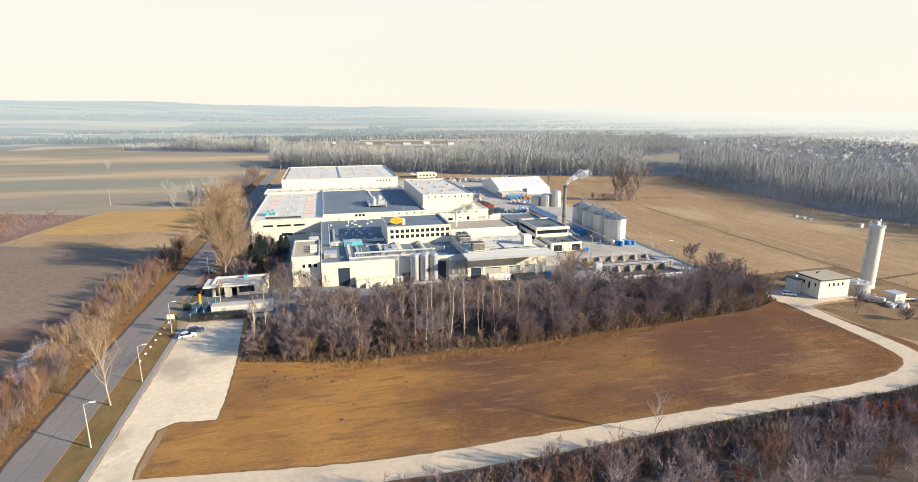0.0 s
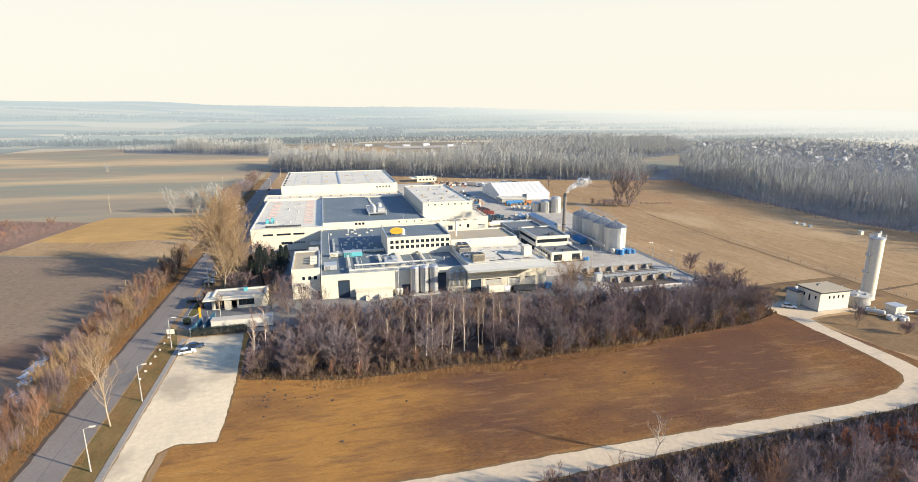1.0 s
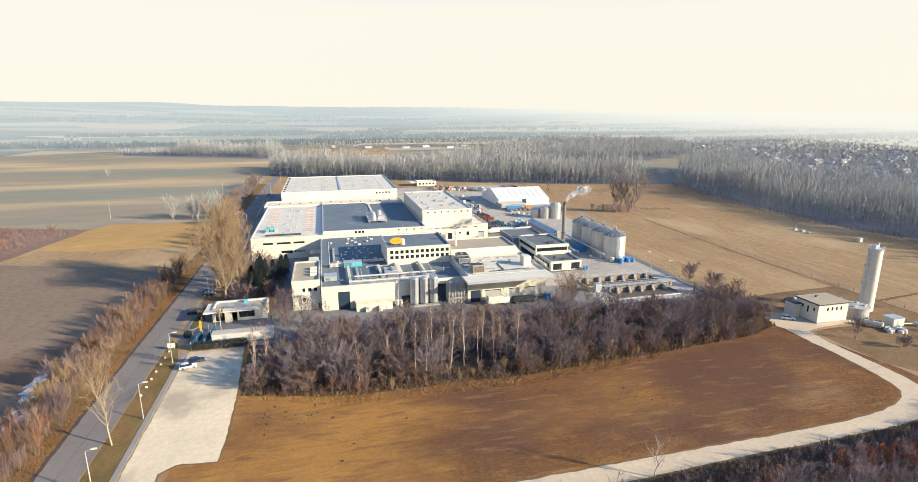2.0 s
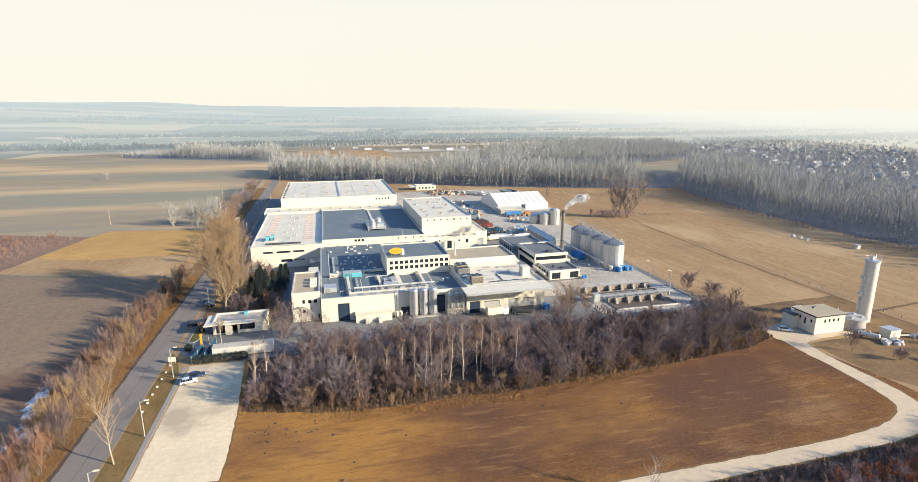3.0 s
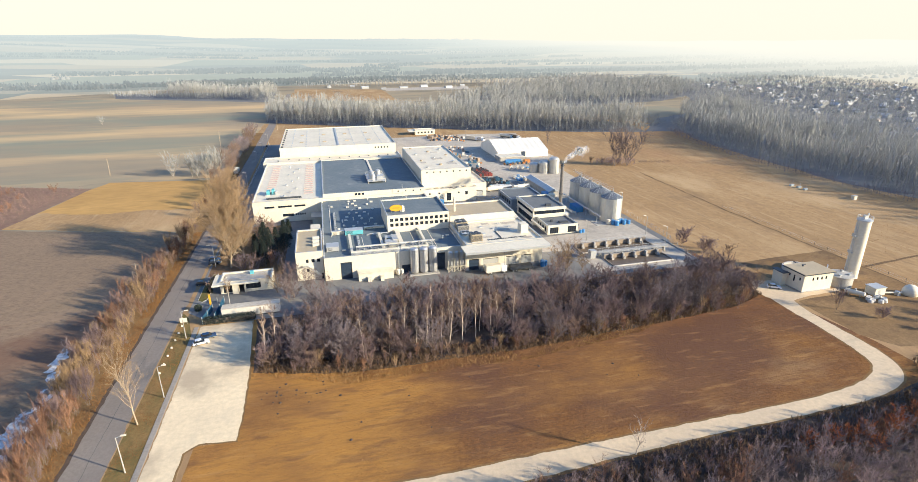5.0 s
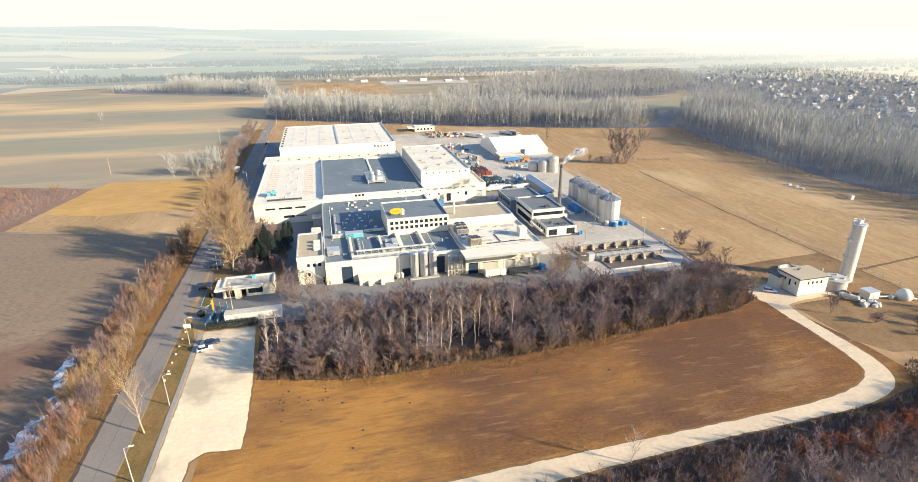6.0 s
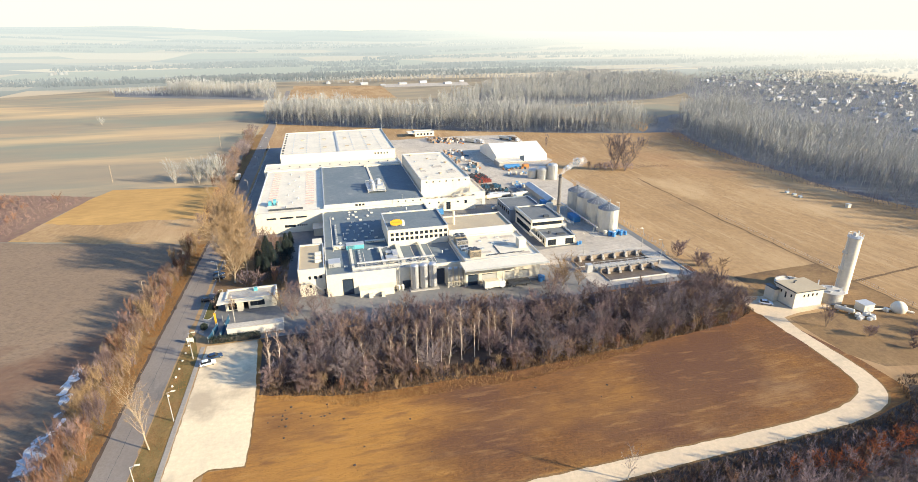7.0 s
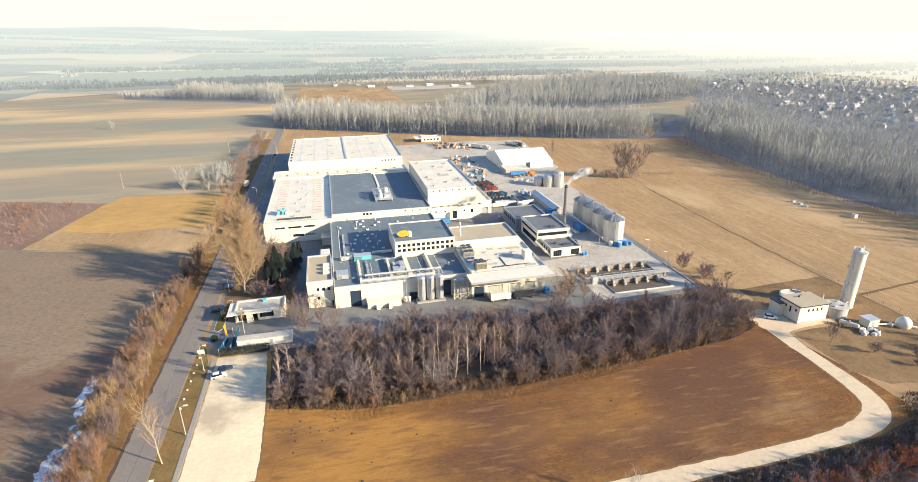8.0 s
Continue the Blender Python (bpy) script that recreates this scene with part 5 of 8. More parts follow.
for f in ((0, 1, 2, 3), (0, 4, 5, 1), (1, 5, 6, 2), (2, 6, 7, 3), (0, 3, 7, 4), (4, 7, 6, 5)):
    bm.faces.new([v[i] for i in f])
part("lean_to", bm, GALV, lowb, "sloping grey metal lean-to")

loading = hall("loading_hall", "white loading hall with pale flat roof and deep canopy", 47.6, 77.3, 177.3, 203.7, 10.2, roof=ROOF_WHITE,
               holes={"s": [(48.6, 52.4, 0, 4.4, 0), (54, 60, 0.9, 4.2, 0), (63, 67, 0.9, 4.2, 0), (69, 73, 0.9, 4.2, 0)]})
for x0, x1, z0, z1 in ((48.6, 52.4, 0.05, 4.4), (54, 60, 0.9, 4.2), (63, 67, 0.9, 4.2), (69, 73, 0.9, 4.2)):
    boxes("dock_gate", NAVY if x0 < 53 else GATEGREY, loading, *[(x0, x1, 177.42, 177.52, z0 + 0.5 * k, min(z1, z0 + 0.46 + 0.5 * k)) for k in range(int((z1 - z0) / 0.5))])
boxes("canopy", WHITE, loading, (45.4, 77.6, 169.4, 177.2, 9.6, 10.1))
boxes("canopy_edge", GALV, loading, (45.3, 77.7, 169.25, 169.4, 9.45, 10.16))
boxes("dock", CONCRETE, loading, (53, 76, 175.5, 177.25, 0.05, 0.9))
boxes("lift_house", WHITE, loading, (71.6, 74.6, 185.4, 189.2, 9.7, 13.2))
for x, y in ((58, 196), (62.5, 193), (66, 198.5), (69, 193.5), (57, 188)):
    boxes("roof_hatch", GALV, loading, (x, x + 1.3, y, y + 1.1, 9.7, 10.05))
for x, y, w, d in ((64, 190, 5, 3), (56, 184, 4, 2), (68, 198, 6, 2.5), (60, 199, 3, 2.4), (70, 180, 4.5, 2)):
    boxes("roof_patch", STAINED, loading, (x, x + w, y, y + d, 9.7, 9.75))
bm = bmesh.new()
rng = random.Random(4)
for k in range(26):
    x = 57 + 0.62 * k
    box(bm, x, x + 0.4, 181.3 + 0.02 * k, 182.2, 9.7, 9.75 + rng.uniform(0, 0.25))
for k in range(9):
    box(bm, 62.4, 62.9, 182.8 + 0.9 * k, 183.4 + 0.9 * k, 9.7, 9.9)
part("roof_pipework", bm, DARK, loading)


def cooler(x, y, z, wide, deep, high, mat):
    ob = thing("rooftop_cooler", "rooftop cooling unit with dark round fans", "cooling unit", "roof coolers", at=(x, y, z))
    boxes("body", mat, ob, (0, wide, 0, deep, 0.35, high))
    boxes("base_rail", GALV, ob, (0, wide, 0.1, 0.3, 0, 0.35), (0, wide, deep - 0.3, deep - 0.1, 0, 0.35))
    joined("grille", DARK, ob, *[(0.15, wide - 0.15, -0.04, 0, 0.5 + 0.22 * k, 0.62 + 0.22 * k) for k in range(int((high - 0.6) / 0.22))])
    for k in range(2):
        bm = bmesh.new()
        turned(bm, (wide * (0.27 + 0.46 * k), deep / 2, high), [(min(wide * 0.21, deep * 0.45), 0), (min(wide * 0.21, deep * 0.45), 0.25), (0.1, 0.2)], 16)
        part("fan", bm, DARK, ob)
    return ob


for x, y, w, d, h, mat in ((48.6, 196.5, 4.6, 2.2, 2.6, ROOF_TAN), (48.7, 199.2, 4.6, 2.0, 2.6, GALV), (48.6, 193.6, 4.6, 2.2, 2.2, CONCRETE), (50.4, 180.2, 4.2, 2.6, 3.0, ROOF_TAN), (50.2, 183.4, 4.2, 2.2, 2.4, GALV), (48.9, 188, 3.4, 4.2, 1.0, GALV)):
    cooler(x, y, 9.72, w, d, h, mat)

dark_hall = hall("dark_roof_hall", "production hall with wide dark flat roof and white parapet", -2.0, 47.6, 259, 340.8, 11.2, holes={"s": [(13, 14.2, 9.5, 10.6), (14.7, 15.9, 9.5, 10.6), (16.4, 17.6, 9.5, 10.6)] + row_windows(34, 46, 4, 0.7, 9.7, 10.4)})
boxes("roof_step", ROOF_WHITE, dark_hall, (25, 26.2, 305, 340, 10.7, 11.0), (24, 47, 336, 338, 10.7, 11.5))
plant_deck = thing("roof_plant", "white steel deck with round ducts on the dark roof", "roof plant", at=(21, 276, 10.72))
boxes("deck", GALV, plant_deck, (0, 9.5, 0, 18, 0.8, 1.0))
bm = bmesh.new()
for x in (0.3, 9.2):
    for y in (0.3, 9, 17.7):
        rod(bm, (x, y, 0), (x, y, 0.8), 0.15, sides=6)
        rod(bm, (x, y, 1.0), (x, y, 2.1), 0.06, sides=6)
for a, b in (((0.2, 0.2, 2.1), (9.3, 0.2, 2.1)), ((0.2, 17.8, 2.1), (9.3, 17.8, 2.1)), ((0.2, 0.2, 2.1), (0.2, 17.8, 2.1)), ((9.3, 0.2, 2.1), (9.3, 17.8, 2.1))):
    rod(bm, a, b, 0.09, sides=6)
part("railing", bm, WHITE, plant_deck)
for x, y, r, h in ((3, 4, 1.3, 2.6), (3, 9, 1.3, 2.8), (6.6, 12, 1.4, 3.0), (3, 14, 1.2, 2.4)):
    bm = bmesh.new()
    turned(bm, (x, y, 1.0), [(r, 0), (r, h), (r * 0.5, h + 0.5)], 16)
    part("drum", bm, GALV, plant_deck)
boxes("cabinet", GALV, plant_deck, (5.2, 8.4, 3, 6.5, 1.0, 2.9), (5.4, 8, 15, 17, 1.0, 2.4))

west = hall("west_hall", "low white hall with pale metal roof and strip rooflights", -34, -2.2, 255.5, 341, 10.4, roof=ROOF_WHITE,
            holes={"s": [(-28.8, -24.4, 7.0, 7.9, 4), (-22.8, -16.6, 7.0, 7.9, 6), (-15.4, -10.4, 7.0, 7.9, 5), (-21, -16, 2.6, 3.9, 4)] + row_windows(-15.2, -10.6, 5, 0.6, 2.9, 3.8),
                   "w": row_windows(262, 336, 14, 3.0, 6.8, 8.0, 3)})
for x in (-29.5, -11):
    for k in range(15):
        boxes("rooflight", ROOFLIGHT, west, (x, x + 4.2, 268 + 4.7 * k, 268.9 + 4.7 * k, 9.9, 10.12))
for k in range(10):
    bm = bmesh.new()
    turned(bm, (-20 + (k % 3) * 2.6, 264 + 7.4 * k, 9.9), [(0.35, 0), (0.35, 0.6), (0.6, 0.7), (0.1, 0.95)], 10)
    part("vent", bm, GALV, west)
boxes("entrance", WHITE, west, (-7.6, -2.4, 247, 255.2, 0, 3.6), label="low white entrance porch")
boxes("entrance_roof", GALV, west, (-8, -2.3, 246.6, 255.2, 3.6, 3.9))
green_plant = thing("roof_chiller", "turquoise and grey chiller group on the pale roof", "chiller", at=(-29, 267, 9.92))
boxes("cabinet", TURQUOISE, green_plant, (0.6, 2.0, 1, 4, 0, 2.2), (2.9, 4.2, 2, 5, 0, 2.6), label="turquoise cabinet")
boxes("frame", GALV, green_plant, (0, 5, 0.4, 0.8, 0, 0.5), (0, 5, 5.4, 5.8, 0, 0.5), (4.4, 5.2, 1.5, 4.5, 0, 1.6))
bm = bmesh.new()
for k in range(5):
    rod(bm, (0.5 + k, 0.5, 0.4), (0.7 + k, 6, 1.2), 0.12, sides=6)
part("pipe", bm, GALV, green_plant)
boxes("roof_kerb", DARK, west, (-28, -12, 260.5, 261, 9.9, 10.7))

link = hall("link_hall", "white linking hall with pale roof", -36, 48, 341.3, 358, 11.0, roof=ROOF_WHITE)
for k in range(12):
    boxes("roof_hatch", DARK, link, (-28 + 6.2 * k, -27.2 + 6.2 * k, 347 + (k % 2) * 3, 348 + (k % 2) * 3, 10.5, 10.9))
far_block = hall("far_hall", "large white warehouse hall with pale seamed roof", -27, 47, 358.3, 441, 16.6, roof=ROOF_WHITE, holes={"s": row_windows(33, 42, 5, 0.9, 13.6, 14.8)})
boxes("roof_ridge", GALV, far_block, (9.4, 10.6, 359, 440.4, 16.1, 16.45))
for x in (-20, -11, -2, 20, 29, 38):
    boxes("roof_seam", GALV, far_block, *[(x, x + 0.6, 362 + 6.5 * k, 365 + 6.5 * k, 16.1, 16.2) for k in range(12)])
for k in range(9):
    boxes("edge_vent", DARK, far_block, (-26.2, -25, 363 + 9 * k, 364.5 + 9 * k, 16.1, 16.8))
for k in range(8):
    boxes("roof_hatch", ROOF_TAN, far_block, (-15 + 15 * (k % 4), -12.5 + 15 * (k % 4), 378 + 30 * (k // 4), 380 + 30 * (k // 4), 16.1, 16.5))

white_hall = hall("white_hall", "tall white hall with pale stained roof", 48.4, 75, 271.2, 338, 17.0, roof=ROOF_WHITE,
                  holes={"s": row_windows(51, 73, 7, 0.8, 15.2, 16.0)})
white_front = hall("hall_front_part", "low white front part of the tall hall with dirty roof", 49.0, 77.2, 267.6, 270.9, 7.4, roof=STAINED,
                   holes={"s": [(51.5, 52.4, 4.6, 5.5), (56.5, 57.4, 4.6, 5.5), (61, 63.4, 0.8, 5.0, 2), (67, 67.9, 4.4, 5.3), (71, 72.4, 3.4, 5.3, 2)]})
for k in range(6):
    boxes("roof_box", (GALV, ROOF_TAN)[k % 2], white_front, (52 + 3.8 * k, 53.2 + 3.8 * k, 269.0 + 0.3 * (k % 3), 269.9 + 0.3 * (k % 3), 6.9, 7.6))
for k in range(10):
    bm = bmesh.new()
    turned(bm, (53 + 8.5 * (k % 3), 278 + 6.2 * k, 16.5), [(0.7, 0), (0.7, 0.45), (1.0, 0.55), (0.2, 0.8)], 12)
    part("vent", bm, (GALV, ROOF_TAN)[k % 2], white_hall)
for x, y, w, d in ((60, 298, 6, 5), (66, 284, 5, 6), (52, 290, 3, 4), (63, 318, 4, 3)):
    boxes("roof_patch", STAINED, white_hall, (x, x + w, y, y + d, 16.5, 16.56))
annex = hall("side_annex", "white lower annex with grey shutters", 75.3, 84, 272, 300, 8.2, roof=ROOF_WHITE, holes={"s": [(77.5, 82, 0, 4, 0)]})
boxes("shutter", GALV, annex, *[(77.5, 82, 272.15, 272.22, 0.05 + 0.4 * k, 0.42 + 0.4 * k) for k in range(9)])

# office with glazed upper storey
side = hall("side_office", "two-storey office with dark glass band and white fascia", 90.4, 106, 219.6, 241, 8.2, roof=WINGROOF,
            holes={"s": [(90.9, 105.6, 5.2, 6.8, 12)], "w": [(220.4, 240.4, 5.2, 6.8, 12), (221, 239, 1, 3.6, 10)]})
boxes("fascia", WHITE, side, (90.0, 106.4, 219.2, 219.55, 6.9, 8.15), (89.95, 90.35, 219.2, 241.3, 6.9, 8.15))
boxes("roof_box", DARK, side, (98, 100.5, 223, 224.5, 7.7, 8.6))
wing = hall("front_wing", "low white office wing with dark roof", 92, 106.2, 206, 219.2, 4.2, roof=WINGROOF, category="office wing",
            holes={"s": [(93, 97, 0.4, 3.2, 4), (101.4, 105.4, 0.4, 3.2, 4)], "w": row_windows(208, 218, 4, 1.6, 0.8, 3.0, 2)})
boxes("roof_box", DARK, wing, (99, 103, 209.5, 211, 3.7, 4.3), (96, 96.8, 212, 213, 3.7, 4.6))
boxes("mast", WHITE, wing, (89.2, 90, 206, 219, 2.6, 3.4))
rear = hall("rear_wing", "dark-roofed rear wing with blue-grey side wall", 87.6, 105, 241.3, 262, 6.7, roof=WINGROOF, wall=BLUEGREY, category="office wing", holes={"w": row_windows(243, 260, 6, 2.0, 3.4, 5.4, 2)})
for k in range(4):
    boxes("wall_unit", GALV, side, (106.4, 108.4, 221 + 3.2 * k, 223 + 3.2 * k, 2.2 + 0.4 * (k % 2), 4.4))

tent = thing("tent_hall", "white membrane storage hall with pitched roof", "storage hall")
bm = bmesh.new()
TX0, TX1, TY0, TY1, TE, TR = 121, 160, 366, 408, 4.6, 10.5
sect = [(TY0, 0), (TY0, TE), ((TY0 + TY1) / 2, TR), (TY1, TE), (TY1, 0)]
ribs = 9
rings = []
for k in range(ribs * 2 + 1):
    x = TX0 + (TX1 - TX0) * k / (ribs * 2)
    sag = 0.0 if k % 2 == 0 else 0.18
    rings.append([bm.verts.new((x, y, max(0, z - (sag if z > 1 else 0)))) for y, z in sect])
for a, b in zip(rings, rings[1:]):
    for i in range(len(sect) - 1):
        bm.faces.new((a[i], a[i + 1], b[i + 1], b[i]))
bm.faces.new(rings[0]), bm.faces.new(rings[-1][::-1])
part("membrane", bm, MEMBRANE, tent)
boxes("front_shed", CONCRETE, tent, (119, 137, 353, 365.8, 0, 3.2))
boxes("front_shed_roof", ROOF_WHITE, tent, *[(119 + 3.6 * k, 122.4 + 3.6 * k, 352.6, 365.8, 3.2, 3.5) for k in range(5)])
boxes("door", NAVY, tent, (139, 142.2, 365.8, 365.95, 0, 4.4))

back_house = hall("yard_office", "small white flat-roofed yard office", 82, 100, 486, 496, 4.2, roof=ROOF_WHITE, category="yard office", holes={"s": row_windows(84, 98, 5, 1.6, 1.2, 2.8, 2)})
boxes("canopy", WHITE, back_house, (76, 82, 484, 497, 3.2, 3.6))

gate = hall("gatehouse", "white flat-roofed gatehouse with dark window band", -37.6, -20.8, 179.8, 188, 4.4, roof=ROOF_WHITE, category="gatehouse",
            holes={"s": [(-36.6, -33.8, 0.3, 3.3, 3), (-31.6, -30.0, 0, 3.0, 0), (-29.4, -24.6, 1.0, 3.2, 4)], "w": [(181, 186.6, 0.8, 3.2, 4)]})
boxes("canopy", WHITE, gate, (-39.8, -37.7, 177.6, 187, 3.7, 4.1), (-37.7, -25, 177.9, 179.7, 3.7, 4.1))
boxes("roof_felt", STAINED, gate, (-36.8, -21.6, 180.6, 187.2, 3.9, 3.95))
boxes("pillar", WHITE, gate, (-33.6, -31.8, 178.6, 179.7, 0, 3.7))
boxes("roof_unit", TURQUOISE, gate, (-28.4, -27.2, 185.4, 186.6, 3.96, 5.0))

# ---- tanks, silos, chimney ----
def steel_tank(x, y, r, z0, h, mat, name="steel_tank", label="upright polished steel tank with domed top", group="steel tanks at the wall", legs=4, hoops=3):
    ob = thing(name, label, "tank", group, at=(x, y, 0))
    bm = bmesh.new()
    turned(bm, (0, 0, z0), [(0.25 * r, -0.5 if legs else 0), (r, 0.25 if legs else 0.01), (r, h), (r * 0.75, h + 0.3 * r), (r * 0.2, h + 0.42 * r)], 24)
    part("shell", bm, mat, ob, smooth=False)
    for k in range(hoops):
        bm = bmesh.new()
        z = z0 + h * (k + 0.6) / hoops
        turned(bm, (0, 0, z), [(r + 0.02, 0), (r + 0.05, 0.03), (r + 0.05, 0.1), (r + 0.02, 0.13)], 24)
        part("hoop", bm, GALV, ob)
    for k in range(legs):
        a = 0.785 + 1.5708 * k
        bm = bmesh.new()
        rod(bm, (r * 0.85 * math.cos(a), r * 0.85 * math.sin(a), 0.05), (r * 0.85 * math.cos(a), r * 0.85 * math.sin(a), z0 + 0.4), 0.1, sides=6)
        part("leg", bm, GALV, ob)
    bm = bmesh.new()
    rod(bm, (0, -r - 0.1, 0.4), (0, -r - 0.1, z0 + h), 0.06, sides=6)
    rod(bm, (0, -r - 0.1, z0 + h), (0, 0, z0 + h + 0.42 * r), 0.06, sides=6)
    part("pipe", bm, GALV, ob)
    return ob


for x in (28.7, 32.1, 35.5):
    steel_tank(x, 179.3, 1.55, 0.8, 9.0, STEEL)
tagged(boxes("tank_plinth", CONCRETE, None, (26.7, 37.6, 177.4, 181.2, 0, 0.5)), "concrete plinth under the steel tanks", "plinth")
for x in (42.0, 44.2, 46.3):
    steel_tank(x, 178.6, 0.85, 2.4, 5.0, STEEL, label="slim steel tank in a white frame", group="slim tanks at the wall")
tank_frame = thing("steel_gantry", "white steel frame round the slim tanks", "frame")
for x in (40.9, 43.1, 45.3, 47.3):
    for y in (177.5, 179.7):
        bm = bmesh.new()
        rod(bm, (x, y, 0.02), (x, y, 8.6), 0.09, sides=6)
        part("post", bm, WHITE, tank_frame)
for z in (2.2, 5.4, 8.5):
    for y in (177.5, 179.7):
        bm = bmesh.new()
        rod(bm, (40.9, y, z), (47.3, y, z), 0.08, sides=6)
        part("beam", bm, WHITE, tank_frame)
for x in (40.9, 43.1, 45.3):
    bm = bmesh.new()
    rod(bm, (x, 177.5, 0.1), (x + 2.1, 177.5, 2.2), 0.06, sides=6)
    rod(bm, (x + 2.1, 177.5, 0.1), (x, 177.5, 2.2), 0.06, sides=6)
    part("brace", bm, WHITE, tank_frame)
dock = thing("low_dock", "low white dock building along the wall", "dock")
boxes("body", WHITE, dock, (8.4, 20.8, 178.0, 181.4, 0, 2.8))
boxes("roof", ROOF_WHITE, dock, (8.2, 21, 177.8, 181.4, 2.8, 3.05))
boxes("buttress", WHITE, dock, (11.5, 12.9, 176.6, 178, 0, 1.6), (16, 17.2, 176.4, 178, 0, 1.7))
for x in (22.6, 23.9):
    steel_tank(x, 179.6, 0.7, 0.7, 1.6, WHITE, name="small_tank", label="small white tank by the wall", group="small tanks", legs=4, hoops=1)
bm = bmesh.new()
rod(bm, (23.2, 180.9, 0.02), (23.2, 180.9, 12.5), 0.13, 0.08)
tagged(part("vent_mast", bm, GALV), "grey steel vent mast against the wall", "mast")


def grain_silo(x, y, r, h):
    ob = thing("grain_silo", "ribbed galvanised silo with dark cone roof", "silo", "row of grain silos", at=(x, y, 0))
    bm = bmesh.new()
    prof = [(r + 0.1, 0), (r + 0.1, 0.5)]
    n = 22
    for k in range(n):
        z = 0.5 + (h - 0.5) * k / n
        prof += [(r, z + 0.02), (r + 0.06, z + (h - 0.5) / n * 0.5)]
    prof.append((r, h))
    turned(bm, (0, 0, 0), prof, 36)
    part("shell", bm, SILO, ob)
    bm = bmesh.new()
    turned(bm, (0, 0, 0), [(r + 0.2, h), (r + 0.15, h + 0.12), (0.7, h + 2.3), (0.7, h + 2.8), (0.2, h + 3.0)], 36)
    roof = part("roof", bm, SILO_ROOF, ob, "dark cone roof")
    for k in range(16):
        a = 2 * math.pi * k / 16
        bm = bmesh.new()
        rod(bm, ((r + 0.1) * math.cos(a), (r + 0.1) * math.sin(a), h + 0.2), (0.7 * math.cos(a), 0.7 * math.sin(a), h + 2.4), 0.07, sides=4)
        part("rib", bm, GALV, roof)
    for k in range(10):
        a = 2 * math.pi * k / 10
        bm = bmesh.new()
        rod(bm, ((r + 0.06) * math.cos(a), (r + 0.06) * math.sin(a), 0.05), ((r + 0.06) * math.cos(a), (r + 0.06) * math.sin(a), h), 0.08, sides=4)
        part("stiffener", bm, GALV, ob)
    bm = bmesh.new()
    for dx in (-0.25, 0.25):
        rod(bm, (dx, -r - 0.3, 0.1), (dx, -r - 0.3, h + 1), 0.04, sides=5)
    for k in range(26):
        rod(bm, (-0.25, -r - 0.3, 0.4 + 0.5 * k), (0.25, -r - 0.3, 0.4 + 0.5 * k), 0.03, sides=4)
    part("ladder", bm, GALV, ob)
    bm = bmesh.new()
    rod(bm, (0.5, 0, h + 2.6), (0.5, 0, h + 4.2), 0.12, sides=6)
    part("spout", bm, GALV, ob)
    bm = bmesh.new()
    rod(bm, (-0.6, 0.4, h + 2.4), (-0.6, 0.4, h + 3.8), 0.08, sides=6)
    part("vent_pipe", bm, GALV, ob)
    return ob


SILO_AT = [(128.6, 218.2), (128.4, 228.8), (128.2, 239.4), (128, 250)]
for x, y in SILO_AT:
    grain_silo(x, y, 4.9, 11.2)
bm = bmesh.new()
for dx in (-0.6, 0.6):
    rod(bm, (127 + dx, 216, 15.6), (126.4 + dx, 254, 15.6), 0.06, sides=6)
    rod(bm, (127 + dx, 216, 16.5), (126.4 + dx, 254, 16.5), 0.035, sides=6)
for k in range(14):
    rod(bm, (126.4, 216.5 + 2.8 * k, 15.6), (126.4, 216.5 + 2.8 * k, 16.5), 0.03, sides=5)
for x, y in SILO_AT:
    for dx in (-0.5, 0.5):
        rod(bm, (x + dx, y, 14.9), (x + dx, y, 15.6), 0.07, sides=5)
tagged(part("silo_catwalk", bm, GALV), "galvanised catwalk across the silo tops", "catwalk")
tagged(boxes("silo_slab", CONCRETE, None, (118.5, 133, 211.5, 258, 0.0, 0.14)), "concrete slab under the silos", "slab")
bm = bmesh.new()
for k in range(4):
    rod(bm, (120.6, 216 + 11 * k, 0.1), (120.6, 216 + 11 * k, 4), 0.1, sides=6)
rod(bm, (120.6, 213, 4), (120.6, 256, 4), 0.35, sides=8)
tagged(part("conveyor_pipe", bm, GALV), "grey conveyor pipe on posts beside the silos", "conveyor")

chimney = thing("chimney", "tall slim steel chimney with dark band", "chimney", at=(110, 233.5, 0))
bm = bmesh.new()
turned(bm, (0, 0, 0), [(0.85, 0), (0.78, 24.2)], 20)
part("shaft", bm, STACK, chimney)
for z in (9.8, 23.6):
    bm = bmesh.new()
    turned(bm, (0, 0, z), [(0.8, 0), (0.95, 0.05), (0.95, 0.5), (0.8, 0.55)], 20)
    part("collar", bm, DARK, chimney, "dark collar")
bm = bmesh.new()
turned(bm, (0, 0, 24.2), [(0.6, -0.6), (0.6, 0.8)], 16)
part("flue", bm, DARK, chimney)
plume = thing("steam_plume", "thin white steam drifting from the chimney", "steam", kind="stuff")
rng = random.Random(12)
bm = bmesh.new()
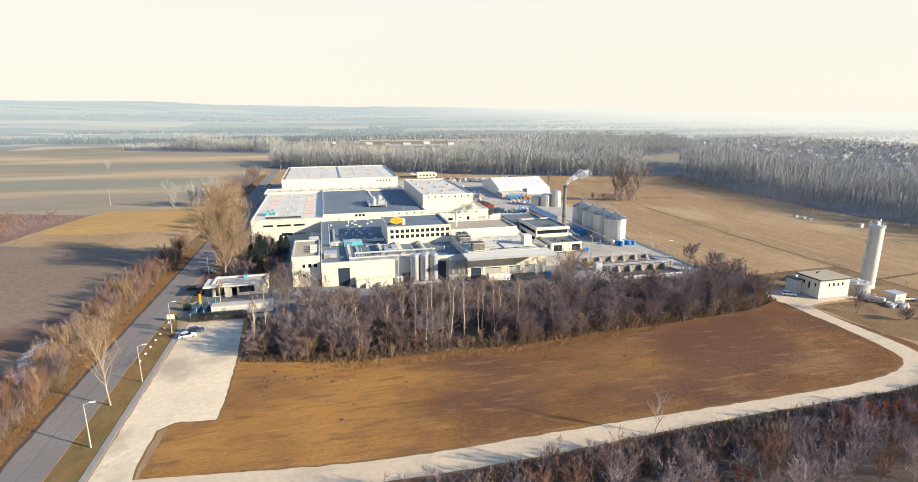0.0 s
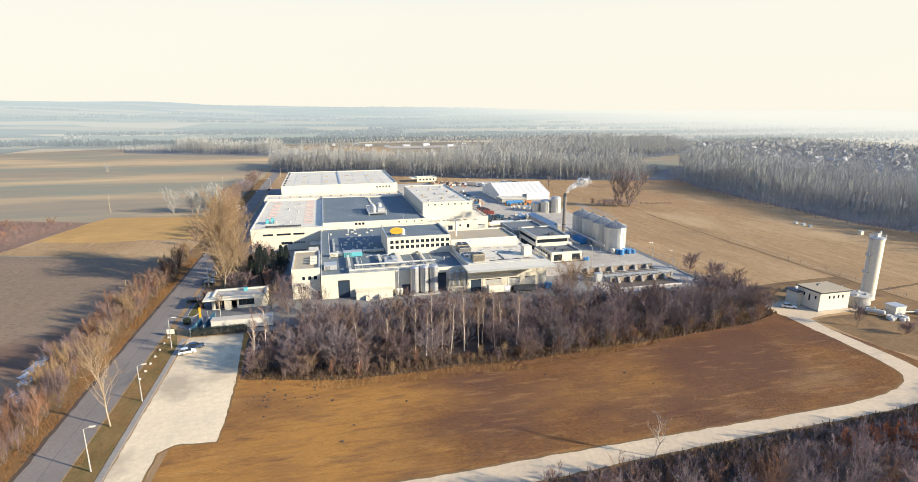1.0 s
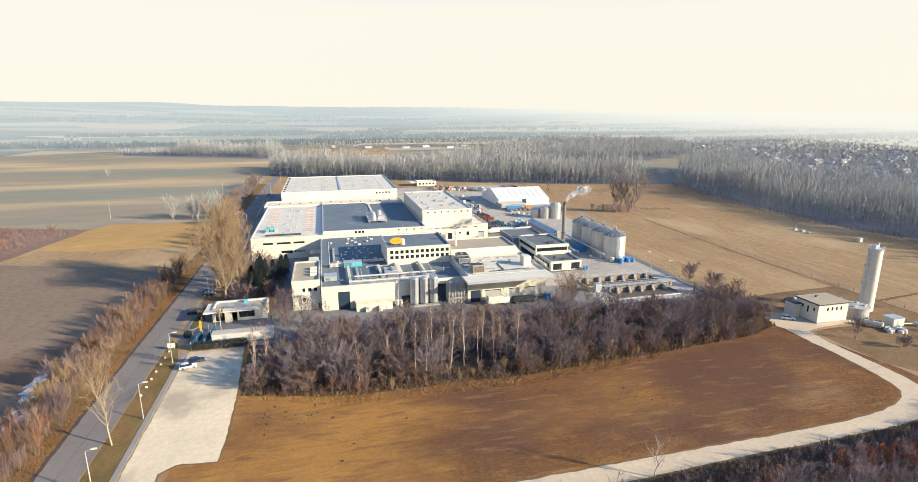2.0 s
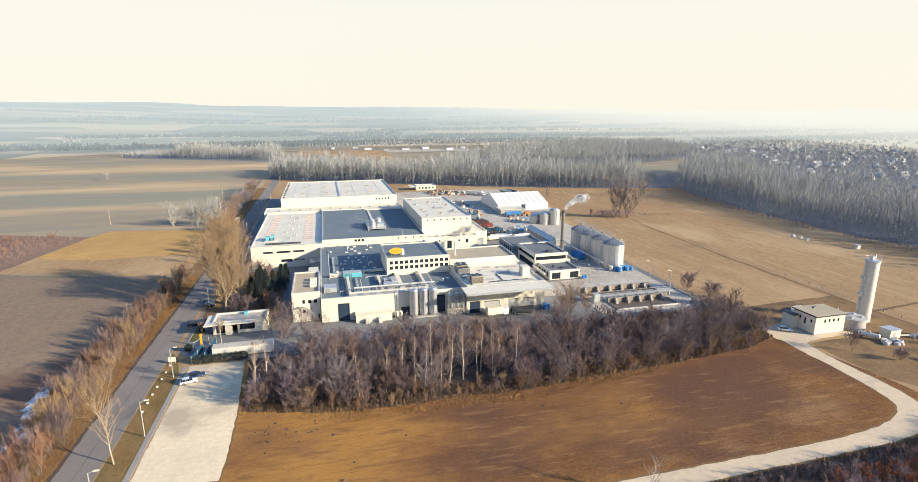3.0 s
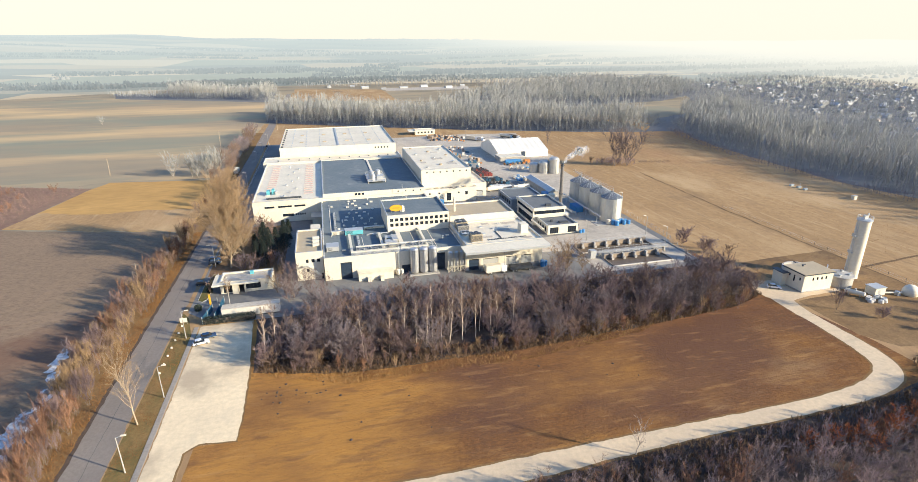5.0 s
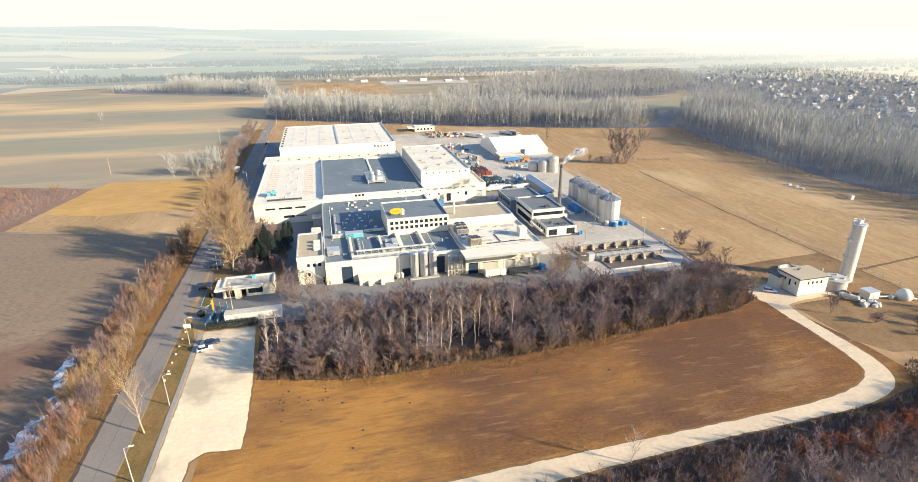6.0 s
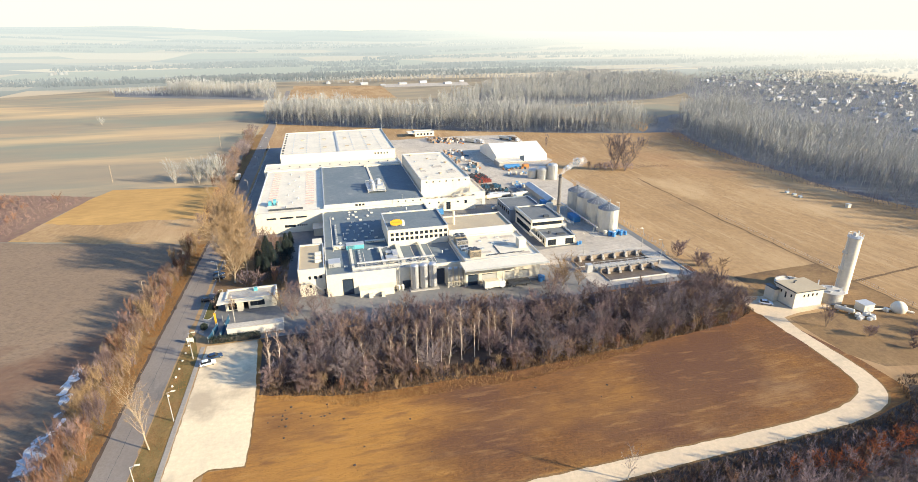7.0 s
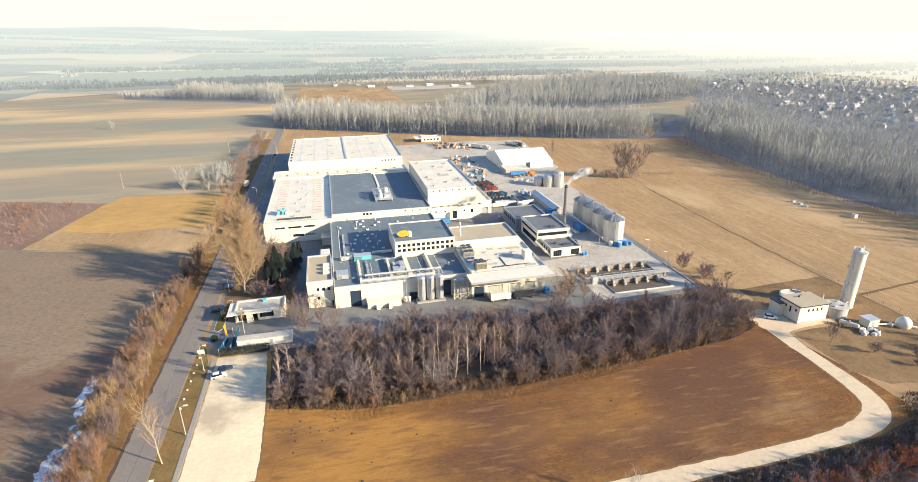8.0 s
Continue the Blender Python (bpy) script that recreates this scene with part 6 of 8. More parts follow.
for k in range(24):
    f = (k + rng.random()) / 24
    p = Vector((110 + 13 * f ** 0.9 + rng.gauss(0, 0.7 * f + 0.1), 233.5 + 6 * f + rng.gauss(0, 0.7 * f + 0.1), 25.2 + 5.2 * f ** 0.7 + rng.gauss(0, 0.8 * f + 0.05)))
    s = 0.7 + 1.15 * f * rng.uniform(0.5, 1.3)
    blob = bmesh.ops.create_icosphere(bm, subdivisions=2, radius=1, matrix=Matrix.LocRotScale(p, Euler((rng.random() * 3, rng.random() * 3, 0)), (s * 1.2, s, s * 0.8)))
    for v in blob["verts"]:
        v.co += (v.co - p) * 0.45 * noise.noise(v.co * 0.9)
puff = part("puff", bm, STEAM, plume, smooth=True)

for x, y, r, h in ((131, 321, 3.2, 5.0), (136.2, 317, 3.4, 6.6), (142, 314.5, 3.4, 9.0)):
    steel_tank(x, y, r, 0, h, SILO, name="round_tank", label="round pale metal storage tank", group="storage tanks", legs=0, hoops=4)
steel_tank(112.5, 250, 1.8, 0.6, 4.6, WHITE, name="round_tank", label="small white upright tank behind the office", group="storage tanks", legs=0, hoops=2)
shed = thing("long_shed", "long low shed with pitched grey roof", "shed")
bm = bmesh.new()
box(bm, 116.5, 121.5, 262, 296, 0, 3)
part("wall", bm, CONCRETE, shed)
bm = bmesh.new()
v = [bm.verts.new(p) for p in ((116, 261.5, 3.02), (119, 261.5, 4.6), (122, 261.5, 3.02), (116, 296.5, 3.02), (119, 296.5, 4.6), (122, 296.5, 3.02))]
for f in ((0, 1, 4, 3), (1, 2, 5, 4), (0, 2, 1), (3, 4, 5), (0, 3, 5, 2)):
    bm.faces.new([v[i] for i in f])
part("roof", bm, GALV, shed)


def lying_tank(x, y, z, length, r, turn, mat, label="white horizontal tank on saddles"):
    ob = thing("lying_tank", label, "tank", "lying tanks")
    ob.matrix_basis = pose(x, y, z, rz=turn)
    bm = bmesh.new()
    prof = [(0.3 * r, -length / 2 - 0.5 * r), (0.8 * r, -length / 2 - 0.25 * r), (r, -length / 2), (r, length / 2), (0.8 * r, length / 2 + 0.25 * r), (0.3 * r, length / 2 + 0.5 * r)]
    turned(bm, (0, 0, 0), prof, 18)
    bmesh.ops.rotate(bm, verts=bm.verts, cent=(0, 0, 0), matrix=Matrix.Rotation(radians(90), 3, "Y"))
    bmesh.ops.translate(bm, verts=bm.verts, vec=(0, 0, r + 0.4))
    part("shell", bm, mat, ob, smooth=False)
    for k in (-0.3, 0.3):
        boxes("saddle", CONCRETE, ob, (k * length - 0.2, k * length + 0.2, -r * 0.8, r * 0.8, 0, 0.55))
    bm = bmesh.new()
    rod(bm, (0, 0, 2 * r + 0.3), (0, 0, 2 * r + 0.9), 0.3, sides=10)
    part("dome", bm, GALV, ob)
    return ob


for x, y, l, r, turn, mat in ((92, 282, 9, 1.2, 8, WHITE), (99, 284.5, 7, 1.1, -5, GALV), (106, 281.5, 6, 1.2, 4, WHITE), (95, 287, 8, 1.0, 2, GALV), (104, 277, 5, 1.1, 90, WHITE), (110.5, 284, 6, 1.0, 0, WHITE)):
    lying_tank(x, y, 0.06, l, r, turn, mat)

# ---- pipes and units on the dark front roof ----
ducts = thing("roof_duct", "white insulated duct run on steel feet", "duct")
for seg in ((6.6, 34.6, 183.2, 184.2), (6.6, 7.5, 184.2, 203.4), (18, 18.9, 184.2, 202.5), (24.8, 26.4, 184.2, 203.8), (34, 34.9, 184.2, 203.8), (20.5, 24.8, 186.6, 187.4)):
    boxes("run", WHITE, ducts, (*seg, 8.7, 9.35))
bm = bmesh.new()
for k in range(22):
    rod(bm, (7 + 1.3 * k, 183.7, 8.1), (7 + 1.3 * k, 183.7, 8.7), 0.06, sides=5)
    rod(bm, (7 + 1.3 * k, 182.6, 8.1), (7 + 1.3 * k, 182.6, 8.9), 0.05, sides=5)
part("foot", bm, GALV, ducts)
for y, z in ((182.6, 8.9), (182.3, 8.7), (182.9, 9.1)):
    bm = bmesh.new()
    rod(bm, (6.5, y, z), (35.2, y, z), 0.1, sides=6)
    part("pipe", bm, GALV, ducts)
for x, y, w, d, h, mat, lab in ((5.6, 205, 7, 3.6, 1.9, TURQUOISE, "turquoise air handling unit on the roof"), (0.6, 206.4, 4.6, 1.2, 1.6, WHITE, "white air handling unit on the roof"), (13.4, 210.6, 8.2, 1.0, 1.0, WHITE, "long white duct box on the roof"), (-1.8, 188.6, 4.4, 4.8, 1.8, GALV, "grey ventilation unit with white housing"), (19.6, 188.5, 4.2, 3.4, 1.7, GALV, "grey condenser on the roof"), (20.2, 194.2, 3.6, 2.6, 1.5, WHITE, "white condenser on the roof"), (22.5, 190.4, 2.0, 5.8, 2.0, GALV, "grey duct casing on the roof"), (43, 229, 3, 2, 1.4, WHITE, "white box by the upper block")):
    unit_ob = thing("roof_unit", lab, "roof unit", at=(x, y, 8.12))
    boxes("casing", mat, unit_ob, (0, w, 0, d, 0.2, h))
    boxes("foot", GALV, unit_ob, (0.1, 0.4, 0.1, d - 0.1, 0, 0.2), (w - 0.4, w - 0.1, 0.1, d - 0.1, 0, 0.2))
    boxes("lid", GALV, unit_ob, (-0.05, w + 0.05, -0.05, d + 0.05, h, h + 0.08))
    joined("louvre", DARK, unit_ob, *[(0.3, w * 0.45, -0.03, 0, 0.4 + 0.25 * k, 0.5 + 0.25 * k) for k in range(int((h - 0.4) / 0.25))])


rack = thing("pipe_rack", "galvanised lattice pipe rack along the roof edge", "pipe rack")
bm = bmesh.new()
for y in (184.9, 186.3):
    for z in (9.2, 10.3):
        rod(bm, (8.5, y, z), (37, y, z), 0.07, sides=5)
part("chord", bm, GALV, rack)
for k in range(12):
    x = 8.8 + 2.54 * k
    bm = bmesh.new()
    for y in (184.9, 186.3):
        rod(bm, (x, y, 8.1), (x, y, 10.3), 0.06, sides=5)
        if k < 11:
            rod(bm, (x, y, 9.2), (x + 2.54, y, 10.3), 0.04, sides=4)
    rod(bm, (x, 184.9, 10.3), (x, 186.3, 10.3), 0.06, sides=5)
    part("bent", bm, GALV, rack)
for y, r, mat in ((185.2, 0.16, WHITE), (185.6, 0.11, GALV), (186.0, 0.14, STEEL)):
    bm = bmesh.new()
    rod(bm, (8.5, y, 10.3 + r), (37.5, y, 10.3 + r), r, sides=8)
    part("pipe", bm, mat, rack)
for x, top in ((28.7, 10.6), (32.1, 10.6), (35.5, 10.6)):
    bm = bmesh.new()
    rod(bm, (x, 185.6, 10.5), (x, 181.2, 11.4), 0.09, sides=6)
    rod(bm, (x, 181.2, 11.4), (x, 179.3, top), 0.09, sides=6)
    part("tank_feed", bm, STEEL, rack)
for x0, y0, x1, y1 in ((10, 187, 10, 203), (14, 203.4, 22, 203.4), (2, 208, 2, 236), (24, 230, 45, 230)):
    bm = bmesh.new()
    for k, r in enumerate((0.13, 0.09)):
        rod(bm, (x0 + 0.4 * k, y0 + 0.4 * k, 8.55), (x1 + 0.4 * k, y1 + 0.4 * k, 8.55), r, sides=6)
    n = int(math.hypot(x1 - x0, y1 - y0) / 2.5)
    for k in range(n + 1):
        px, py = x0 + (x1 - x0) * k / n, y0 + (y1 - y0) * k / n
        box(bm, px - 0.25, px + 0.65, py - 0.1, py + 0.5, 8.1, 8.42)
    tagged(part("roof_pipe", bm, GALV), "pair of insulated pipes on low feet across the roof", "pipes", "pipes on the front roof")


def roof_vent(kind):
    ob = thing("roof_vent", ("white mushroom vent on the dark roof", "white box rooflight on the dark roof", "grey pipe vent on the dark roof")[kind], "vent", "vents on the front roof")
    if kind == 0:
        bm = bmesh.new()
        turned(bm, (0, 0, 0), [(0.35, 0), (0.3, 0.6)], 10)
        part("stem", bm, GALV, ob)
        bm = bmesh.new()
        turned(bm, (0, 0, 0.6), [(0.75, 0), (0.7, 0.15), (0.2, 0.5)], 12)
        part("cap", bm, WHITE, ob)
    elif kind == 1:
        boxes("kerb", GALV, ob, (-0.7, 0.7, -0.5, 0.5, 0, 0.35))
        boxes("dome", WHITE, ob, (-0.65, 0.65, -0.45, 0.45, 0.35, 0.6))
    else:
        bm = bmesh.new()
        rod(bm, (0, 0, 0), (0, 0, 1.2), 0.22, sides=8)
        part("stem", bm, GALV, ob)
        bm = bmesh.new()
        rod(bm, (0, 0, 1.2), (0, 0, 1.45), 0.36, 0.3, sides=8)
        part("cap", bm, GALV, ob)
    return ob


vents = [roof_vent(k) for k in range(3)]
spots = [(9.5, 253), (11.1, 249), (18.7, 254), (13.9, 240.9), (15.5, 234.1), (10, 224.2), (13.6, 224.7), (16.5, 220.3), (5.3, 221.9), (7.5, 228.6), (1.5, 246), (3.4, 212.5), (4.4, 188.5), (8.6, 244), (12.4, 245.5), (10.2, 238.5), (8.8, 233), (17.6, 246), (19.5, 238), (16.8, 229.5), (13, 229), (11.5, 219), (18.6, 216), (5.8, 217.5), (9.2, 248), (12.6, 253.5), (20, 250), (27, 236), (33, 241), (40, 235), (29, 249), (37, 251), (44, 244), (42, 192), (44.5, 195), (14.5, 217.6), (6.9, 224.4), (12, 234), (17.8, 224.2), (9.6, 214.8)]
rng = random.Random(33)
for n, (x, y) in enumerate(spots):
    ob = vents[n] if n < 3 else copy_thing(vents[rng.choice((0, 1, 1, 2))], Matrix())
    ob.matrix_basis = pose(x, y, 8.12, rz=rng.choice((0, 90, 5))) @ Matrix.Diagonal((0.95, 0.95, rng.uniform(0.6, 1.0), 1))
for x, y, z, h in ((36, 256, 8.1, 6.5), (5.6, 257, 8.1, 3)):
    bm = bmesh.new()
    rod(bm, (x, y, z), (x, y, z + h), 0.12, 0.06, sides=6)
    tagged(part("roof_mast", bm, GALV), "thin grey mast on the roof", "mast")

# ---- settling basins ----
def basin(x0, x1, y0, y1, piers, high, low):
    """A long open trough: high back wall with buttress piers inside, low front kerb, brown sludge."""
    ob = thing("settling_basin", "long open concrete settling basin with stained buttresses", "basin", "settling basins")
    t = 0.35
    boxes("wall", BROWN_CONC, ob, (x0, x1, y1 - t, y1, -0.2, high), (x0, x0 + t, y0 + t, y1 - t, -0.2, low), (x1 - t, x1, y0 + t, y1 - t, -0.2, low))
    boxes("front_kerb", PLASTER, ob, (x0, x1, y0, y0 + t, -0.2, low), label="pale concrete front kerb")
    for k in range(piers):
        x = x0 + t + (x1 - x0 - 2 * t) * (k + 0.5) / piers
        bm = bmesh.new()
        box(bm, x - 0.35, x + 0.35, y1 - 1.6, y1 - t, 0.2, high + 0.25)
        box(bm, x - 0.5, x + 0.5, y1 - 2.3, y1 - 1.6, 0.2, high * 0.55)
        part("buttress", bm, CONCRETE, ob, "stained concrete buttress")
    boxes("sludge", SLUDGE, ob, (x0 + t, x1 - t, y0 + t, y1 - t, 0.07, 0.2))
    boxes("coping", EDGE, ob, (x0 - 0.1, x1 + 0.1, y1 - t - 0.1, y1 + 0.1, high, high + 0.12))
    n = int((x1 - x0) / 2.4)
    for k in range(n + 1):
        bm = bmesh.new()
        x = x0 + 0.2 + (x1 - x0 - 0.4) * k / n
        rod(bm, (x, y1 - 0.15, high + 0.12), (x, y1 - 0.15, high + 1.2), 0.05, sides=5)
        part("rail_post", bm, GALV, ob)
    for z in (0.65, 1.15):
        bm = bmesh.new()
        rod(bm, (x0, y1 - 0.15, high + z), (x1, y1 - 0.15, high + z), 0.045, sides=5)
        part("rail", bm, GALV, ob)
    return ob


basin(96.2, 128.5, 181.0, 188.2, 6, 1.9, 0.7)
basin(102.0, 127.4, 166.6, 174.6, 5, 1.9, 0.45)
walkway = thing("basin_walkway", "grey concrete walkway between the basins", "walkway")
boxes("deck", CONCRETE, walkway, (100.5, 131.2, 176.0, 178.2, 1.9, 2.12))
for k in range(7):
    boxes("pier", CONCRETE, walkway, (101.4 + 4.7 * k, 101.9 + 4.7 * k, 176.3, 177.9, 0, 1.9))
for y in (176.1, 178.1):
    for k in range(13):
        bm = bmesh.new()
        rod(bm, (100.7 + 2.52 * k, y, 2.12), (100.7 + 2.52 * k, y, 3.2), 0.05, sides=5)
        part("rail_post", bm, GALV, walkway)
    bm = bmesh.new()
    rod(bm, (100.7, y, 3.2), (130.9, y, 3.2), 0.05, sides=5)
    part("rail", bm, GALV, walkway)
boxes("pump_box", GALV, walkway, (97.2, 99.6, 176, 178.4, 0.06, 3.2))

# ---- waterworks plot: pump house, tower, round tank ----
pump = thing("pump_house", "white two-storey pump house with flat tan roof", "pump house")
for along, a0, a1, face, thick, hs in (("x", 151.2, 163, 130.6, 0.35, row_windows(154.6, 160.6, 4, 0.7, 4.0, 5.1)), ("x", 151.2, 163, 139.2, -0.35, []),
                                       ("y", 130.95, 138.85, 151.2, 0.35, [(131.9, 132.6, 3.8, 4.9), (134.2, 134.9, 2.6, 4.9), (136.2, 136.9, 3.8, 4.9), (137.5, 138.2, 3.8, 4.9)]), ("y", 130.95, 138.85, 163, -0.35, [])):
    bm = bmesh.new()
    wall_panel(bm, along, a0, a1, face, thick, -0.1, 6.2, hs)
    part("wall", bm, WHITE, pump)
    for h in hs:
        window(pump, along, face, 1 if thick > 0 else -1, *h[:4])
boxes("roof_edge", DARK, pump, (150.7, 163.5, 130.1, 139.7, 6.2, 6.5))
boxes("roof", ROOF_TAN, pump, (150.9, 163.3, 130.3, 139.5, 6.5, 6.62))
boxes("roof_vent", DARK, pump, (156, 156.4, 136.5, 136.9, 6.62, 7.2), (157.2, 158.4, 137.6, 137.9, 6.62, 6.8))
boxes("back_room", WHITE, pump, (149.2, 151.1, 137.2, 141.5, -0.1, 4.6))
boxes("back_roof", DARK, pump, (148.8, 151.15, 136.8, 141.8, 4.6, 4.85))
boxes("plinth", CONCRETE, pump, (151.1, 163.1, 130.5, 139.3, 0, 0.35))

tower = thing("water_tower", "tall white cylindrical steel tower with ladder", "tower", at=(178.6, 137, 0))
bm = bmesh.new()
turned(bm, (0, 0, 0), [(2.3, 0), (2.2, 0.3), (2.15, 21.2)], 36)
part("shaft", bm, WHITE, tower)
for z in (4.2, 8.3, 12.4, 16.5):
    bm = bmesh.new()
    turned(bm, (0, 0, z), [(2.16, 0), (2.22, 0.03), (2.22, 0.1), (2.16, 0.13)], 36)
    part("weld_band", bm, WHITE, tower)
bm = bmesh.new()
turned(bm, (0, 0, 21.2), [(2.4, 0), (2.4, 0.25), (2.2, 0.3), (1.2, 0.7)], 30)
part("cap", bm, GALV, tower)
for k in range(14):
    a = 2 * math.pi * k / 14
    bm = bmesh.new()
    rod(bm, (2.3 * math.cos(a), 2.3 * math.sin(a), 21.4), (2.3 * math.cos(a), 2.3 * math.sin(a), 22.6), 0.045, sides=5)
    part("rail_post", bm, GALV, tower)
for z in (22.0, 22.6):
    bm = bmesh.new()
    for k in range(14):
        a, b = 2 * math.pi * k / 14, 2 * math.pi * (k + 1) / 14
        rod(bm, (2.3 * math.cos(a), 2.3 * math.sin(a), z), (2.3 * math.cos(b), 2.3 * math.sin(b), z), 0.04, sides=5)
    part("rail", bm, GALV, tower)
bm = bmesh.new()
for u in (-0.3, 0.3):
    rod(bm, (-2.45, u, 0.2), (-2.45, u, 22.6), 0.05, sides=5)
for k in range(54):
    rod(bm, (-2.45, -0.3, 0.5 + 0.4 * k), (-2.45, 0.3, 0.5 + 0.4 * k), 0.03, sides=4)
part("ladder", bm, GALV, tower)
for z in (9.5, 15.5):
    boxes("rest_platform", GALV, tower, (-3.3, -2.15, -0.7, 0.7, z, z + 0.12), (-3.3, -3.24, -0.7, 0.7, z + 0.12, z + 1.1))
boxes("instrument_box", GALV, tower, (-0.8, 0.2, -0.5, 0.5, 21.8, 23.0), (0.7, 1.1, -0.2, 0.2, 21.8, 23.6))

tank = thing("round_tank", "low round weathered concrete tank beside the tower", "tank", at=(169.0, 133.0, 0))
bm = bmesh.new()
turned(bm, (0, 0, 0), [(4.0, 0), (3.95, 3.6), (4.15, 3.62), (4.15, 3.9), (3.6, 3.95), (0.4, 4.2)], 32)
part("shell", bm, CONCRETE, tank)
for k in range(4):
    a = 0.6 + 1.6 * k
    boxes("hatch", GALV, tank, (2.4 * math.cos(a) - 0.4, 2.4 * math.cos(a) + 0.4, 2.4 * math.sin(a) - 0.4, 2.4 * math.sin(a) + 0.4, 3.95, 4.5))
bm = bmesh.new()
rod(bm, (4.6, 2, 0.5), (9, 2.6, 3), 0.25)
rod(bm, (-1, 4.5, 3.6), (2, 7, 4.2), 0.2)
part("pipe", bm, GALV, tank)
pit = thing("settling_pit", "round open concrete pit with rusty pipework", "pit", at=(166, 146.5, 0))
bm = bmesh.new()
turned(bm, (0, 0, 0), [(5.6, 0), (5.6, 1.1), (5.1, 1.1), (5.1, 0.3), (0.5, 0.25)], 28)
part("rim", bm, PLASTER, pit)
bm = bmesh.new()
for k in range(10):
    a = 0.63 * k
    rod(bm, (5.3 * math.cos(a), 5.3 * math.sin(a), 1.1), (5.3 * math.cos(a), 5.3 * math.sin(a), 2.1), 0.05, sides=5)
rod(bm, (-5.3, 0, 1.4), (5.3, 0, 1.4), 0.25, sides=8)
rod(bm, (0, -5.3, 1.2), (1, 4, 1.8), 0.15, sides=8)
part("pipework", bm, DARK, pit)
hut = thing("switch_hut", "small white metal switch hut", "hut", at=(172.0, 122.2, 0))
boxes("body", WHITE, hut, (0, 4.2, 0, 3.6, 0.05, 2.7))
boxes("roof", GALV, hut, (-0.2, 4.4, -0.2, 3.8, 2.7, 2.85))
boxes("door", GALV, hut, (1.2, 2.2, -0.05, 0, 0.1, 2.1))
ball = thing("round_vessel", "white round vessel half sunk in the ground", "vessel", at=(184.3, 120.2, 0))
bm = bmesh.new()
bmesh.ops.create_uvsphere(bm, u_segments=24, v_segments=14, radius=2.4, matrix=Matrix.Translation((0, 0, 1.2)))
part("shell", bm, WHITE, ball, smooth=True)
bm = bmesh.new()
rod(bm, (-9, 2.5, 0.8), (-2.6, 0.6, 0.9), 0.3)
rod(bm, (2.2, -1.5, 0.4), (3.6, -2.6, 0.2), 0.5)
part("pipe", bm, WHITE, ball)
boxes("valve_box", GALV, ball, (-4.6, -3.6, 0.2, 1.6, 0, 1.4))
lying_tank(166.4, 124.6, 0.05, 5.2, 0.75, -58, WHITE, "white steel tank lying on the plot")
rng = random.Random(51)
for k in range(9):
    x, y = 168.2 + rng.uniform(-1.5, 4), 119.5 + rng.uniform(-2.2, 2.2)
    bm = bmesh.new()
    turned(bm, (0, 0, 0), [(0.7 + 0.3 * rng.random(), 0), (0.75, 0.5 + 0.6 * rng.random()), (0.5, 0.9)], 12)
    ob = tagged(part("concrete_ring", bm, PLASTER), "pale concrete ring lying on the grass", "concrete ring", "spare rings")
    ob.matrix_basis = pose(x, y, 0.05, rng.uniform(-6, 6), rng.uniform(-6, 6), rng.uniform(0, 90))
patch("ground_ditch", DITCH, [(191.0, 118), (191.7, 118), (191.4, 160), (192.2, 220), (194.6, 275), (196.4, 300), (195.2, 300), (193.8, 275), (191.5, 220), (190.8, 160)], 0.05, wobble=0.9, step=4)
patch("ground_ditch_side", DITCH, [(192, 142), (262, 150), (262, 151), (192, 143.4)], 0.05, wobble=0.5, step=4)
for x, y in ((260.6, 247), (260.9, 242.2), (260.6, 237.5)):
    well = thing("well_box", "pale grey-green metal well box in the pasture", "well box", "well boxes", at=(x, y, 0))
    boxes("box", WELLGREEN, well, (-0.9, 0.9, -0.8, 0.8, 0, 0.9))
    boxes("lid", GALV, well, (-1.0, 1.0, -0.9, 0.9, 0.9, 1.0))
    bm = bmesh.new()
    rod(bm, (0.6, 0, 1.0), (0.6, 0, 3.0), 0.05, sides=5)
    part("pole", bm, GALV, well)
hut2 = thing("pasture_hut", "small white hut at the edge of the wood", "hut", at=(268.5, 214.5, 0))
boxes("body", WHITE, hut2, (0, 2, 0, 1.8, 0, 2.0))
boxes("roof", GALV, hut2, (-0.15, 2.15, -0.15, 1.95, 2.0, 2.15))


# ---- fences ----
def fence(name, label, points, high, gap, wires, mat):
    ob = thing(name, label, "fence")
    for (xa, ya), (xb, yb) in zip(points, points[1:]):
        n = max(1, int(math.hypot(xb - xa, yb - ya) / gap))
        for k in range(n + 1):
            x, y = xa + (xb - xa) * k / n, ya + (yb - ya) * k / n
            bm = bmesh.new()
            rod(bm, (x, y, -0.1), (x, y, high), 0.07, sides=5)
            part("post", bm, mat, ob)
        for w in range(wires):
            bm = bmesh.new()
            z = high * (w + 0.6) / wires
            rod(bm, (xa, ya, z), (xb, yb, z), 0.025, sides=4)
            part("wire", bm, GALV, ob)
    return ob


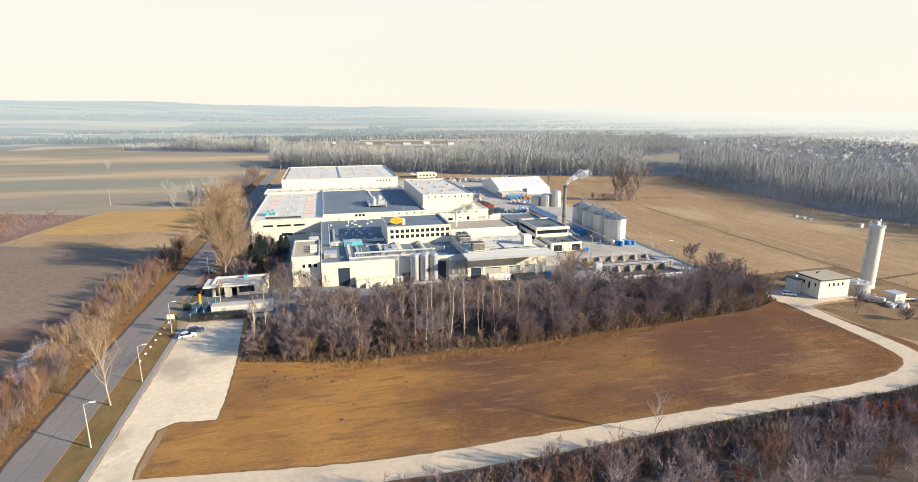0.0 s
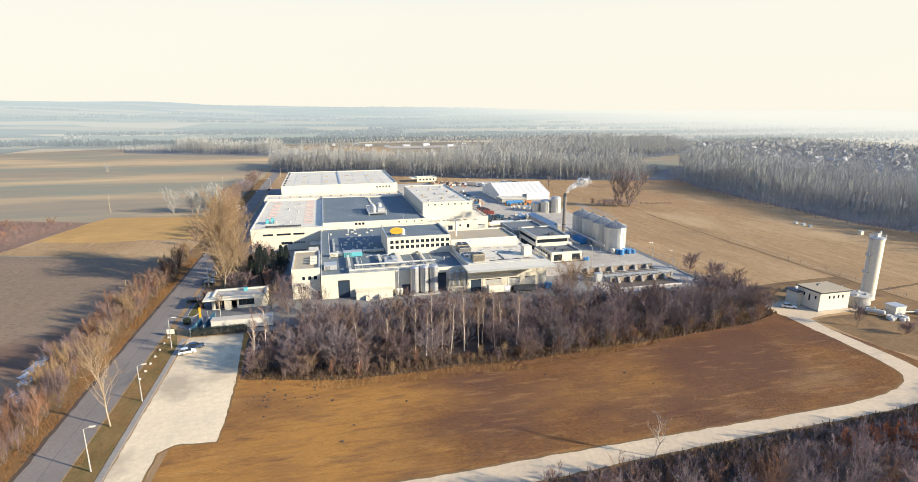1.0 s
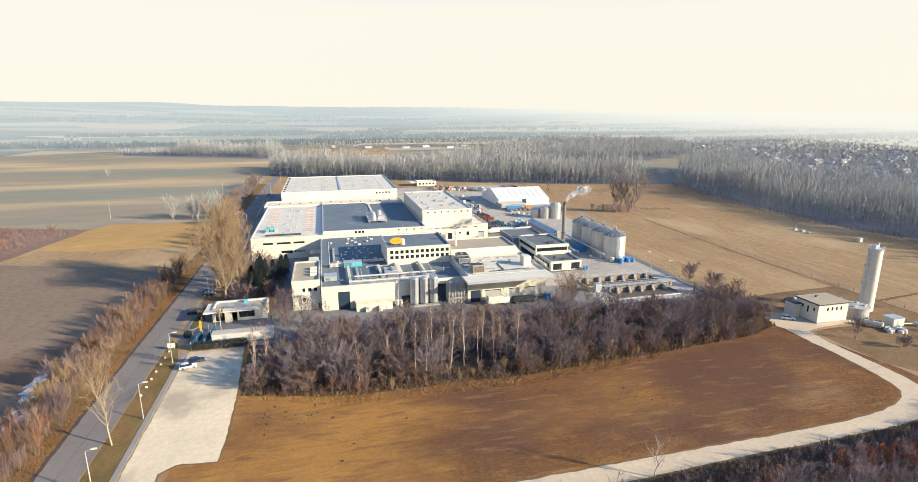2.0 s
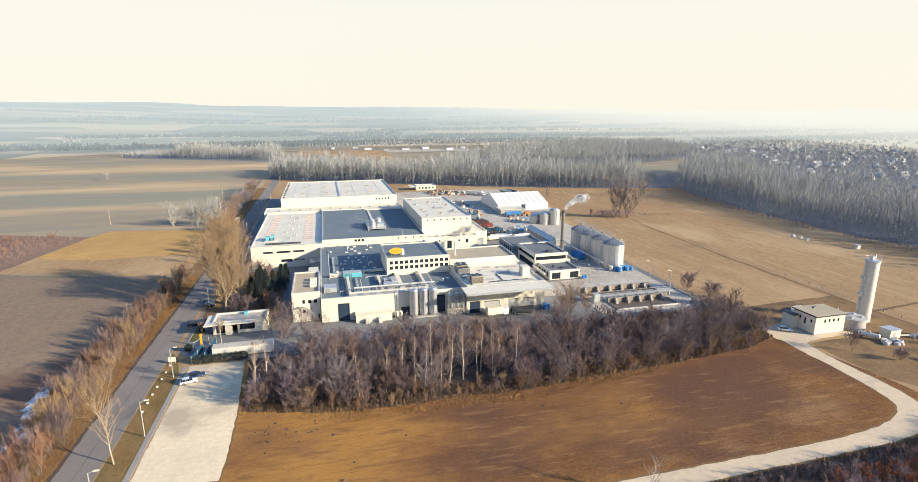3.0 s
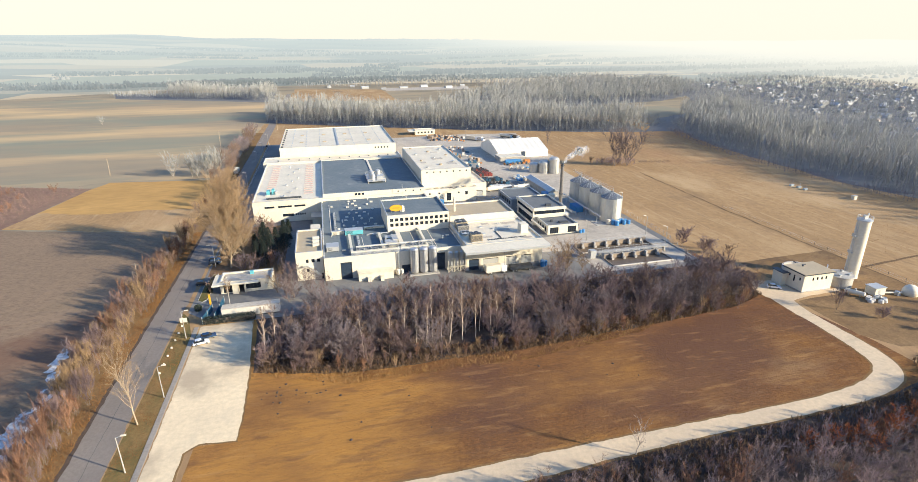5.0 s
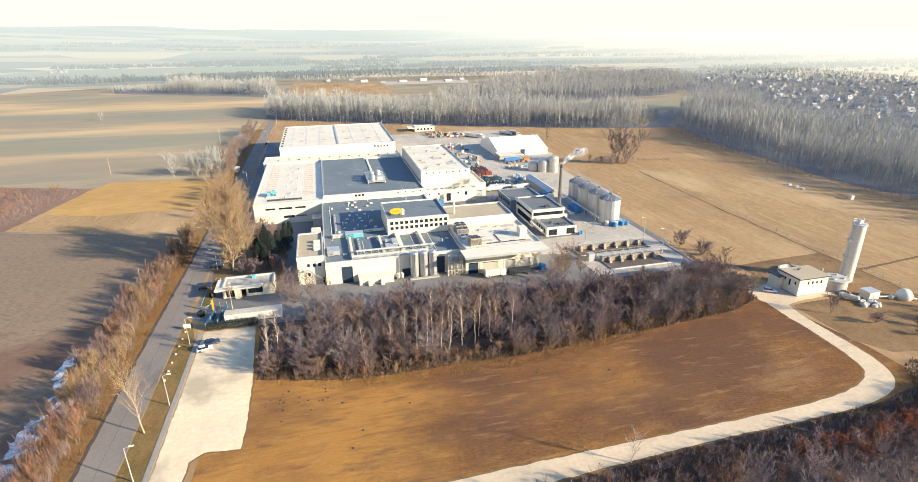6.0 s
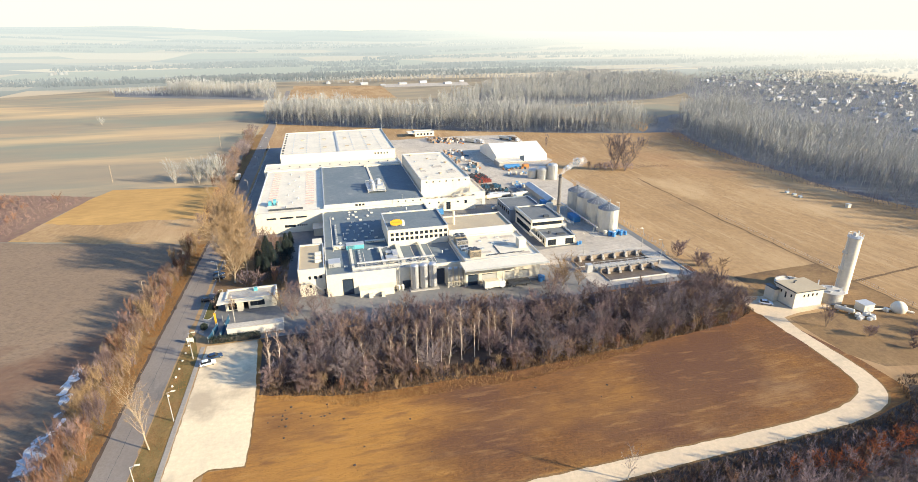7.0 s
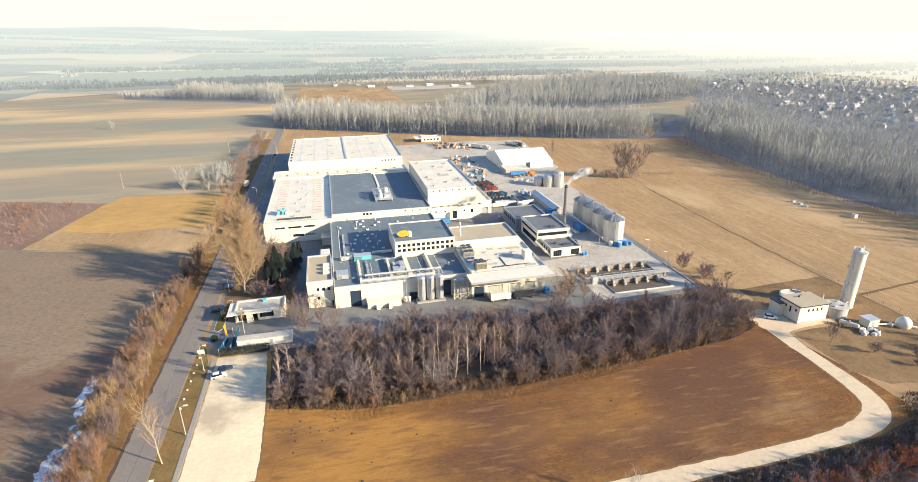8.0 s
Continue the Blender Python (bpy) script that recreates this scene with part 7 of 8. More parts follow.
fence("yard_fence", "concrete post and wire fence round the yard", [(137, 163), (137.6, 182), (140.6, 190), (140.8, 262)], 2.2, 3.0, 4, CONCRETE)
tagged(boxes("yard_kerb", CONCRETE, None, (136.7, 137.2, 161, 188, 0, 0.35)), "low concrete edge beside the yard", "kerb")
fence("pasture_fence", "old post and wire fence in the pasture", [(193, 100), (193, 122), (193.2, 160), (194, 222)], 1.5, 6, 2, BARK)
fence("side_fence", "wire fence along the west yard", [(-43.6, 214), (-43.6, 340), (-43, 470)], 2.0, 4, 3, GALV)

# ---- street furniture ----
def street_lamp(high=8.6, arm=1.7):
    ob = thing("street_lamp", "concrete street lamp post with single arm", "street lamp", "street lamps")
    bm = bmesh.new()
    rod(bm, (0, 0, 0), (0, 0, high), 0.14, 0.08, 8)
    part("post", bm, CONCRETE, ob)
    bm = bmesh.new()
    rod(bm, (0, 0, high - 0.1), (arm * 0.6, 0, high + 0.25), 0.05, 0.045, 6)
    part("arm", bm, GALV, ob)
    boxes("head", WHITE, ob, (arm * 0.55, arm * 0.55 + 1.0, -0.18, 0.18, high + 0.2, high + 0.38))
    return ob


lamp = street_lamp()
lamp.matrix_basis = pose(-42, 122.8, 0.02)
for x, y, turn in ((-43.4, 98.4, 0), (-42.8, 151.3, 0), (-43.3, 205.5, 180), (133.2, 195.1, 180), (133.2, 180.8, 180), (104.8, 194.5, 90), (60.5, 172.2, 0), (-45, 330, 180), (-45, 395, 180), (-44.6, 432, 180), (-43.7, 471, 180), (-33.6, 171, 90), (120.7, 454, 0), (142.6, 232, 180)):
    copy_thing(lamp, pose(x, y, 0.02, rz=turn))
for x, y, h in ((-134.1, 383.6, 11.5), (-81.9, 478, 12), (-66.4, 190.2, 7.2), (-67.6, 197.4, 7.4), (-41.7, 554, 9)):
    pole = thing("wooden_pole", "weathered wooden line pole in the field", "pole", "line poles", at=(x, y, 0))
    bm = bmesh.new()
    rod(bm, (0, 0, -0.1), (0.2, 0, h), 0.17, 0.11, 8)
    part("post", bm, GOLD_BARK, pole)
    boxes("crossarm", BARK, pole, (-0.9, 1.3, -0.08, 0.08, h - 0.5, h - 0.34))

entry = thing("gate_fence", "blue-green mesh entrance gate on steel posts", "gate")
for x, y in ((-39.6, 158.6), (-38.9, 163), (-38.2, 167.5), (-37.4, 172), (-35.4, 172.4), (-35.8, 166.5), (-36.4, 160.4)):
    bm = bmesh.new()
    rod(bm, (x, y, 0), (x, y, 2.6), 0.1, sides=6)
    part("post", bm, GALV, entry)
for (xa, ya), (xb, yb) in (((-39.6, 158.6), (-38.9, 163)), ((-38.9, 163), (-38.2, 167.5)), ((-36.4, 160.4), (-35.8, 166.5)), ((-35.8, 166.5), (-35.4, 172.4))):
    bm = bmesh.new()
    for k in range(22):
        x, y = xa + (xb - xa) * (k + 0.5) / 22, ya + (yb - ya) * (k + 0.5) / 22
        box(bm, x - 0.05, x + 0.05, y - 0.05, y + 0.05, 0.2, 2.4)
    for z in (0.25, 1.3, 2.35):
        rod(bm, (xa, ya, z), (xb, yb, z), 0.06, sides=4)
    part("panel", bm, DEEPBLUE, entry)
# foliage block added in place of the dark flat wall behind the lot
hedge = thing("clipped_hedge", "dark foliage block in place of a flat wall at the lot end", "hedge")
rng = random.Random(61)
verts = []
for _ in range(9000):
    c = Vector((rng.uniform(-39.6, -24.5), rng.uniform(158, 160.2), rng.uniform(0.1, 2.1)))
    d = Vector((rng.gauss(0, 1), rng.gauss(0, 1), rng.gauss(0.3, 1))).normalized() * rng.uniform(0.15, 0.35)
    s = Vector((rng.gauss(0, 1), rng.gauss(0, 1), rng.gauss(0, 1))).normalized() * rng.uniform(0.06, 0.14)
    verts += [c - s, c + s, c + d]
ob = new("foliage", raw_mesh("foliage", np.array(verts), np.arange(len(verts)).reshape(-1, 3), NEEDLE))
ob.parent = hedge
boxes("stem_core", BARK, hedge, (-39.4, -24.7, 158.6, 159.6, 0, 1.5))
for x, y, r in ((-42.6, 168.6, 1.1), (-41.4, 182, 0.9), (-38.5, 190.5, 1.0)):
    shrub = thing("round_shrub", "dark round evergreen shrub on the verge", "shrub", "round shrubs", at=(x, y, 0))
    verts = []
    for _ in range(1400):
        n = Vector((rng.gauss(0, 1), rng.gauss(0, 1), rng.gauss(0, 1))).normalized()
        c = n * r * rng.uniform(0.5, 1.0) + Vector((0, 0, r))
        s = n.orthogonal().normalized() * 0.1
        verts += [c - s, c + s, c + n * 0.25 + Vector((rng.gauss(0, 0.1), rng.gauss(0, 0.1), rng.gauss(0, 0.1)))]
    ob = new("foliage", raw_mesh("foliage", np.array(verts), np.arange(len(verts)).reshape(-1, 3), NEEDLE))
    ob.parent = shrub
    bm = bmesh.new()
    rod(bm, (0, 0, 0), (0, 0, r), 0.1, sides=6)
    part("stem", bm, BARK, shrub)
post = thing("yellow_sign_post", "tall yellow sign panel at the gate", "sign", at=(-39.4, 171.2, 0))
boxes("panel", YELLOW, post, (-0.3, 0.3, -0.1, 0.1, 0.4, 4.2))
boxes("foot", CONCRETE, post, (-0.4, 0.4, -0.3, 0.3, 0, 0.4))
board = thing("notice_board", "white notice board on two posts by the road", "sign", at=(-45.2, 160.5, 0))
boxes("panel", WHITE, board, (-1.0, 1.0, -0.05, 0.05, 0.7, 2.1))
for u in (-0.8, 0.8):
    boxes("post", GALV, board, (u - 0.05, u + 0.05, 0.05, 0.13, 0, 2.1))
for k in range(7):
    bm = bmesh.new()
    turned(bm, (0, 0, 0), [(0.3, 0), (0.28, 0.3), (0.12, 0.42)], 10)
    tagged(part("white_bollard", bm, WHITE), "small white painted verge stone", "verge stone", "verge stones").matrix_basis = pose(-45.7 + 0.02 * k, 134 + 4.2 * k, 0.03)
trailer = thing("site_trailer", "long pale grey box trailer beside the gate", "trailer", at=(-34.4, 160.9, 0))
boxes("box", PLASTER, trailer, (0, 17, 0, 3.2, 0.5, 3.2))
boxes("roof", STAINED, trailer, (-0.1, 17.1, -0.1, 3.3, 3.2, 3.32))
boxes("chassis", DARK, trailer, (0.4, 16.6, 0.3, 2.9, 0.08, 0.5))
boxes("door", GALV, trailer, (3, 4, -0.04, 0, 0.6, 2.6), (10, 11, -0.04, 0, 0.6, 2.6))
island = patch("ground_island", VERGE, [(-44.2, 176), (-42.6, 174.8), (-41.4, 176.5), (-41, 190), (-41.2, 198), (-42.6, 198), (-44.2, 188)], 0.12)
bm = bmesh.new()
ring = [(-44.2, 176), (-42.6, 174.8), (-41.4, 176.5), (-41, 190), (-41.2, 198), (-42.6, 198), (-44.2, 188), (-44.2, 176)]
for (xa, ya), (xb, yb) in zip(ring, ring[1:]):
    rod(bm, (xa, ya, 0.06), (xb, yb, 0.06), 0.14, sides=4)
tagged(part("kerb_island", bm, CONCRETE), kind="structure")


# ---- vehicles ----
def wheels(ob, spots, r, wide):
    for x, y in spots:
        bm = bmesh.new()
        rod(bm, (x, y - wide / 2, r), (x, y + wide / 2, r), r, sides=14)
        w = part("wheel", bm, TYRE, ob)
        bm = bmesh.new()
        rod(bm, (x, y - wide / 2 - 0.02, r), (x, y + wide / 2 + 0.02, r), r * 0.55, sides=10)
        part("rim", bm, GALV, w)


def car(label, paint, m, long=4.4, wide=1.78, high=1.48):
    """A hatchback along x: body, cabin with glass, lamps, wheels."""
    ob = thing("car", label, "car", "parked cars")
    side = [(-0.5, 0.35), (-0.49, 0.72), (-0.44, 0.82), (-0.40, 0.9), (0.14, 0.92), (0.42, 0.76), (0.49, 0.62), (0.5, 0.35)]
    bm = bmesh.new()
    rings = []
    for y, k in ((-0.5, 0.96), (-0.44, 1.0), (0.44, 1.0), (0.5, 0.96)):
        rings.append([bm.verts.new((u * long, y * wide, 0.3 + (z - 0.3) * k)) for u, z in side])
    for a, b in zip(rings, rings[1:]):
        for i in range(len(side)):
            j = (i + 1) % len(side)
            bm.faces.new((a[i], b[i], b[j], a[j]))
    bm.faces.new(rings[0]), bm.faces.new(rings[-1][::-1])
    part("body", bm, paint, ob)
    bm = bmesh.new()
    cab = [(-0.43, 0.88), (-0.34, high - 0.04), (-0.28, high), (0.02, high), (0.06, high - 0.04), (0.22, 0.9)]
    rings = [[bm.verts.new((u * long, s * wide * (0.47 if z < 1 else 0.39), z - 0.03)) for u, z in cab] for s in (-1, 1)]
    for i in range(len(cab)):
        j = (i + 1) % len(cab)
        bm.faces.new((rings[0][i], rings[1][i], rings[1][j], rings[0][j]))
    bm.faces.new(rings[0]), bm.faces.new(rings[1][::-1])
    part("glasshouse", bm, GLASS, ob, "dark car windows")
    boxes("roof", paint, ob, (-0.335 * long, 0.05 * long, -0.385 * wide, 0.385 * wide, high - 0.03, high + 0.02))
    for s in (-1, 1):
        boxes("headlight", WHITE, ob, (0.475 * long, 0.497 * long, s * 0.36 * wide - 0.16, s * 0.36 * wide + 0.16, 0.6, 0.72))
        boxes("tail_light", REDPAINT, ob, (-0.498 * long, -0.485 * long, s * 0.38 * wide - 0.12, s * 0.38 * wide + 0.12, 0.66, 0.82))
        for u in (-0.16, -0.42):
            boxes("pillar", paint, ob, (u * long - 0.05, u * long + 0.05, s * 0.43 * wide - 0.02, s * 0.43 * wide + 0.04, 0.9, 1.2))
    wheels(ob, [(u * long, s * (0.5 * wide - 0.09)) for u in (-0.3, 0.31) for s in (-1, 1)], 0.31, 0.2)
    ob.matrix_basis = m
    return ob


car("white hatchback parked on the gravel lot", CARWHITE, pose(-38.0, 147.0, 0.08, rz=14))
car("dark blue estate car parked beside a white one", CARBLUE, pose(-36.6, 150.2, 0.08, rz=16))
car("dark car parked beside the road", CARDARK, pose(-43.9, 208.5, 0.08, rz=4), 4.6)
car("dark blue car parked beside the road", CARBLUE, pose(-44.6, 212.5, 0.08, rz=2))
car("black car by the gatehouse island", CARDARK, pose(-45.0, 189.5, 0.08, rz=3))
car("white car parked by the pump house", CARWHITE, pose(145.2, 136.0, 0.1, rz=-32))
car("silver car parked behind the office wing", CARSILVER, pose(109, 213.5, 0.08, rz=80))
car("black car parked behind the office wing", CARDARK, pose(109.6, 219.5, 0.08, rz=84))
car("dark car parked by the far hall", CARDARK, pose(-44.2, 462, 0.06, rz=88))


def lorry(label, m, cab_mat, load_mat, long=9.5, tanker=False):
    ob = thing("lorry", label, "lorry", "lorries in the yard")
    boxes("cab", cab_mat, ob, (long * 0.5 - 2.1, long * 0.5, -1.2, 1.2, 0.7, 2.9))
    boxes("windscreen", GLASS, ob, (long * 0.5, long * 0.5 + 0.03, -1.05, 1.05, 1.8, 2.7))
    boxes("chassis", DARK, ob, (-long * 0.5, long * 0.5 - 0.3, -0.5, 0.5, 0.55, 0.85))
    if tanker:
        bm = bmesh.new()
        rod(bm, (-long * 0.5, 0, 2.1), (long * 0.5 - 2.5, 0, 2.1), 1.2, sides=16)
        part("tank", bm, load_mat, ob)
    else:
        boxes("box", load_mat, ob, (-long * 0.5, long * 0.5 - 2.3, -1.25, 1.25, 0.9, 3.5))
    wheels(ob, [(u * long, s) for u in (-0.38, -0.25, 0.38) for s in (-0.95, 0.95)], 0.5, 0.3)
    ob.matrix_basis = m


lorry("white box lorry standing at the roadside", pose(-55.8, 369, 0.08, rz=90), CARWHITE, WHITE, 9)
lorry("blue and white tanker lorry in the back yard", pose(156, 448, 0.05, rz=-58), PALEBLUE, WHITE, 14, True)
lorry("brown tipper lorry in the back yard", pose(160.5, 443, 0.05, rz=-58), CARWHITE, SLUDGE, 13)
lorry("white lorry parked in the back yard", pose(124, 446, 0.05, rz=-52), CARWHITE, WHITE, 12)
lorry("white lorry parked beside another one", pose(128.5, 442, 0.05, rz=-50), CARWHITE, PLASTER, 12)
lorry("white delivery lorry under the canopy", pose(57.5, 172.8, 0.06, rz=2), CARWHITE, WHITE, 8)
flat = thing("flat_trailer", "dark flatbed trailer under the canopy", "trailer", at=(62.6, 171.6, 0.05))
boxes("bed", DARK, flat, (0, 9, 0, 2.4, 0.9, 1.3))
boxes("load", BLACKSHEET, flat, (0.3, 8.7, 0.1, 2.3, 1.3, 2.3))
wheels(flat, [(u, s) for u in (1.4, 2.6, 7.6) for s in (0.25, 2.15)], 0.45, 0.3)

# ---- crates, barrels and stored goods in the yard ----
def crate_stack(n_high, mat):
    ob = thing("crate_stack", "stack of plastic crates in the yard", "crate stack", "crate stacks")
    for k in range(n_high):
        bm = bmesh.new()
        z = 0.62 * k
        box(bm, -0.58, 0.58, -0.48, 0.48, z + 0.1, z + 0.6)
        box(bm, -0.6, 0.6, -0.5, 0.5, z + 0.52, z + 0.6)
        box(bm, -0.55, -0.35, -0.45, 0.45, z, z + 0.1)
        box(bm, 0.35, 0.55, -0.45, 0.45, z, z + 0.1)
        part("crate", bm, mat, ob)
    return ob


palette = [crate_stack(3, BLACKSHEET), crate_stack(3, REDPAINT), crate_stack(2, ORANGE), crate_stack(3, DEEPBLUE), crate_stack(2, BLACKSHEET), crate_stack(2, CRATEWOOD)]
rng = random.Random(71)
rows = []
for i in range(11):
    for j in range(8):
        rows.append((86.6 + 1.45 * i, 317 + 2.6 * j, 1 if (i > 6 and j < 3 and rng.random() < 0.6) else rng.choice((0, 0, 4, 0, 0, 4, 1))))
for i in range(9):
    rows.append((82.4 + 1.3 * i, 311 + 0.1 * i, rng.choice((2, 2, 5))))
for i in range(8):
    for j in range(3):
        rows.append((92.6 + 1.5 * i, 303.5 + 2.2 * j, rng.choice((0, 3, 4))))
for i in range(9):
    for j in range(4):
        if rng.random() < 0.8:
            rows.append((88 + 2.1 * i, 290.5 + 2.4 * j, rng.choice((0, 3, 4, 4))))
for i in range(12):
    rows.append((119.5 + 1.5 * i, 343 + rng.uniform(-1, 3), rng.choice((3, 3, 5, 2))))
for n, (x, y, kind) in enumerate(rows):
    ob = palette[n] if n < len(palette) else copy_thing(palette[kind], Matrix())
    ob.matrix_basis = pose(x + rng.uniform(-0.1, 0.1), y + rng.uniform(-0.15, 0.15), 0.06, rz=rng.uniform(-5, 5))


def pallet_pile(high, mat):
    ob = thing("pallet_pile", "pile of weathered wooden pallets and scrap", "pallet pile", "scrap in the back yard")
    for k in range(high):
        z = 0.3 * k
        boxes("pallet", mat, ob, (-0.6 + 0.03 * (k % 3), 0.6 + 0.03 * (k % 3), -0.5, 0.5, z, z + 0.28))
    return ob


piles = [pallet_pile(3, CRATEWOOD), pallet_pile(5, CRATEWOOD), pallet_pile(2, ORANGE), pallet_pile(4, PLASTER), pallet_pile(3, DEEPBLUE)]
spots = [(rng.uniform(88, 120), 0) for _ in range(70)]
spots = [(x, 476 - 0.95 * (x - 88) * 0.4 - rng.uniform(0, 24)) for x, _ in spots] + [(92 + 15 * rng.random(), 345 + 75 * k / 45 + rng.uniform(-2, 2)) for k in range(45)]
for n, (x, y) in enumerate(spots):
    ob = piles[n] if n < len(piles) else copy_thing(rng.choice(piles), Matrix())
    s = rng.uniform(1.0, 1.9)
    ob.matrix_basis = pose(x, y, 0.06, rz=rng.uniform(0, 180)) @ Matrix.Diagonal((s, s, s, 1))


def cage(mat):
    """A pallet cage with a bottle inside."""
    ob = thing("pallet_cage", "caged liquid container on a pallet in the yard", "container", "caged containers")
    boxes("pallet", CRATEWOOD, ob, (-0.6, 0.6, -0.5, 0.5, 0, 0.16))
    boxes("bottle", mat, ob, (-0.56, 0.56, -0.46, 0.46, 0.18, 1.12))
    bm = bmesh.new()
    for x in (-0.59, 0, 0.59):
        for y in (-0.49, 0.49):
            rod(bm, (x, y, 0.16), (x, y, 1.16), 0.03, sides=4)
    for z in (0.5, 0.84, 1.16):
        for y in (-0.49, 0.49):
            rod(bm, (-0.59, y, z), (0.59, y, z), 0.025, sides=4)
        for x in (-0.59, 0.59):
            rod(bm, (x, -0.49, z), (x, 0.49, z), 0.025, sides=4)
    part("cage", bm, GALV, ob)
    return ob


cages = [cage(WHITE), cage(PAINTBLUE), cage(PLASTER)]
cage_spots = [(86 + 1.5 * i, 264 + 1.4 * j) for i in range(8) for j in range(2)] + [(113 + 1.5 * (k % 4), 300 + 2.2 * (k // 4)) for k in range(20)] + [(118 + 1.6 * k, 330 + (k * 7) % 5) for k in range(12)] + [(80 + 1.5 * k, 303 + (k % 2) * 1.3) for k in range(5)] + [(108.4 + 1.5 * (k % 3), 264 + 2.0 * (k // 3)) for k in range(9)]
for n, (x, y) in enumerate(cage_spots):
    ob = cages[n] if n < 3 else copy_thing(rng.choice(cages), Matrix())
    ob.matrix_basis = pose(x + rng.uniform(-0.4, 0.4), y + rng.uniform(-0.4, 0.4), 0.07, rz=rng.uniform(-12, 12)) @ Matrix.Diagonal((1.1, 1.1, rng.choice((1.0, 1.0, 1.7)), 1))


def barrel(mat, label):
    ob = thing("barrel", label, "barrel", "barrels by the silo")
    bm = bmesh.new()
    turned(bm, (0, 0, 0), [(0.58, 0), (0.6, 0.05), (0.6, 0.6), (0.63, 0.63), (0.6, 0.66), (0.6, 1.25), (0.55, 1.3)], 16)
    part("drum", bm, mat, ob)
    bm = bmesh.new()
    turned(bm, (0.25, 0, 1.3), [(0.12, 0), (0.1, 0.08)], 8)
    part("bung", bm, GALV, ob)
    return ob


drums = [barrel(PAINTBLUE, "blue plastic barrel beside the silo"), barrel(WHITE, "white plastic barrel beside the silo")]
for n, (x, y, kind, s) in enumerate([(126.6, 211.4, 0, 1.5), (124.6, 212.2, 1, 1.5), (128.3, 210.8, 1, 1.5), (129.8, 211.8, 0, 1.5), (131.2, 212.2, 0, 1.4), (131.6, 210.4, 0, 1.4), (127.5, 209.6, 0, 1.5), (133, 211.8, 0, 1.3), (134, 210.4, 0, 1.2), (106.9, 204.6, 0, 1), (108.4, 205, 0, 1), (76.4, 174, 0, 1.4), (77.6, 174.6, 0, 1.4), (77, 176, 0, 1.2)]):
    ob = drums[n] if n < 2 else copy_thing(drums[kind], Matrix())
    ob.matrix_basis = pose(x, y, 0.15 if x > 118 and y > 211.5 else 0.07, rz=40 * n) @ Matrix.Diagonal((s, s, s * 1.1, 1))
for x, y, w, d, h, mat, lab in ((118.2, 232, 3.4, 8, 2.8, PAINTBLUE, "blue sheeted machine beside the silos"), (113.6, 262, 5, 4, 2.6, PAINTBLUE, "blue roofed shelter behind the office"), (121, 347.5, 11, 2.6, 2.6, PAINTBLUE, "blue shipping container by the tent hall"), (134.5, 346.5, 4, 3, 2.4, ORANGE, "orange machine by the tent hall"), (50.2, 262, 8, 2.6, 2.6, PAINTBLUE, "blue container beside the tall hall"), (107.5, 226, 4, 4, 2.4, PLASTER, "pale plant cabinet behind the office")):
    ob = thing("yard_container", lab, "container", at=(x, y, 0.06))
    boxes("box", mat, ob, (0, w, 0, d, 0.15, h))
    joined("ridge", mat, ob, *[(0.1 + 0.5 * k, 0.3 + 0.5 * k, -0.04, 0, 0.2, h - 0.1) for k in range(int(w / 0.5))])
    boxes("skid", DARK, ob, (0, w, 0.1, 0.3, 0, 0.15), (0, w, d - 0.3, d - 0.1, 0, 0.15))
pipes = thing("flue_duct", "pale inclined flue ducts beside the chimney", "duct")
for a, b, r in (((111, 232, 3), (116.5, 229, 1.2), 0.5), ((110.8, 233, 5), (113, 226, 2.6), 0.4), ((107.5, 231, 2), (112, 231, 4.4), 0.35)):
    bm = bmesh.new()
    rod(bm, a, b, r, sides=10)
    part("run", bm, PLASTER, pipes)
bm = bmesh.new()
rod(bm, (116.5, 229, 0), (116.5, 229, 1.3), 0.2)
part("leg", bm, GALV, pipes)


# ---- town and valley ----
def town_house(wide, deep, eave, ridge, wall, roof):
    ob = thing("town_house", "pale-walled town house with pitched roof", "house", "houses of the far town")
    boxes("wall", wall, ob, (-wide / 2, wide / 2, -deep / 2, deep / 2, 0, eave))
    bm = bmesh.new()
    e = 0.4
    v = [bm.verts.new(p) for p in ((-wide / 2 - e, -deep / 2 - e, eave), (wide / 2 + e, -deep / 2 - e, eave), (wide / 2 + e, deep / 2 + e, eave), (-wide / 2 - e, deep / 2 + e, eave), (-wide / 2 - e, 0, ridge), (wide / 2 + e, 0, ridge))]
    for f in ((0, 1, 5, 4), (2, 3, 4, 5), (1, 2, 5), (3, 0, 4), (3, 2, 1, 0)):
        bm.faces.new([v[i] for i in f])
    part("roof", bm, roof, ob)
    return ob


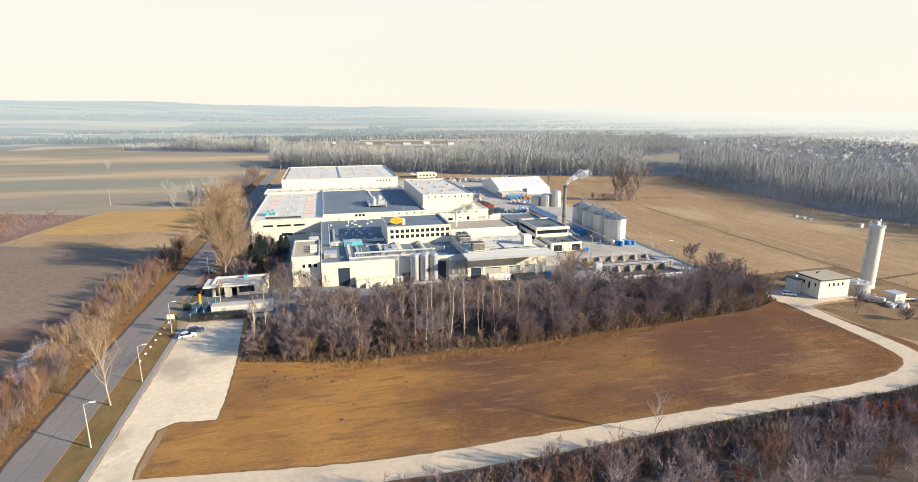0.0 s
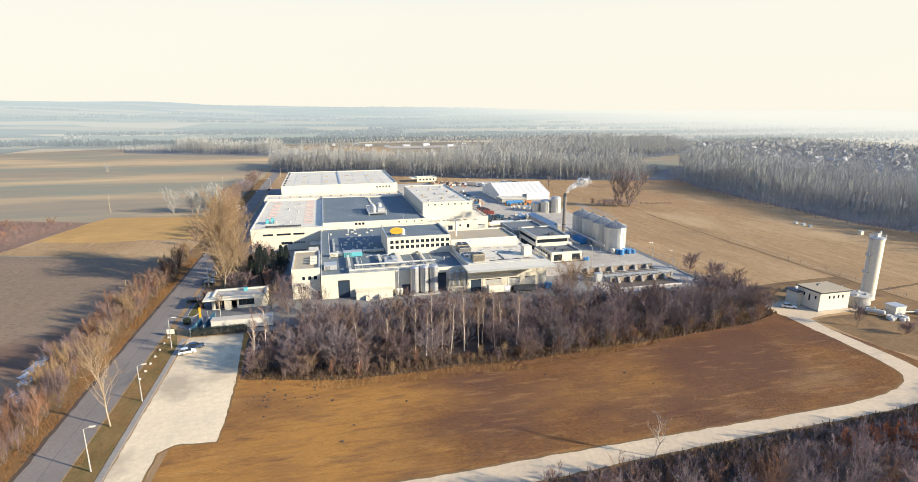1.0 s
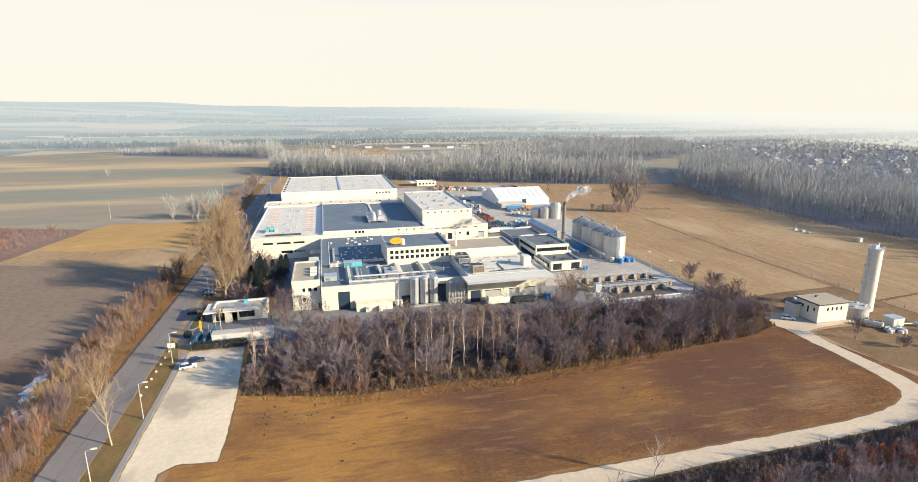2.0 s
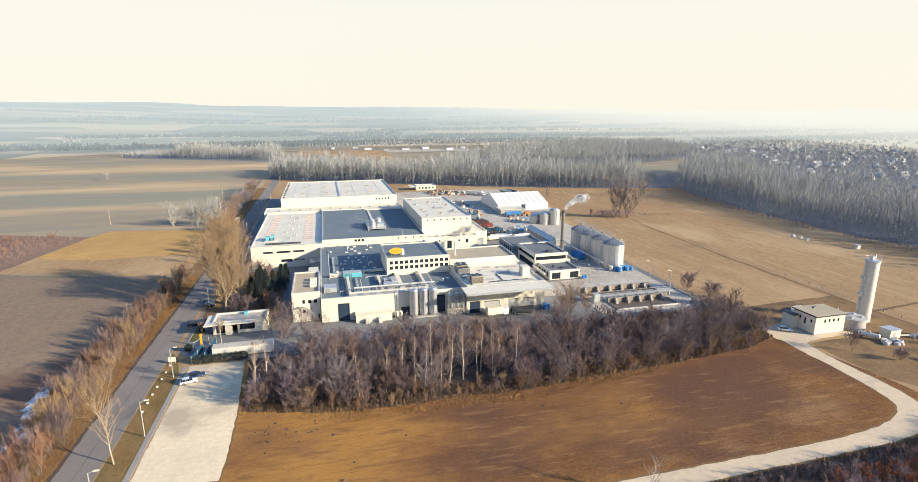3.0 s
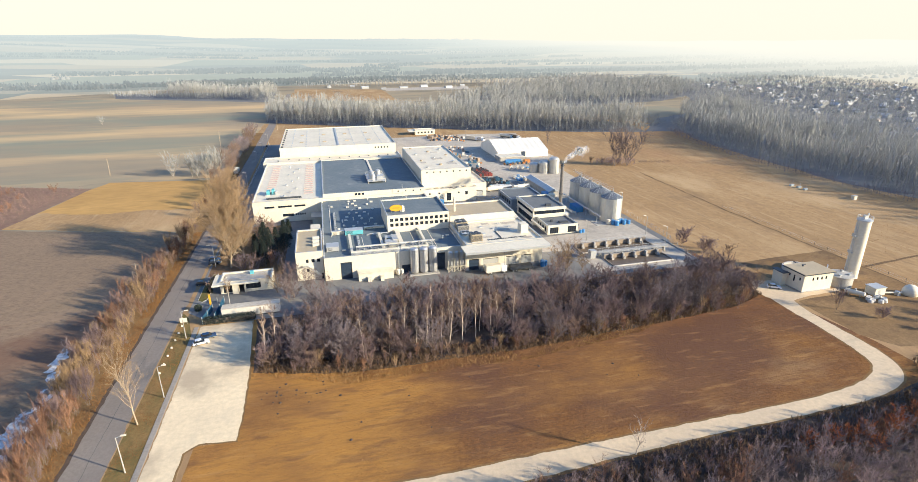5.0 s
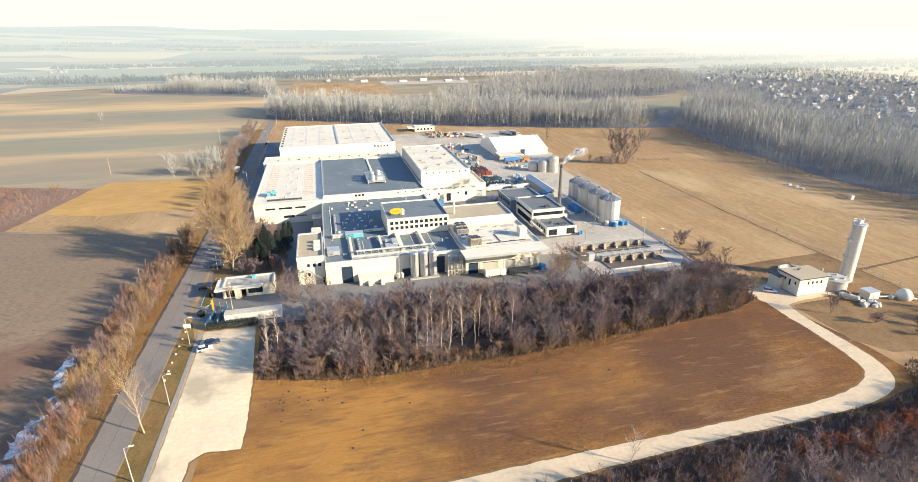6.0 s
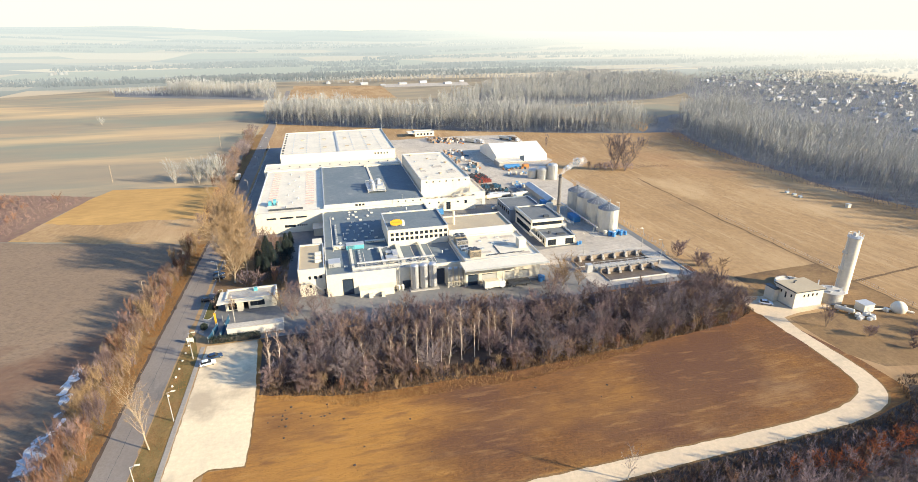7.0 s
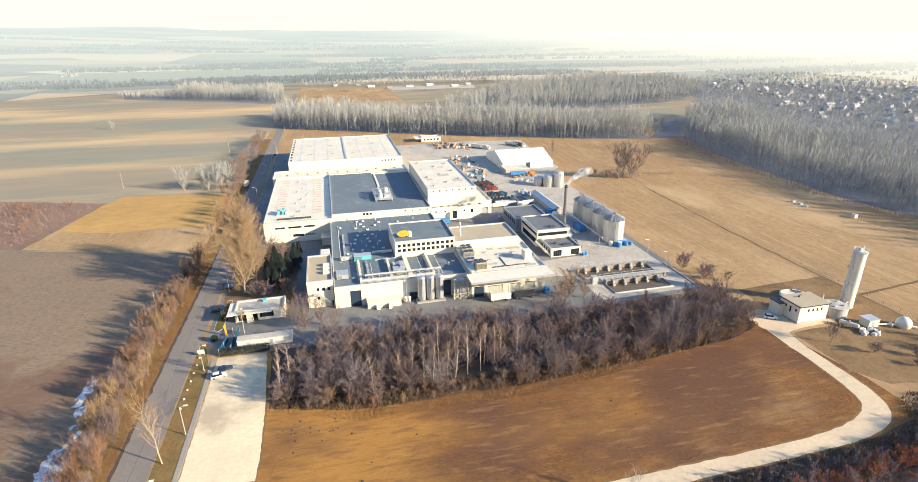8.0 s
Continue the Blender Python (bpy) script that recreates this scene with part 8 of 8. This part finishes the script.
homes = [town_house(11, 8.5, 3.4, 7.2, PLASTER_FAR, TILE), town_house(9, 8, 5.6, 8.8, PLASTER_FAR, TILE_GREY), town_house(13, 9, 3.2, 7.0, PLASTER_FAR, TILE_GREY), town_house(10, 10, 4, 8, PLASTER_FAR, TILE_GREY), town_house(16, 10, 4.5, 7.5, PLASTER_FAR, SNOWROOF)]
rng = random.Random(81)
lots = scatter([(540, 500), (520, 400), (500, 300), (620, 330), (880, 560), (1000, 780), (960, 1010), (760, 960), (640, 850), (575, 640)], 24, 82)
for n, (x, y) in enumerate([p for k, p in enumerate(lots) if k % 5 > 1 and noise.noise((p[0] / 90, p[1] / 90, 6)) > -0.25]):
    ob = homes[n] if n < len(homes) else copy_thing(rng.choice(homes), Matrix())
    s = rng.uniform(0.4, 0.72)
    ob.matrix_basis = pose(x, y, 0, rz=rng.choice((0, 90, 20, 110)) + rng.uniform(-8, 8)) @ Matrix.Diagonal((s, s, s, 1))
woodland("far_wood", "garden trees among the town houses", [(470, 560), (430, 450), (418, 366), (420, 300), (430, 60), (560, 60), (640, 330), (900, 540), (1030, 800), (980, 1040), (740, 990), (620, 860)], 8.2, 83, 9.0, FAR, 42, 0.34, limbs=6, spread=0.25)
patch("ground_town", WOOD_FLOOR, [(425, 40), (640, 60), (900, 500), (1030, 800), (985, 960), (740, 985), (600, 870), (455, 560), (430, 450), (415, 366), (418, 300)], 0.05, wobble=6, step=25)
farm = [town_house(22, 12, 4, 7, PLASTER_FAR, TILE_GREY), town_house(14, 9, 3.5, 6, PLASTER_FAR, TILE_GREY), town_house(24, 11, 4, 6, PLASTER_FAR, TILE_GREY)]
for ob, (x, y, turn) in zip(farm + [copy_thing(farm[k % 3], Matrix()) for k in range(5)], ((82, 1020, 10), (62, 1058, 0), (150, 1005, 8), (190, 1020, 12), (112, 985, 0), (230, 990, 20), (20, 1062, 90), (262, 1012, 0))):
    ob["label"], ob["group"] = "farm building on the far side of the wood", "far farm buildings"
    ob.matrix_basis = pose(x, y, 0, rz=turn) @ Matrix.Diagonal((0.6, 0.6, 0.6, 1))
tagged(boxes("road_highway", DISTANT_HOUSE, None, (420, 1150, 1194, 1200, -0.5, 3.2)), kind="structure")
patch("ground_yard_far", APRON, [(112, 960), (260, 950), (270, 1010), (114, 1020)], 0.05, wobble=5, step=20)


# ---- dry grass ----
def grass(name, label, poly, count, seed, low, high, mat, edge=None):
    rng = np.random.default_rng(seed)
    xs, ys = [p[0] for p in poly], [p[1] for p in poly]
    pts = []
    r = random.Random(seed)
    while len(pts) < count:
        x, y = r.uniform(min(xs), max(xs)), r.uniform(min(ys), max(ys))
        if inside(x, y, poly) and noise.noise((x * 0.09, y * 0.16, seed)) + 0.6 * noise.noise((x * 0.5, y * 0.5, 2)) > r.uniform(-0.75, 0.45):
            pts.append((x, y))
    foot = np.c_[np.array(pts), np.full(count, 0.03)]
    n = count
    h = rng.uniform(low, high, n)
    a = rng.uniform(0, 6.283, n)
    lean = np.c_[rng.normal(0, 0.35, (n, 2)) * h[:, None], h]
    side = np.c_[np.cos(a), np.sin(a), np.zeros(n)] * (0.05 + 0.10 * h)[:, None]
    tri = np.stack([foot - side, foot + side, foot + lean], 1).reshape(-1, 3)
    ob = new(name, raw_mesh(name, tri, np.arange(len(tri)).reshape(-1, 3), mat))
    return tagged(ob, label, "grass", kind="stuff")


grass("dry_grass", "tall pale dry grass along the thicket", [(-24, 127), (-18, 125), (1.6, 117), (50, 116.2), (86, 121.4), (96, 126.5), (90, 127), (50, 123.5), (1.6, 124), (-20, 131)], 11000, 91, 0.12, 0.45, STRAW)
grass("thicket_brush", "low brown brush at the foot of the thicket", [(-22, 128), (1.6, 121.5), (50, 121), (90, 124), (123, 127.6), (138, 133), (138, 138), (123, 133), (90, 130), (50, 128), (1.6, 128), (-20, 134)], 12000, 96, 0.35, 1.1, BRAMBLE)
grass("meadow_tufts", "matted dry tufts on the meadow", [(-31, 103), (-33, 87), (10, 83), (60, 84), (118, 85), (128, 88), (136, 96), (137, 128), (90, 122), (50, 119), (0, 119.5), (-22, 127), (-23, 103.5)], 42000, 92, 0.04, 0.15, TUFT)
grass("verge_grass", "rough dry grass along the road", [(-60, 95), (-56.2, 95), (-55.8, 250), (-59, 250)], 8000, 93, 0.1, 0.4, TUFT)
grass("verge_grass", "short grass on the verge", [(-47.4, 90), (-41.9, 90), (-41.9, 152), (-46.4, 160)], 5000, 94, 0.05, 0.2, TUFT)
grass("wood_grass", "dead grass and brambles in the wood edge", [(0, 70), (20, 75), (60, 77.4), (105, 78.6), (128, 79.5), (140, 82), (146, 90), (150, 92), (180, 84), (180, 70), (128, 70), (20, 66)], 12000, 95, 0.3, 1.2, BRAMBLE)
grass("pasture_tufts", "scattered dry tufts on the pasture", [(142, 150), (190, 140), (255, 150), (285, 300), (290, 440), (160, 470), (150, 330), (142, 260)], 30000, 97, 0.05, 0.22, STRAW)
molehill_bm = bmesh.new()
turned(molehill_bm, (0, 0, 0), [(0.3, 0), (0.24, 0.09), (0.13, 0.17), (0.03, 0.2)], 10)
molehill_mesh = mesh_of("molehill", molehill_bm, LITTER)
rng = random.Random(101)
for x, y in [(-12 + rng.gauss(0, 5), 115 + rng.gauss(0, 4)) for _ in range(22)] + [(rng.uniform(0, 100), rng.uniform(95, 115)) for _ in range(10)]:
    ob = tagged(new("molehill", molehill_mesh), "small dark molehill in the meadow grass", "molehill", "molehills")
    k = rng.uniform(0.6, 1.3)
    ob.matrix_basis = pose(x, y, 0.02, rz=rng.uniform(0, 90)) @ Matrix.Diagonal((k, k * rng.uniform(0.8, 1.2), k, 1))
